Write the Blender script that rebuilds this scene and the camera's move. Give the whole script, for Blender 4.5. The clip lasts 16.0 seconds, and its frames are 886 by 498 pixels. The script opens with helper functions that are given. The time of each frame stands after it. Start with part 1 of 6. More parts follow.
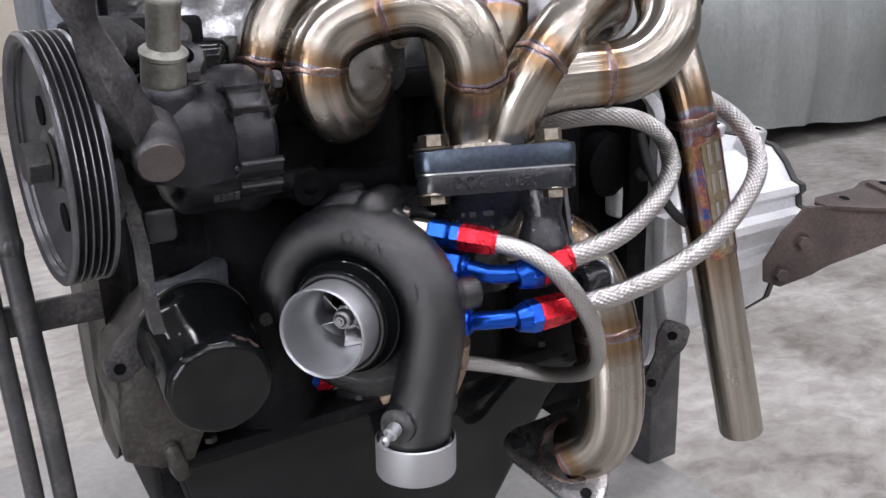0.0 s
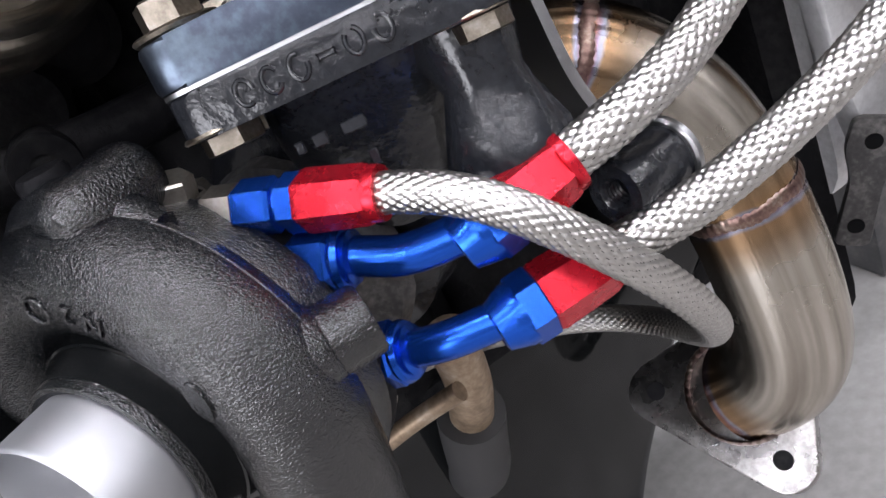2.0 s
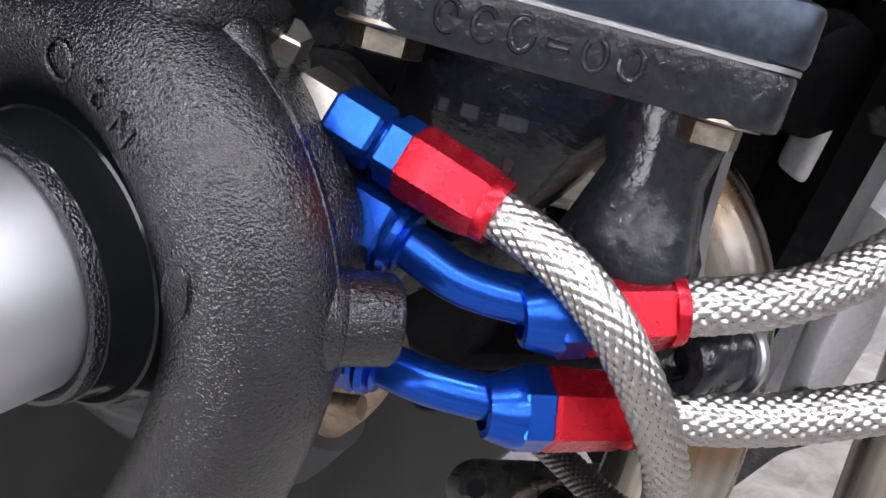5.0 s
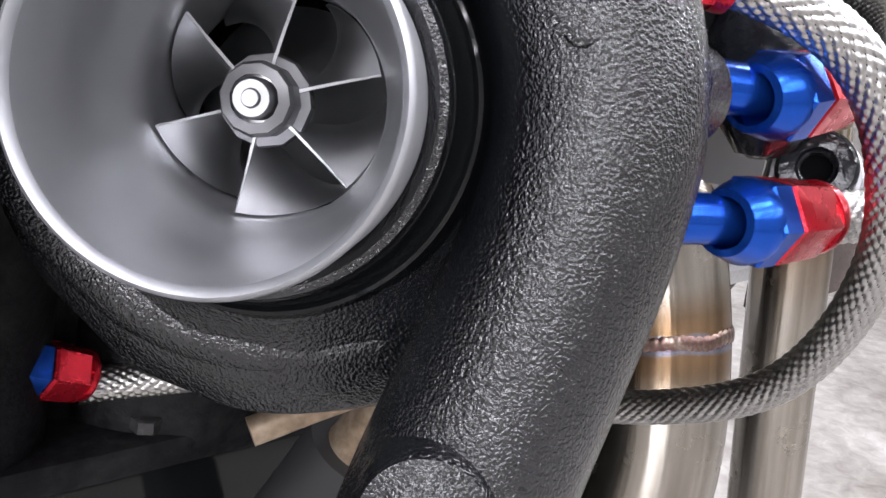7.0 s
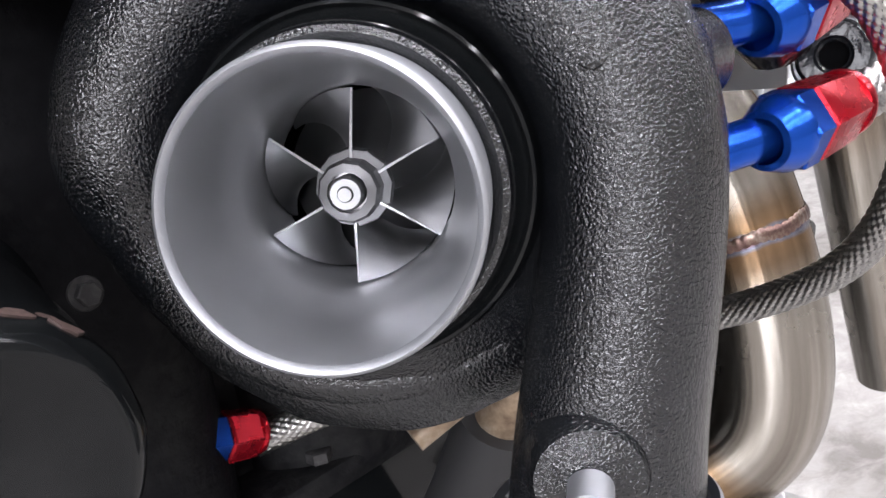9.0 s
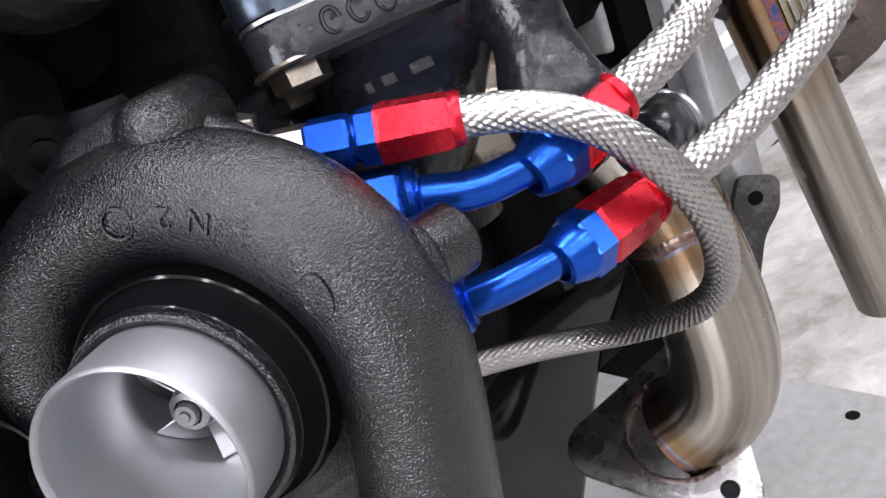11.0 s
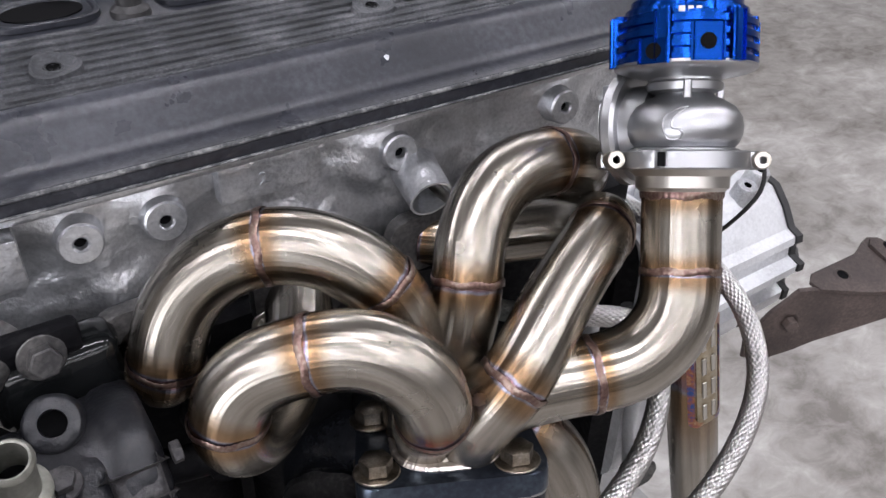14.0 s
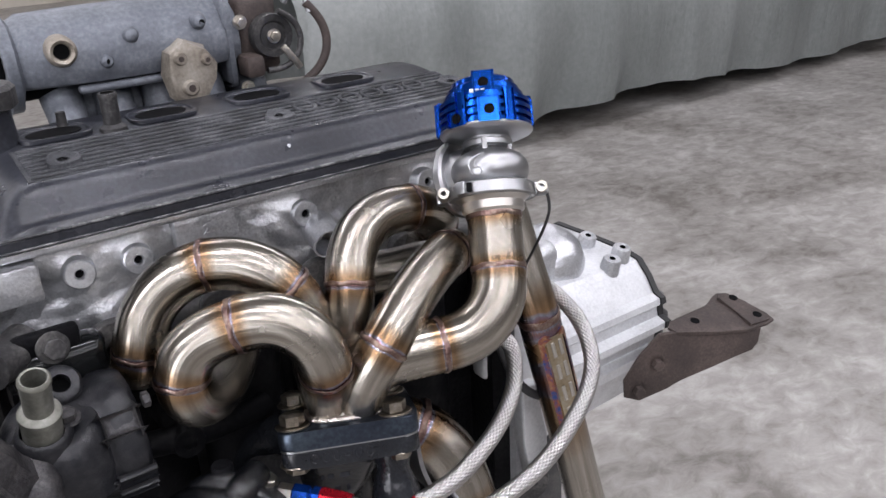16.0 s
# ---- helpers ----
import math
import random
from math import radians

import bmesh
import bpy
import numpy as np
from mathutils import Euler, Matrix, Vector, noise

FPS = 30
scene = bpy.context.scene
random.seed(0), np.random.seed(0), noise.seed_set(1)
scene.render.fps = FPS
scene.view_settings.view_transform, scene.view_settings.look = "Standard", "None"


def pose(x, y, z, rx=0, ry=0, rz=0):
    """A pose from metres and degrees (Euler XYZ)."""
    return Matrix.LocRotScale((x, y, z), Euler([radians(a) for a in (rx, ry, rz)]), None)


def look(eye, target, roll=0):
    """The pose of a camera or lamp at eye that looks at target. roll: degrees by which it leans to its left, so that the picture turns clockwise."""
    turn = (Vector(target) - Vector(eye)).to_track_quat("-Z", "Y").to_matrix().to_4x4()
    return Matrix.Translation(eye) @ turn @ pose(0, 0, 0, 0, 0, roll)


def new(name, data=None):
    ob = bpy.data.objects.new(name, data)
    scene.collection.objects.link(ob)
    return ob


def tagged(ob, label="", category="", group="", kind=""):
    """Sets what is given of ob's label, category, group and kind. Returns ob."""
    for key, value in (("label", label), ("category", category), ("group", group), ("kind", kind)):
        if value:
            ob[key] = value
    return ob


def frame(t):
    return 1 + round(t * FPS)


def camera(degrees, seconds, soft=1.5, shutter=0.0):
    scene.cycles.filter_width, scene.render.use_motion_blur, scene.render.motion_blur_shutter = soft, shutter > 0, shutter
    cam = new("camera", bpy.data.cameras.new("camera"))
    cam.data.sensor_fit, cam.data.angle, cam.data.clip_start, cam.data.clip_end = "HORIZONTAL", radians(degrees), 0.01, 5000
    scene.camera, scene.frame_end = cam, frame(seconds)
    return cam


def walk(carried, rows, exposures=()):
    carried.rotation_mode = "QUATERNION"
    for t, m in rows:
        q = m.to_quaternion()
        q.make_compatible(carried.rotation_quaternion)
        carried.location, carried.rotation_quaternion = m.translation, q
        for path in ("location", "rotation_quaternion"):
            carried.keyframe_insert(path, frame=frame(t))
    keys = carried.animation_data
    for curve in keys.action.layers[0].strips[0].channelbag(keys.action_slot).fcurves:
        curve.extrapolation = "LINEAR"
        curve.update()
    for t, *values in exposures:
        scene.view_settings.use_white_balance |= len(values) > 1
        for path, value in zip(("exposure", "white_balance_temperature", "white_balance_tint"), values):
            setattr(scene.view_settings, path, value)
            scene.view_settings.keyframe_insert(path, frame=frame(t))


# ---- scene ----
cam = camera(53.9, 16.0)
PATH = [
    (0, (0.0158, 0.0118, 1.0081), (0.9781, 1.6590, 0.4073), -1.99),
    (0.5, (0.0315, 0.0706, 1.0076), (1.0230, 1.6810, 0.3566), -2.18),
    (1, (0.1292, 0.1393, 1.0072), (0.9663, 1.7672, 0.2014), -6.87),
    (1.5, (0.2295, 0.1983, 0.9749), (0.8595, 1.8753, 0.0856), -17.01),
    (2, (0.2797, 0.2477, 0.9322), (0.6887, 1.9687, -0.0010), -27.37),
    (2.5, (0.3014, 0.2811, 0.9212), (0.5557, 2.0040, -0.0621), -30.30),
    (3, (0.3056, 0.2982, 0.9291), (0.5214, 1.9965, -0.1050), -29.08),
    (3.2, (0.3003, 0.3023, 0.9421), (0.5538, 1.9513, -0.1609), -25.58),
    (5.3, (0.2123, 0.3131, 0.9243), (1.0868, 1.8301, -0.0420), 21.85),
    (5.5, (0.1933, 0.3235, 0.9097), (1.2013, 1.7715, -0.0323), 23.98),
    (6, (0.1619, 0.3476, 0.8706), (1.4453, 1.6856, 0.1205), 23.08),
    (6.5, (0.1516, 0.3614, 0.8183), (1.5977, 1.6582, 0.3417), 18.03),
    (7, (0.1335, 0.3767, 0.8074), (1.6251, 1.6460, 0.4025), 10.28),
    (7.5, (0.1188, 0.3792, 0.8141), (1.5682, 1.6924, 0.3962), 3.48),
    (8, (0.1089, 0.3789, 0.8276), (1.5506, 1.6747, 0.3352), -0.65),
    (8.2, (0.1094, 0.3747, 0.8276), (1.5238, 1.7130, 0.3708), -2.38),
    (10.3, (0.1350, 0.3196, 0.8512), (1.4005, 1.7104, 0.1697), -20.11),
    (10.5, (0.1463, 0.3029, 0.8609), (1.3384, 1.7448, 0.1539), -20.15),
    (11, (0.1679, 0.2722, 0.8965), (1.2126, 1.8234, 0.1878), -21.64),
    (11.5, (0.1974, 0.2331, 0.9624), (1.0312, 1.8478, 0.1272), -13.43),
    (12, (0.1984, 0.2105, 1.0273), (0.9595, 1.7882, 0.0623), -3.77),
    (12.5, (0.1725, 0.1985, 1.0982), (0.9709, 1.6978, 0.0424), 3.91),
    (13, (0.1444, 0.2057, 1.2096), (0.9647, 1.5882, 0.0198), 7.17),
    (13.5, (0.1468, 0.2190, 1.2614), (0.9917, 1.5938, 0.0798), 5.08),
    (14, (0.1571, 0.2271, 1.2800), (1.0417, 1.5869, 0.1101), 1.54),
    (14.5, (0.1686, 0.2151, 1.2893), (1.0743, 1.5671, 0.1266), 0.86),
    (15, (0.1588, 0.1844, 1.3063), (1.0648, 1.5342, 0.1412), 0.51),
    (15.5, (0.1140, 0.1091, 1.3072), (1.1082, 1.5079, 0.2801), 0.11),
    (16, (0.0908, -0.0234, 1.2819), (1.1129, 1.5011, 0.4873), -2.88),
]
walk(cam, [(t, look(eye, target, roll)) for t, eye, target, roll in PATH], [(0.0, 0.16), (1.0, 0.36), (2.0, 0.55), (3.2, 0.58), (5.3, 0.42), (6.0, 0.58), (6.6, 0.76), (8.2, 0.88), (10.3, 0.7), (11.0, 0.62), (11.5, 0.6), (12.0, 0.46), (12.3, 0.18), (12.5, 0.06), (13.5, -0.03), (16.0, -0.1)])

# ---- light ----
world = bpy.data.worlds.new("world")
scene.world = world
world.use_nodes = True
bg = world.node_tree.nodes["Background"]
bg.inputs["Color"].default_value = (0.9, 0.95, 1.0, 1)
bg.inputs["Strength"].default_value = 0.9

LAMP_Z = 3.45
# lamps after the plus are added to brighten floor, hoses and north wall
LAMPS = [(x, y) for y in (-4.7, -3.1, -1.5, 0.1) for x in (-2.7, 0.2, 3.1)] + [(-2.7, 3.0), (0.2, 3.0), (3.1, 3.0), (6.2, 3.0), (6.2, 0.1), (6.2, -3.1), (-2.7, 6.5), (0.2, 6.5), (3.1, 6.5), (-2.7, 10.0), (0.2, 10.0), (3.1, 10.0)]
for lx, ly in LAMPS:
    lamp = bpy.data.lights.new("strip_light", "AREA")
    lamp.shape, lamp.size, lamp.size_y, lamp.energy = "RECTANGLE", 2.4, 0.12, 38.0
    lamp.color = (0.925, 0.91, 1.0)
    ob = new("strip_light", lamp)
    ob.matrix_world = pose(lx, ly, LAMP_Z - 0.075, 0, 0, 0)

# fill lamp added in an unseen west wall opening, to brighten the inlet
fill_lamp = bpy.data.lights.new("west_fill_light", "AREA")
fill_lamp.shape, fill_lamp.size, fill_lamp.size_y, fill_lamp.energy, fill_lamp.color = "RECTANGLE", 2.9, 2.4, 190.0, (0.925, 0.92, 1.0)
new("west_fill_light", fill_lamp).matrix_world = look((-4.98, -2.2, 1.5), (0.0, -2.2, 1.5))

# ---- materials ----


def material(name, base, rough=0.5, metal=0.0, **more):
    m = bpy.data.materials.new(name)
    m.use_nodes = True
    b = m.node_tree.nodes["Principled BSDF"]
    b.inputs["Base Color"].default_value = (*base, 1)
    b.inputs["Roughness"].default_value = rough
    b.inputs["Metallic"].default_value = metal
    for key, value in more.items():
        b.inputs[key.replace("_", " ")].default_value = value
    return m


def node(m, kind, **values):
    n = m.node_tree.nodes.new(kind)
    for key, value in values.items():
        n.inputs[key.replace("_", " ")].default_value = value
    return n


def link(m, a, out, b, inp):
    m.node_tree.links.new(a.outputs[out], b.inputs[inp])


def noise_of(m, scale, detail=6.0, stretch=(1, 1, 1), distortion=0.0, rough=0.55):
    co = m.node_tree.nodes.new("ShaderNodeTexCoord")
    mp = m.node_tree.nodes.new("ShaderNodeMapping")
    mp.inputs["Scale"].default_value = stretch
    n = node(m, "ShaderNodeTexNoise", Scale=scale, Detail=detail, Distortion=distortion, Roughness=rough)
    link(m, co, "Object", mp, "Vector")
    link(m, mp, "Vector", n, "Vector")
    return n


def ramp(m, source, out, stops):
    r = m.node_tree.nodes.new("ShaderNodeValToRGB")
    while len(r.color_ramp.elements) < len(stops):
        r.color_ramp.elements.new(0.5)
    for e, (p, c) in zip(r.color_ramp.elements, stops):
        e.position, e.color = p, (*c, 1)
    link(m, source, out, r, "Fac")
    return r


def bsdf(m):
    return m.node_tree.nodes["Principled BSDF"]


def bumped(m, source, out, strength, distance):
    b = node(m, "ShaderNodeBump", Strength=strength, Distance=distance)
    link(m, source, out, b, "Height")
    old = bsdf(m).inputs["Normal"]
    if old.is_linked:
        m.node_tree.links.new(old.links[0].from_socket, b.inputs["Normal"])
    link(m, b, "Normal", bsdf(m), "Normal")
    return b


def two_scale(m, dark, mid, light, coarse, fine, low=0.3, high=0.7):
    """Colour by a coarse and a fine noise."""
    a, b = noise_of(m, coarse, 5), noise_of(m, fine, 8)
    mix = m.node_tree.nodes.new("ShaderNodeMath")
    mix.operation = "MULTIPLY_ADD"
    mix.inputs[1].default_value = 0.6
    half = m.node_tree.nodes.new("ShaderNodeMath")
    half.operation = "MULTIPLY"
    half.inputs[1].default_value = 0.4
    link(m, b, "Fac", half, 0)
    link(m, a, "Fac", mix, 0)
    link(m, half, 0, mix, 2)
    r = ramp(m, mix, 0, [(low, dark), (0.5, mid), (high, light)])
    link(m, r, "Color", bsdf(m), "Base Color")
    return b


def rough_by(m, scale, low, high, detail=5.0):
    n = noise_of(m, scale, detail)
    r = m.node_tree.nodes.new("ShaderNodeMapRange")
    r.inputs["To Min"].default_value, r.inputs["To Max"].default_value = low, high
    link(m, n, "Fac", r, "Value")
    link(m, r, "Result", bsdf(m), "Roughness")


def make_stainless():
    """Satin stainless tube, polished round the tube; oxide colours by the distance from the nearest weld."""
    m = material("brushed_stainless", (0.5, 0.45, 0.39), 0.31, 1.0)
    heat = m.node_tree.nodes.new("ShaderNodeAttribute")
    heat.attribute_name = "tint"
    wob = noise_of(m, 45, 3)
    add = m.node_tree.nodes.new("ShaderNodeMath")
    add.operation = "MULTIPLY_ADD"
    add.inputs[1].default_value = 0.30
    link(m, wob, "Fac", add, 0)
    link(m, heat, "Fac", add, 2)
    r = ramp(m, add, 0, [(0.0, (0.20, 0.12, 0.09)), (0.17, (0.27, 0.14, 0.09)), (0.225, (0.24, 0.16, 0.20)), (0.275, (0.28, 0.30, 0.38)),
                         (0.34, (0.30, 0.19, 0.105)), (0.55, (0.25, 0.175, 0.11)), (0.85, (0.33, 0.285, 0.235)), (1.0, (0.37, 0.345, 0.305))])
    uv = m.node_tree.nodes.new("ShaderNodeUVMap")
    mp = m.node_tree.nodes.new("ShaderNodeMapping")
    mp.inputs["Scale"].default_value = (170, 5, 1)
    grain = node(m, "ShaderNodeTexNoise", Scale=1.0, Detail=4.0)
    link(m, uv, "UV", mp, "Vector")
    link(m, mp, "Vector", grain, "Vector")
    shade = ramp(m, grain, "Fac", [(0.32, (0.62, 0.6, 0.58)), (0.62, (1.0, 1.0, 1.0))])
    mul = m.node_tree.nodes.new("ShaderNodeMix")
    mul.data_type, mul.blend_type = "RGBA", "MULTIPLY"
    mul.inputs[0].default_value = 1.0
    m.node_tree.links.new(r.outputs["Color"], mul.inputs[6])
    m.node_tree.links.new(shade.outputs["Color"], mul.inputs[7])
    m.node_tree.links.new(mul.outputs[2], bsdf(m).inputs["Base Color"])
    streak_map = m.node_tree.nodes.new("ShaderNodeMapping")
    streak_map.inputs["Scale"].default_value = (210, 5, 1)
    streak = node(m, "ShaderNodeTexNoise", Scale=1.0, Detail=3.0)
    link(m, uv, "UV", streak_map, "Vector")
    link(m, streak_map, "Vector", streak, "Vector")
    bumped(m, streak, "Fac", 1.0, 0.0003)
    tan = m.node_tree.nodes.new("ShaderNodeTangent")
    tan.direction_type, tan.uv_map = "UV_MAP", "UVMap"
    link(m, tan, "Tangent", bsdf(m), "Tangent")
    bsdf(m).inputs["Anisotropic"].default_value = 0.75
    bsdf(m).inputs["Anisotropic Rotation"].default_value = 0.25
    rough_by(m, 30, 0.23, 0.3)
    return m


STAINLESS = make_stainless()
PLAIN_STEEL = material("plain_stainless", (0.5, 0.475, 0.44), 0.3, 1.0)
rough_by(PLAIN_STEEL, 90, 0.22, 0.42)
# steel with the dark surroundings it mirrors put into its base colour
DIM_STEEL = material("dark_reflection_steel", (0.2, 0.19, 0.18), 0.3, 1.0)
two_scale(DIM_STEEL, (0.12, 0.117, 0.118), (0.26, 0.253, 0.25), (0.42, 0.41, 0.4), 40, 350)
rough_by(DIM_STEEL, 80, 0.2, 0.36)
WELD = material("weld_bead", (0.5, 0.4, 0.32), 0.33, 1.0)
two_scale(WELD, (0.085, 0.045, 0.05), (0.19, 0.125, 0.105), (0.38, 0.32, 0.27), 90, 600)
SILVER_WELD = material("silver_weld_bead", (0.62, 0.58, 0.54), 0.38, 1.0)
two_scale(SILVER_WELD, (0.45, 0.38, 0.33), (0.62, 0.57, 0.53), (0.75, 0.72, 0.7), 60, 600)

CAST_BLACK = material("black_cast_paint", (0.008, 0.0085, 0.010), 0.2, 0.0, Specular_IOR_Level=0.7)
two_scale(CAST_BLACK, (0.0025, 0.0027, 0.0033), (0.0045, 0.005, 0.006), (0.010, 0.011, 0.013), 30, 900)
rough_by(CAST_BLACK, 300, 0.11, 0.2)
bumped(CAST_BLACK, noise_of(CAST_BLACK, 1500, 1.2, rough=0.5), "Fac", 1.0, 0.00045)
bumped(CAST_BLACK, noise_of(CAST_BLACK, 650, 2), "Fac", 0.6, 0.00036)

PAINT_BLACK = material("satin_black_paint", (0.01, 0.011, 0.013), 0.16, Specular_IOR_Level=0.35)
two_scale(PAINT_BLACK, (0.006, 0.0065, 0.008), (0.011, 0.012, 0.0145), (0.022, 0.024, 0.028), 25, 400)
rough_by(PAINT_BLACK, 200, 0.10, 0.24)
bumped(PAINT_BLACK, noise_of(PAINT_BLACK, 160, 4), "Fac", 0.5, 0.0012)
GLOSS_BLACK = material("gloss_black_paint", (0.005, 0.0056, 0.006), 0.1, Specular_IOR_Level=0.25)
rough_by(GLOSS_BLACK, 40, 0.07, 0.14)
bumped(GLOSS_BLACK, noise_of(GLOSS_BLACK, 45, 3), "Fac", 0.05, 0.001)
BLOCK = material("dull_black_block", (0.008, 0.008, 0.009), 0.5, Specular_IOR_Level=0.06)
two_scale(BLOCK, (0.003, 0.003, 0.0035), (0.006, 0.006, 0.007), (0.018, 0.018, 0.018), 14, 180)
bumped(BLOCK, noise_of(BLOCK, 220, 5), "Fac", 0.5, 0.0015)
COVER = material("dark_grey_cover_paint", (0.03, 0.033, 0.038), 0.4, Specular_IOR_Level=0.35)
two_scale(COVER, (0.010, 0.0108, 0.014), (0.021, 0.0225, 0.0285), (0.058, 0.061, 0.072), 16, 260, 0.32, 0.74)
bumped(COVER, noise_of(COVER, 700, 4), "Fac", 0.4, 0.0004)
rough_by(COVER, 30, 0.2, 0.4)
WORN_COVER = material("worn_crackle_cover_top", (0.09, 0.095, 0.1), 0.6)
two_scale(WORN_COVER, (0.012, 0.013, 0.015), (0.028, 0.03, 0.035), (0.12, 0.122, 0.13), 40, 620, 0.40, 0.70)
bumped(WORN_COVER, noise_of(WORN_COVER, 900, 4), "Fac", 0.8, 0.0009)
CHIPPED = material("chipped_paint_edge", (0.1, 0.1, 0.1), 0.55)
two_scale(CHIPPED, (0.02, 0.021, 0.024), (0.05, 0.052, 0.056), (0.2, 0.2, 0.2), 90, 520, 0.40, 0.62)
GRIMY = material("grimy_brown_casting", (0.05, 0.046, 0.042), 0.45, 0.2, Specular_IOR_Level=0.3)
two_scale(GRIMY, (0.012, 0.011, 0.010), (0.034, 0.031, 0.0285), (0.085, 0.079, 0.073), 30, 260)
bumped(GRIMY, noise_of(GRIMY, 320, 5), "Fac", 0.5, 0.001)
ALU_CAST = material("cast_aluminium", (0.36, 0.365, 0.38), 0.4, 0.8)
two_scale(ALU_CAST, (0.30, 0.306, 0.32), (0.50, 0.51, 0.53), (0.68, 0.69, 0.71), 16, 420, 0.33, 0.68)
bumped(ALU_CAST, noise_of(ALU_CAST, 480, 4), "Fac", 0.35, 0.0006)
bumped(ALU_CAST, noise_of(ALU_CAST, 75, 4), "Fac", 0.5, 0.004)
rough_by(ALU_CAST, 60, 0.24, 0.44)
GEAR_ALU = material("silver_gearbox_paint", (0.62, 0.63, 0.65), 0.42, 0.35)
two_scale(GEAR_ALU, (0.45, 0.455, 0.47), (0.62, 0.63, 0.645), (0.74, 0.75, 0.765), 18, 260)
bumped(GEAR_ALU, noise_of(GEAR_ALU, 300, 4), "Fac", 0.3, 0.0008)
ALU_TURNED = material("turned_aluminium", (0.42, 0.43, 0.45), 0.42, 1.0)
rough_by(ALU_TURNED, 160, 0.46, 0.6)
SHAFT = material("dull_shaft_steel", (0.19, 0.19, 0.195), 0.4, 1.0)
rough_by(SHAFT, 300, 0.34, 0.5)
WHEEL_ALU = material("polished_wheel_aluminium", (0.7, 0.7, 0.71), 0.34, 1.0)
rough_by(WHEEL_ALU, 220, 0.26, 0.4)
GATE_ALU = material("satin_gate_aluminium", (0.36, 0.365, 0.375), 0.36, 1.0)
bumped(GATE_ALU, noise_of(GATE_ALU, 900, 3), "Fac", 0.25, 0.0005)
rough_by(GATE_ALU, 90, 0.26, 0.4)
BLUE = material("blue_anodised", (0.01, 0.072, 0.42), 0.24, 0.85)
rough_by(BLUE, 150, 0.18, 0.3)
RED = material("red_anodised", (0.47, 0.011, 0.025), 0.26, 0.75)
rough_by(RED, 150, 0.2, 0.34)
CAP_BLUE = material("blue_anodised_cap", (0.004, 0.052, 0.30), 0.2, 0.95)
rough_by(CAP_BLUE, 120, 0.15, 0.24)
BRAID = material("braided_stainless", (0.40, 0.392, 0.38), 0.3, 1.0)
POLISHED = material("polished_bore_aluminium", (0.62, 0.63, 0.65), 0.2, 1.0)
rough_by(POLISHED, 120, 0.34, 0.46)
BOLT = material("zinc_bolt", (0.5, 0.48, 0.43), 0.35, 1.0)
two_scale(BOLT, (0.3, 0.27, 0.22), (0.5, 0.47, 0.42), (0.62, 0.6, 0.56), 120, 700)
WORN_BOLT = material("tarnished_steel_bolt", (0.27, 0.24, 0.2), 0.33, 1.0)
two_scale(WORN_BOLT, (0.13, 0.11, 0.085), (0.26, 0.23, 0.19), (0.42, 0.39, 0.35), 120, 700)
BLUED = material("heat_blued_flange_steel", (0.16, 0.18, 0.21), 0.3, 0.9)
two_scale(BLUED, (0.025, 0.031, 0.045), (0.045, 0.055, 0.075), (0.085, 0.11, 0.135), 34, 300)
DULL_STEEL = material("dirty_dark_steel", (0.05, 0.05, 0.05), 0.42, 0.3, Specular_IOR_Level=0.25)
two_scale(DULL_STEEL, (0.017, 0.017, 0.017), (0.045, 0.044, 0.045), (0.13, 0.125, 0.12), 30, 320)
bumped(DULL_STEEL, noise_of(DULL_STEEL, 320, 5), "Fac", 0.4, 0.001)
PUMP = material("grimy_cast_pump", (0.04, 0.041, 0.046), 0.34, 0.25, Specular_IOR_Level=0.4)
two_scale(PUMP, (0.005, 0.0053, 0.0068), (0.0135, 0.0142, 0.0172), (0.05, 0.049, 0.052), 22, 160, 0.32, 0.76)
rough_by(PUMP, 60, 0.24, 0.42)
bumped(PUMP, noise_of(PUMP, 420, 4), "Fac", 0.45, 0.0009)
ARM = material("pitted_grey_arm", (0.09, 0.087, 0.088), 0.42, 0.35, Specular_IOR_Level=0.4)
two_scale(ARM, (0.012, 0.0115, 0.0125), (0.04, 0.0385, 0.041), (0.12, 0.114, 0.112), 45, 420, 0.34, 0.70)
bumped(ARM, noise_of(ARM, 520, 4), "Fac", 0.6, 0.0009)
WORN_FACE = material("sawn_brownish_face", (0.13, 0.11, 0.105), 0.45, 0.4)
two_scale(WORN_FACE, (0.045, 0.038, 0.037), (0.072, 0.061, 0.059), (0.10, 0.087, 0.084), 60, 500)
PULLEY = material("dark_worn_pulley_steel", (0.1, 0.1, 0.11), 0.3, 0.7)
two_scale(PULLEY, (0.06, 0.06, 0.065), (0.10, 0.10, 0.108), (0.16, 0.16, 0.17), 40, 500)
rough_by(PULLEY, 90, 0.24, 0.4)
BADGE = material("gold_tinted_badge_steel", (0.36, 0.3, 0.21), 0.32, 1.0)
two_scale(BADGE, (0.22, 0.17, 0.11), (0.36, 0.3, 0.21), (0.46, 0.42, 0.34), 50, 300)
TAN_PIPE = material("dull_olive_plated_pipe", (0.2, 0.2, 0.17), 0.42, 0.6)
two_scale(TAN_PIPE, (0.12, 0.12, 0.10), (0.2, 0.2, 0.175), (0.3, 0.3, 0.27), 60, 400)
RUST = material("rusty_brown_steel", (0.13, 0.085, 0.07), 0.7)
two_scale(RUST, (0.018, 0.013, 0.012), (0.042, 0.030, 0.026), (0.085, 0.062, 0.054), 22, 300)
bumped(RUST, noise_of(RUST, 400, 5), "Fac", 0.5, 0.001)
TABLE = material("grey_painted_steel_plate", (0.2, 0.195, 0.19), 0.42)
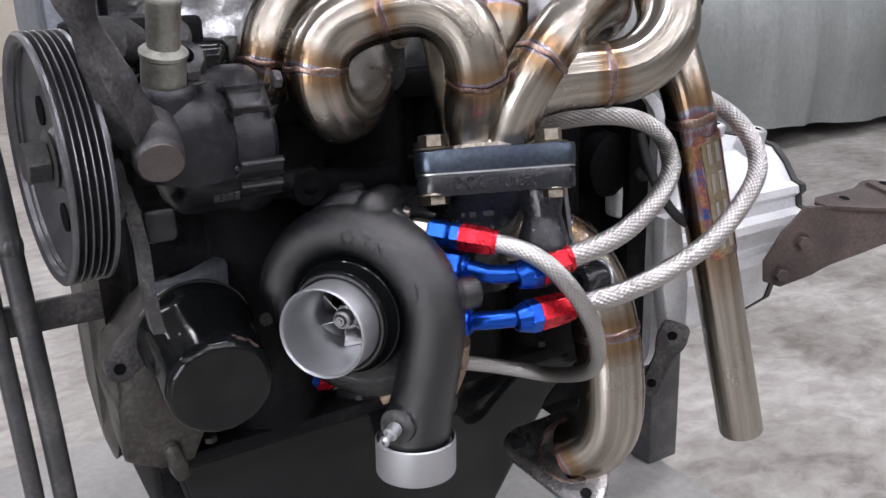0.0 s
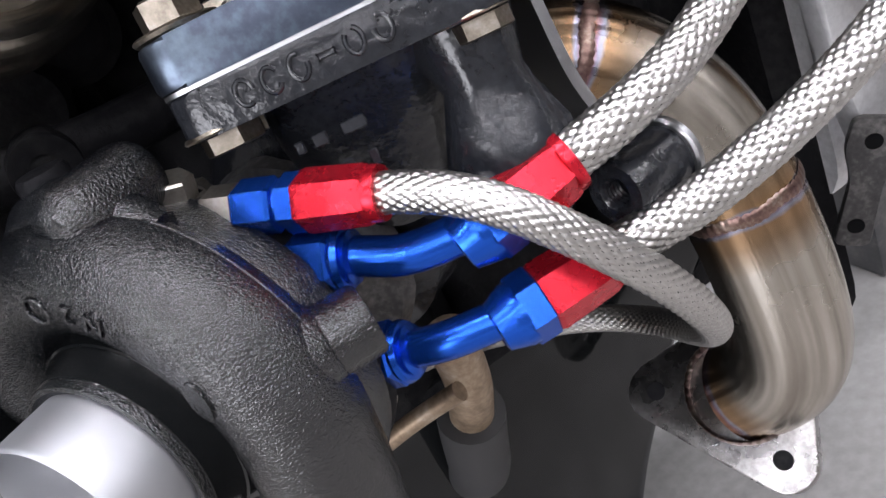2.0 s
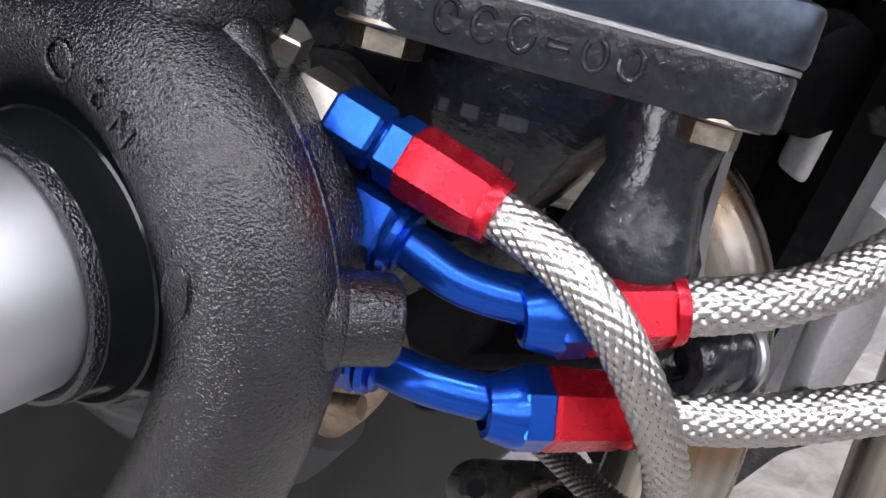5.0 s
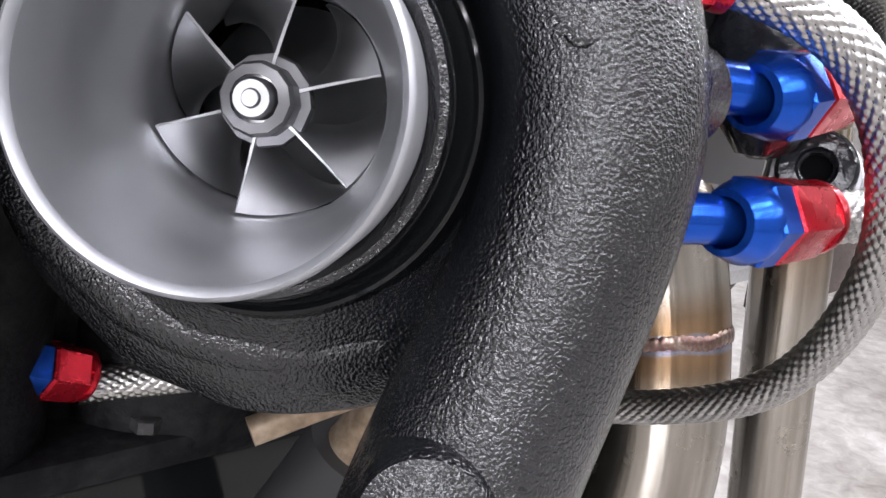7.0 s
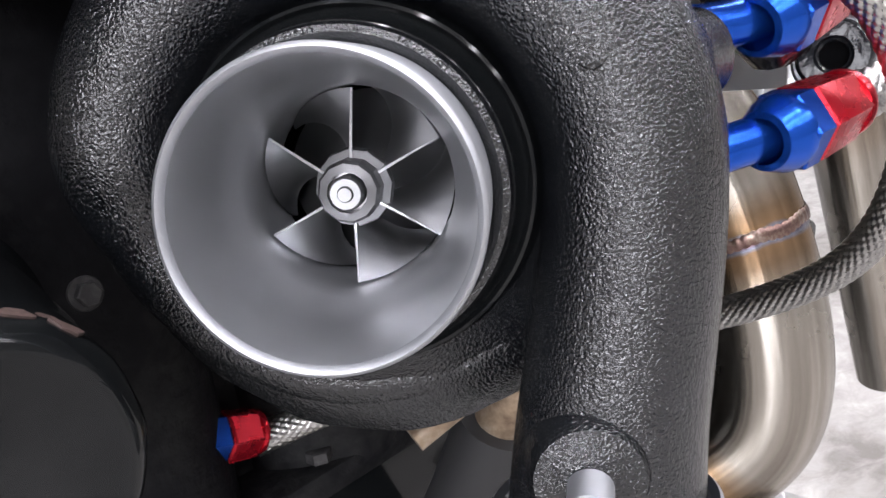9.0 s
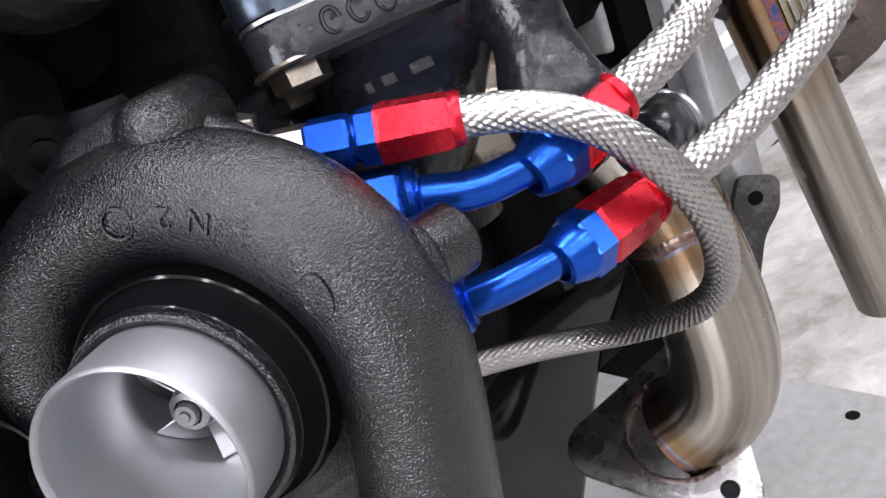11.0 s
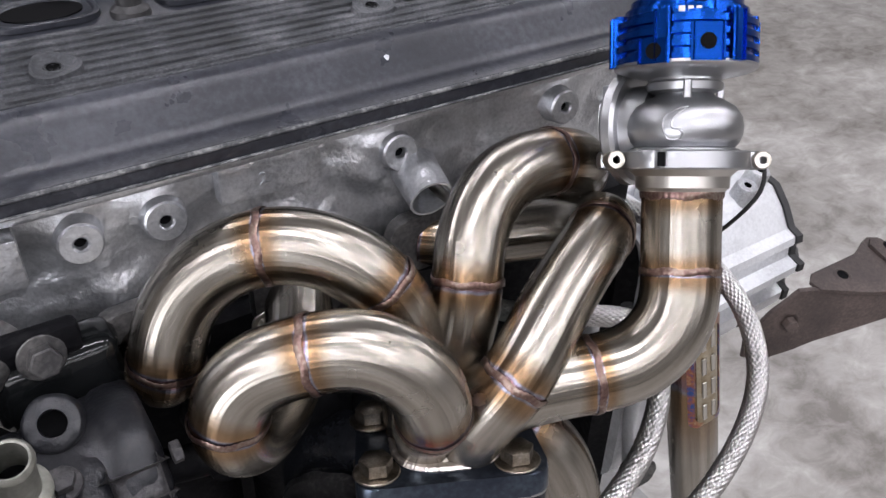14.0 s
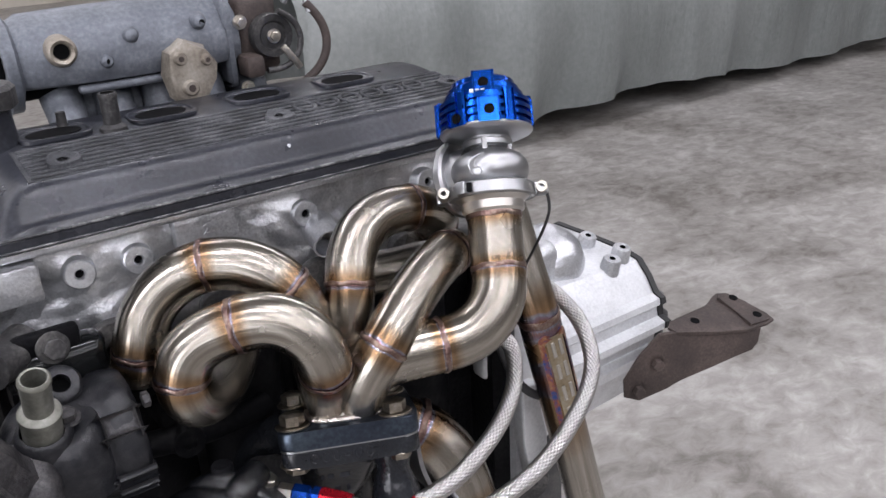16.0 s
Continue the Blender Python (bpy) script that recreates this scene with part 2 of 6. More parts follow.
two_scale(TABLE, (0.15, 0.146, 0.142), (0.22, 0.215, 0.21), (0.30, 0.295, 0.29), 5, 90)
BLACK_TUBE = material("black_painted_tube", (0.03, 0.03, 0.032), 0.4)
two_scale(BLACK_TUBE, (0.018, 0.018, 0.02), (0.032, 0.032, 0.034), (0.08, 0.077, 0.072), 40, 300)
RUBBER = material("black_rubber", (0.015, 0.015, 0.016), 0.65)
# near-black stand-in for the shade inside holes, bores and gaps
HOLE_SHADE = material("hole_shade_black", (0.004, 0.004, 0.0045), 0.8, Specular_IOR_Level=0.05)
FLAKE = material("reddish_primer", (0.16, 0.085, 0.07), 0.6)
two_scale(FLAKE, (0.03, 0.019, 0.017), (0.06, 0.036, 0.031), (0.11, 0.075, 0.066), 300, 900)
PLENUM = material("weathered_grey_aluminium", (0.22, 0.24, 0.26), 0.55, 0.4)
two_scale(PLENUM, (0.07, 0.077, 0.09), (0.13, 0.141, 0.163), (0.235, 0.25, 0.275), 16, 240)
bumped(PLENUM, noise_of(PLENUM, 350, 4), "Fac", 0.4, 0.001)
BRASSY = material("tarnished_brown_brass", (0.2, 0.13, 0.08), 0.5, 0.7)
two_scale(BRASSY, (0.13, 0.09, 0.06), (0.30, 0.225, 0.155), (0.5, 0.43, 0.35), 50, 300)
PALE_VALVE = material("stained_pale_metal", (0.3, 0.27, 0.23), 0.5, 0.5)
two_scale(PALE_VALVE, (0.13, 0.105, 0.085), (0.27, 0.24, 0.2), (0.4, 0.37, 0.33), 40, 300)
TINTED = material("blue_red_heat_tint", (0.2, 0.12, 0.12), 0.28, 1.0)
two_scale(TINTED, (0.05, 0.10, 0.30), (0.32, 0.12, 0.08), (0.5, 0.34, 0.2), 45, 300, 0.38, 0.62)


def make_concrete():
    m = material("polished_concrete", (0.36, 0.35, 0.33), 0.38)
    a = noise_of(m, 1.7, 8, (1.2, 1, 1), 0.7, 0.6)
    b = noise_of(m, 13, 9, (1, 1.4, 1), 0.5, 0.66)
    mix = m.node_tree.nodes.new("ShaderNodeMath")
    mix.operation = "MULTIPLY_ADD"
    mix.inputs[1].default_value = 0.56
    half = m.node_tree.nodes.new("ShaderNodeMath")
    half.operation = "MULTIPLY"
    half.inputs[1].default_value = 0.44
    link(m, b, "Fac", half, 0)
    link(m, a, "Fac", mix, 0)
    link(m, half, 0, mix, 2)
    r = ramp(m, mix, 0, [(0.37, (0.125, 0.113, 0.10)), (0.45, (0.21, 0.197, 0.181)), (0.53, (0.285, 0.271, 0.253)), (0.63, (0.41, 0.397, 0.378))])
    link(m, r, "Color", bsdf(m), "Base Color")
    rr = m.node_tree.nodes.new("ShaderNodeMapRange")
    rr.inputs["To Min"].default_value, rr.inputs["To Max"].default_value = 0.5, 0.26
    link(m, b, "Fac", rr, "Value")
    link(m, rr, "Result", bsdf(m), "Roughness")
    bumped(m, b, "Fac", 0.15, 0.004)
    return m


CONCRETE = make_concrete()
WALL = material("cream_wall_paint", (0.6, 0.57, 0.52), 0.7)
two_scale(WALL, (0.27, 0.262, 0.245), (0.32, 0.31, 0.29), (0.37, 0.36, 0.335), 1.2, 18)
# tone chosen for what the tubes' fronts mirror from behind the camera
UNSEEN_WALL = material("unseen_wall_tone", (0.62, 0.6, 0.57), 0.7)
two_scale(UNSEEN_WALL, (0.19, 0.186, 0.18), (0.225, 0.22, 0.212), (0.26, 0.255, 0.245), 1.2, 18)
CREAM = material("light_cream_wall_paint", (0.6, 0.55, 0.47), 0.7)
two_scale(CREAM, (0.5, 0.455, 0.385), (0.57, 0.525, 0.45), (0.63, 0.585, 0.51), 1.2, 18)
CEILING = material("grey_ceiling_sheet", (0.4, 0.4, 0.4), 0.7)
TARP = material("grey_green_car_cover", (0.2, 0.23, 0.225), 0.42)
two_scale(TARP, (0.16, 0.175, 0.17), (0.21, 0.225, 0.22), (0.27, 0.285, 0.28), 1.4, 40)
bumped(TARP, noise_of(TARP, 5, 4, (1, 1, 0.35)), "Fac", 0.5, 0.05)
bumped(TARP, noise_of(TARP, 26, 3), "Fac", 0.25, 0.012)
LAMP_GLOW = material("lamp_tube_glow", (1, 1, 1), 0.5)
bsdf(LAMP_GLOW).inputs["Emission Color"].default_value = (1, 0.98, 0.94, 1)
bsdf(LAMP_GLOW).inputs["Emission Strength"].default_value = 6.0

# ---- building helpers ----


def vec(*p):
    return Vector(p[0] if len(p) == 1 else p)


def axes_of(axis, hint=(0, 0, 1)):
    """Two unit vectors square to axis, and the axis."""
    w = vec(axis).normalized()
    h = vec(hint)
    if abs(w.dot(h.normalized())) > 0.97:
        h = vec((1, 0, 0))
    v = (h - w * h.dot(w)).normalized()
    return v.cross(w).normalized(), v, w


def thing(name, base, label, category, group="", kind=""):
    ob = new(name)
    ob.matrix_basis = Matrix.Translation(base)
    ob.empty_display_size = 0.02
    return tagged(ob, label, category, group, kind)


def link_mesh(name, bm, mat, smooth=38):
    me = bpy.data.meshes.new(name)
    bm.normal_update()
    bm.to_mesh(me)
    bm.free()
    me.materials.append(mat)
    if smooth:
        me.shade_smooth()
        me.set_sharp_from_angle(angle=radians(smooth))
    return new(name, me)


def chain_matrix(ob):
    own = ob.matrix_basis
    return chain_matrix(ob.parent) @ ob.matrix_parent_inverse @ own if ob.parent else own.copy()


def part(name, bm, mat, parent, label="", smooth=38):
    """One mesh under a thing or a part; the bmesh is in world metres."""
    ob = link_mesh(name, bm, mat, smooth)
    ob.parent = parent
    ob.matrix_parent_inverse = chain_matrix(parent).inverted()
    return tagged(ob, label)


def solo(name, bm, mat, label, category, kind="", smooth=38, group=""):
    return tagged(link_mesh(name, bm, mat, smooth), label, category, group, kind)


def again(ob, m, parent):
    """Another object on the same mesh, moved by m in the world."""
    o = ob.copy()
    scene.collection.objects.link(o)
    o.parent = parent
    o.matrix_parent_inverse = chain_matrix(parent).inverted()
    o.matrix_basis = m
    return o


def faired(points, step, rounds=40, closed=False):
    """A smooth line through points, resampled at equal steps."""
    p = [vec(q) for q in points]
    dense = []
    for i in range(len(p) - 1):
        a, b, c, d = p[max(i - 1, 0)], p[i], p[i + 1], p[min(i + 2, len(p) - 1)]
        n = max(4, int((c - b).length / step))
        for k in range(n):
            t = k / n
            dense.append(0.5 * ((2 * b) + (c - a) * t + (2 * a - 5 * b + 4 * c - d) * t * t + (3 * b - a - 3 * c + d) * t ** 3))
    dense.append(p[-1])
    arr = np.array([tuple(q) for q in dense])
    seg = np.linalg.norm(np.diff(arr, axis=0), axis=1)
    s = np.r_[0, np.cumsum(seg)]
    n = max(4, int(s[-1] / step) + 1)
    grid = np.linspace(0, s[-1], n)
    out = np.stack([np.interp(grid, s, arr[:, k]) for k in range(3)], 1)
    for _ in range(rounds):
        out[1:-1] = 0.5 * out[1:-1] + 0.25 * (out[:-2] + out[2:])
    return out


def frames_along(line):
    tan = np.gradient(line, axis=0)
    tan /= np.linalg.norm(tan, axis=1)[:, None]
    u = np.array(axes_of(tan[0])[0])
    us = []
    for t in tan:
        u = u - t * (u @ t)
        u = u / np.linalg.norm(u)
        us.append(u)
    us = np.array(us)
    return tan, us, np.cross(tan, us)


def mesh_grid(P, uv=None, heat=None, wrap=True, cap=(False, False)):
    """A bmesh from rows of points; wrap joins the last column to the first."""
    rows, cols = P.shape[:2]
    bm = bmesh.new()
    layer = bm.loops.layers.uv.new("UVMap")
    hl = bm.verts.layers.float.new("tint")
    vs = [bm.verts.new(p) for p in P.reshape(-1, 3)]
    if heat is not None:
        for i in range(rows):
            for j in range(cols):
                vs[i * cols + j][hl] = float(heat[i])
    top = cols if wrap else cols - 1
    for i in range(rows - 1):
        for j in range(top):
            k = (j + 1) % cols
            f = bm.faces.new((vs[i * cols + j], vs[i * cols + k], vs[(i + 1) * cols + k], vs[(i + 1) * cols + j]))
            if uv is not None:
                for lp, (a, b) in zip(f.loops, ((i, j), (i, j + 1), (i + 1, j + 1), (i + 1, j))):
                    lp[layer].uv = (uv[0][b], uv[1][a])
    if cap[0]:
        bm.faces.new([vs[j] for j in reversed(range(cols))])
    if cap[1]:
        bm.faces.new([vs[(rows - 1) * cols + j] for j in range(cols)])
    return bm


def sweep(points, radius, segs=40, step=0.003, welds=(), wall=0.0, cap=(False, False), rounds=40, reach=0.03):
    """A tube along points. radius: a number, or a function of the way from 0 to 1. welds: places near which it is heat-tinted.
    wall: thickness of an open pipe."""
    line = faired(points, step, rounds)
    tan, u, v = frames_along(line)
    n = len(line)
    s = np.r_[0, np.cumsum(np.linalg.norm(np.diff(line, axis=0), axis=1))]
    rad = np.array([radius(k / (n - 1)) if callable(radius) else radius for k in range(n)])
    ang = np.arange(segs) / segs * 2 * np.pi
    ring = np.cos(ang)[None, :, None] * u[:, None, :] + np.sin(ang)[None, :, None] * v[:, None, :]
    P = line[:, None, :] + ring * rad[:, None, None]
    heat = np.ones(n)
    for w in welds:
        k = int(np.argmin(np.linalg.norm(line - np.array(w), axis=1)))
        heat = np.minimum(heat, np.abs(s - s[k]) / reach)
    uv = (np.arange(segs + 1) / segs * float(rad.mean()) * 6.283, s)
    if wall:
        Q = line[:, None, :] + ring * (rad - wall)[:, None, None]
        P = np.concatenate([Q[::-1], P, Q[-1:]], 0)
        s2 = np.r_[s[::-1], s, s[-1]]
        heat = np.r_[heat[::-1], heat, heat[-1]]
        uv = (uv[0], s2)
        return mesh_grid(P, uv, heat)
    return mesh_grid(P, uv, heat, cap=cap)


def lathe(profile, centre, axis, segs=48, hint=(0, 0, 1), cap=(False, False)):
    """A turned body. profile: (radius, way along the axis)."""
    u, v, w = (np.array(a) for a in axes_of(axis, hint))
    ang = np.arange(segs) / segs * 2 * np.pi
    ring = np.cos(ang)[:, None] * u + np.sin(ang)[:, None] * v
    P = np.array([np.array(centre) + w * h + ring * r for r, h in profile])
    s = np.r_[0, np.cumsum(np.hypot(*np.diff(np.array(profile), axis=0).T))]
    return mesh_grid(P, (np.arange(segs + 1) / segs * 0.2, s), None, True, cap)


def hexagon(centre, axis, across, height, hint=(0, 0, 1), chamfer=0.12, taper=1.0, sides=6):
    """A chamfered hex from centre along the axis."""
    u, v, w = axes_of(axis, hint)
    c = vec(centre)
    r = across / 2 / math.cos(math.pi / sides)
    bm = bmesh.new()
    rows = []
    for f, h in ((1 - chamfer, 0.0), (1, height * 0.08), (taper, height * 0.92), (taper * (1 - chamfer), height)):
        rows.append([bm.verts.new(c + w * h + (u * math.cos(k * 2 * math.pi / sides) + v * math.sin(k * 2 * math.pi / sides)) * r * f) for k in range(sides)])
    for a, b in zip(rows, rows[1:]):
        for k in range(sides):
            bm.faces.new((a[k], a[(k + 1) % sides], b[(k + 1) % sides], b[k]))
    bm.faces.new(list(reversed(rows[0])))
    bm.faces.new(rows[-1])
    return bm


def block(centre, size, axes=None, bevel=0.0, segments=2):
    """A bevelled box; axes: three unit vectors."""
    bm = bmesh.new()
    bmesh.ops.create_cube(bm, size=1.0)
    u, v, w = axes or (vec((1, 0, 0)), vec((0, 1, 0)), vec((0, 0, 1)))
    for q in bm.verts:
        x, y, z = q.co
        q.co = vec(centre) + u * (x * size[0]) + v * (y * size[1]) + w * (z * size[2])
    if bevel:
        bmesh.ops.bevel(bm, geom=list(bm.edges), offset=bevel, segments=segments, affect="EDGES", profile=0.5)
    bmesh.ops.recalc_face_normals(bm, faces=list(bm.faces))
    return bm


def slab(outline, origin, u, v, w, height, bevel=0.0):
    """A flat plate: an outline in (u, v), raised along w."""
    bm = bmesh.new()
    o = vec(origin)
    low = [bm.verts.new(o + u * a + v * b) for a, b in outline]
    top = [bm.verts.new(q.co + w * height) for q in low]
    n = len(low)
    bm.faces.new(list(reversed(low)))
    bm.faces.new(top)
    for k in range(n):
        bm.faces.new((low[k], low[(k + 1) % n], top[(k + 1) % n], top[k]))
    if bevel:
        rims = [e for e in bm.edges if (e.verts[0] in low) == (e.verts[1] in low)]
        bmesh.ops.bevel(bm, geom=rims, offset=bevel, segments=2, affect="EDGES", profile=0.5)
    bmesh.ops.recalc_face_normals(bm, faces=list(bm.faces))
    return bm


def rounded(w, h, r, n=6):
    """A rounded rectangle about the origin."""
    out = []
    for cx, cy, a0 in ((w / 2 - r, h / 2 - r, 0), (-w / 2 + r, h / 2 - r, 90), (-w / 2 + r, -h / 2 + r, 180), (w / 2 - r, -h / 2 + r, 270)):
        out += [(cx + r * math.cos(radians(a0 + 90 * k / n)), cy + r * math.sin(radians(a0 + 90 * k / n))) for k in range(n + 1)]
    return out


def soft_polygon(points, r, n=7):
    """A polygon with its corners rounded off."""
    out = []
    m = len(points)
    for k in range(m):
        a, b, c = (vec((*points[(k + i) % m], 0.0)) for i in (-1, 0, 1))
        p, q = b + (a - b).normalized() * r, b + (c - b).normalized() * r
        for i in range(n):
            t = i / (n - 1)
            z = (1 - t) ** 2 * p + 2 * t * (1 - t) * b + t * t * q
            out.append((z.x, z.y))
    return out


def bead(centre, axis, radius, thick=0.0009, beads=40):
    """A welded seam: a ring of overlapping ripples."""
    u, v, w = (np.array(a) for a in axes_of(axis))
    n, m = beads * 5, 8
    P = []
    for i in range(n):
        a = i / n * 2 * math.pi
        out = np.cos(a) * u + np.sin(a) * v
        ripple = 1 + 0.28 * abs(math.sin(a * beads / 2))
        sway = 0.0006 * math.sin(a * 7 + 1.3)
        P.append([np.array(centre) + out * radius + out * math.cos(b) * thick * 0.4 * ripple + w * (math.sin(b) * thick * 1.9 * ripple + sway)
                  for b in (k / m * 2 * math.pi for k in range(m))])
    P.append(P[0])
    bm = mesh_grid(np.array(P))
    bmesh.ops.remove_doubles(bm, verts=list(bm.verts), dist=1e-6)
    return bm


def loft(rows, cap=(True, True)):
    """A skin over rows of equally many points."""
    return mesh_grid(np.array([[tuple(q) for q in r] for r in rows]), cap=cap)


def lumpy(bm, amount, scale, seed=0.0):
    bm.normal_update()
    for q in bm.verts:
        q.co += q.normal * amount * noise.noise(q.co * scale + vec((seed, seed, seed)))
    return bm


def bars(parent, name, origin, u, v, w, widths, height, thick, mat, gap=0.25):
    """Raised plain bars in place of writing."""
    x = 0.0
    for k, wd in enumerate(widths):
        bm = block(vec(origin) + u * (x + wd / 2), (wd, height, thick), (u, v, w), min(wd, height, thick) * 0.3, 1)
        part(name, bm, mat, parent)
        x += wd * (1 + gap)

# ---- the room ----
X, Y, Z = vec((1, 0, 0)), vec((0, 1, 0)), vec((0, 0, 1))
solo("floor", block((2.0, 1.5, -0.06), (16.0, 23.0, 0.12)), CONCRETE, "polished grey concrete workshop floor with swirled stains", "floor", "structure", 0)
solo("wall_north", block((2.0, 12.1, 1.8), (16.0, 0.2, 3.6)), CREAM, "cream painted workshop wall", "wall", "structure", 0)
# south wall is never in view; added to set front fill and reflections
solo("unseen_wall_south", block((2.0, -6.1, 1.8), (16.0, 0.2, 3.6)), UNSEEN_WALL, "unseen wall toned to shape the front reflections", "wall", "structure", 0)
# unseen wall; its opening is added to let the fill light in
west = solo("wall_west", block((-5.1, 5.5, 1.8), (0.2, 13.0, 3.6)), WALL, "unseen cream painted wall with an opening added for fill light", "wall", "structure", 0)
part("wall_pier", block((-5.1, -6.2, 1.8), (0.2, 5.6, 3.6)), WALL, west, "", 0)
part("opening_lintel", block((-5.1, -2.2, 3.3), (0.2, 2.4, 0.6)), WALL, west, "", 0)
solo("wall_east", block((9.1, 1.5, 1.8), (0.2, 21.0, 3.6)), WALL, "cream painted workshop wall", "wall", "structure", 0)
solo("ceiling", block((2.0, 1.5, 3.66), (16.0, 23.0, 0.12)), CEILING, "pale grey sheet ceiling of the workshop", "ceiling", "structure", 0)


def ceiling_lamp(x, y):
    lampbox = thing("ceiling_light", (x, y, 3.6), "unseen white fluorescent strip light on the ceiling", "light", "ceiling strip lights")
    part("housing", block((x, y, LAMP_Z + 0.08), (2.5, 0.2, 0.11), None, 0.01), CEILING, lampbox)
    for dy in (-0.05, 0.05):
        part("tube", lathe([(0.0, -1.2), (0.013, -1.2), (0.013, 1.2), (0.0, 1.2)], (x, y + dy, LAMP_Z), X, 12), LAMP_GLOW, lampbox, "glowing tube")


for lx, ly in LAMPS:
    ceiling_lamp(lx, ly)


def covered_car():
    """A car under a draped cover: its long side faces the engine."""
    prof = [(3.28, 0.10), (3.25, 0.25), (3.22, 0.5), (3.24, 0.75), (3.34, 0.92), (3.6, 1.02), (3.85, 1.25), (4.0, 1.42), (4.4, 1.47), (4.8, 1.42), (5.05, 1.0), (5.1, 0.5), (5.08, 0.15)]
    prof = faired([(0, *q) for q in prof], 0.05, 10)[:, 1:]
    xs = np.arange(1.72, 8.2, 0.045)
    P = []
    for k, x in enumerate(xs):
        end = min(1.0, max(0.0, (x - 1.72) / 0.5), max(0.0, (8.2 - x) / 0.5))
        shrink = math.sqrt(max(0.0, 1 - (1 - end) ** 2))
        bonnet = 0.66 + 0.34 * min(1, max(0, (x - 2.6) / 0.8)) * min(1, max(0, (7.6 - x) / 0.8))
        row = []
        for j, (y, z) in enumerate(prof):
            yy = 4.15 + (y - 4.15) * (0.80 + 0.2 * shrink)
            zz = z if z < 0.8 else 0.8 + (z - 0.8) * bonnet * (0.55 + 0.45 * shrink)
            low = max(0.0, 1 - z / 0.9)
            fold = 0.045 * low * math.sin(x * 9.5 + 1.3 * math.sin(x * 2.3)) + 0.018 * math.sin(x * 16 + 2.0 * math.sin(x * 3.1 + z)) * min(1.0, max(0.0, 1.15 - z)) + 0.05 * noise.noise(vec((x * 1.7, y, z * 1.1)))
            hem = 0.05 * math.sin(x * 2.1) * max(0.0, 1 - z / 0.35)
            row.append((x + 0.02 * low * math.sin(x * 21), yy - fold if y < 4.15 else yy + fold, zz + hem))
        P.append(row)
    bm = mesh_grid(np.array(P), wrap=False)
    car = thing("covered_car", (4.9, 4.15, 0.0), "car parked under a grey-green fabric cover", "car")
    part("cover", bm, TARP, car, "grey-green draped cover with soft folds", 60)
    for wx in (2.75, 6.6):
        for wy in (3.5, 4.85):
            part("wheel", lathe([(0.0, -0.1), (0.27, -0.1), (0.31, -0.07), (0.31, 0.07), (0.27, 0.1), (0.0, 0.1)], (wx, wy, 0.31), Y, 36), RUBBER, car, "dark tyre under the cover")


covered_car()

# ---- the stand ----


def engine_stand():
    st = thing("engine_stand", (0.4, 0.9, 0.0), "grey steel table stand with black tube legs", "stand")
    top = part("tabletop", slab([(0.0, 0.0), (0.778, 0.0), (0.778, 0.68), (0.0, 0.68)], (0.0, 0.565, 0.369), X, Y, Z, 0.008, 0.0015), TABLE, st, "grey painted steel plate", 30)
    part("hole", lathe([(0.0, 0.0), (0.0062, 0.0), (0.0062, 0.0012), (0.0, 0.0012)], (0.744, 0.628, 0.3765), Z, 20), HOLE_SHADE, top)
    part("hole", lathe([(0.0, 0.0), (0.0062, 0.0), (0.0062, 0.0012), (0.0, 0.0012)], (0.744, 1.18, 0.3765), Z, 20), HOLE_SHADE, top)
    for x in (0.12, 0.66):
        for y in (0.72, 1.12):
            part("leg", block((x, y, 0.1845), (0.04, 0.04, 0.369), None, 0.003), BLACK_TUBE, st)
    for y in (0.72, 1.12):
        part("rail", block((0.39, y, 0.349), (0.50, 0.036, 0.04), None, 0.003), BLACK_TUBE, st)
    for x in (0.12, 0.66):
        part("rail", block((x, 0.92, 0.12), (0.036, 0.36, 0.036), None, 0.003), BLACK_TUBE, st)
    a = part("post", sweep([(0.030, 0.615, 1.02), (0.043, 0.618, 0.93), (0.047, 0.62, 0.84), (0.052, 0.622, 0.66), (0.054, 0.625, 0.377)], 0.0078, 20, 0.008, rounds=6, cap=(True, True)), BLACK_TUBE, st, "scuffed black tube post")
    part("weld", bead((0.0465, 0.62, 0.85), Z, 0.0078, 0.0022, 14), BLACK_TUBE, a)
    part("post", sweep([(0.029, 0.62, 1.0), (0.030, 0.62, 0.83), (0.033, 0.622, 0.66), (0.035, 0.625, 0.377)], 0.0062, 20, 0.008, rounds=6, cap=(True, True)), BLACK_TUBE, st, "scuffed black tube post")
    part("strap", block((0.062, 0.632, 0.795), (0.072, 0.006, 0.022), None, 0.0015), DULL_STEEL, st, "brown-grey flat steel strap")
    part("support", block((0.20, 0.80, 0.41), (0.05, 0.28, 0.066), None, 0.004), BLACK_TUBE, st)
    part("support", block((0.36, 0.80, 0.41), (0.05, 0.28, 0.066), None, 0.004), BLACK_TUBE, st)
    part("support", block((0.78, 0.78, 0.49), (0.05, 0.05, 0.226), None, 0.004), BLACK_TUBE, st)


engine_stand()

# ---- the engine ----
PORTS = (0.222, 0.313, 0.405, 0.497)


def bolt(parent, centre, axis, across=0.013, height=0.006, name="bolt", mat=BOLT, washer=True, label=""):
    b = part(name, hexagon(centre, axis, across, height), mat, parent, label)
    if washer:
        w = vec(axis).normalized()
        part("washer", lathe([(0.0, -0.0018), (across * 0.78, -0.0018), (across * 0.82, -0.0006), (across * 0.78, 0.0), (0.0, 0.0)], centre, axis, 24), mat, b)
    return b


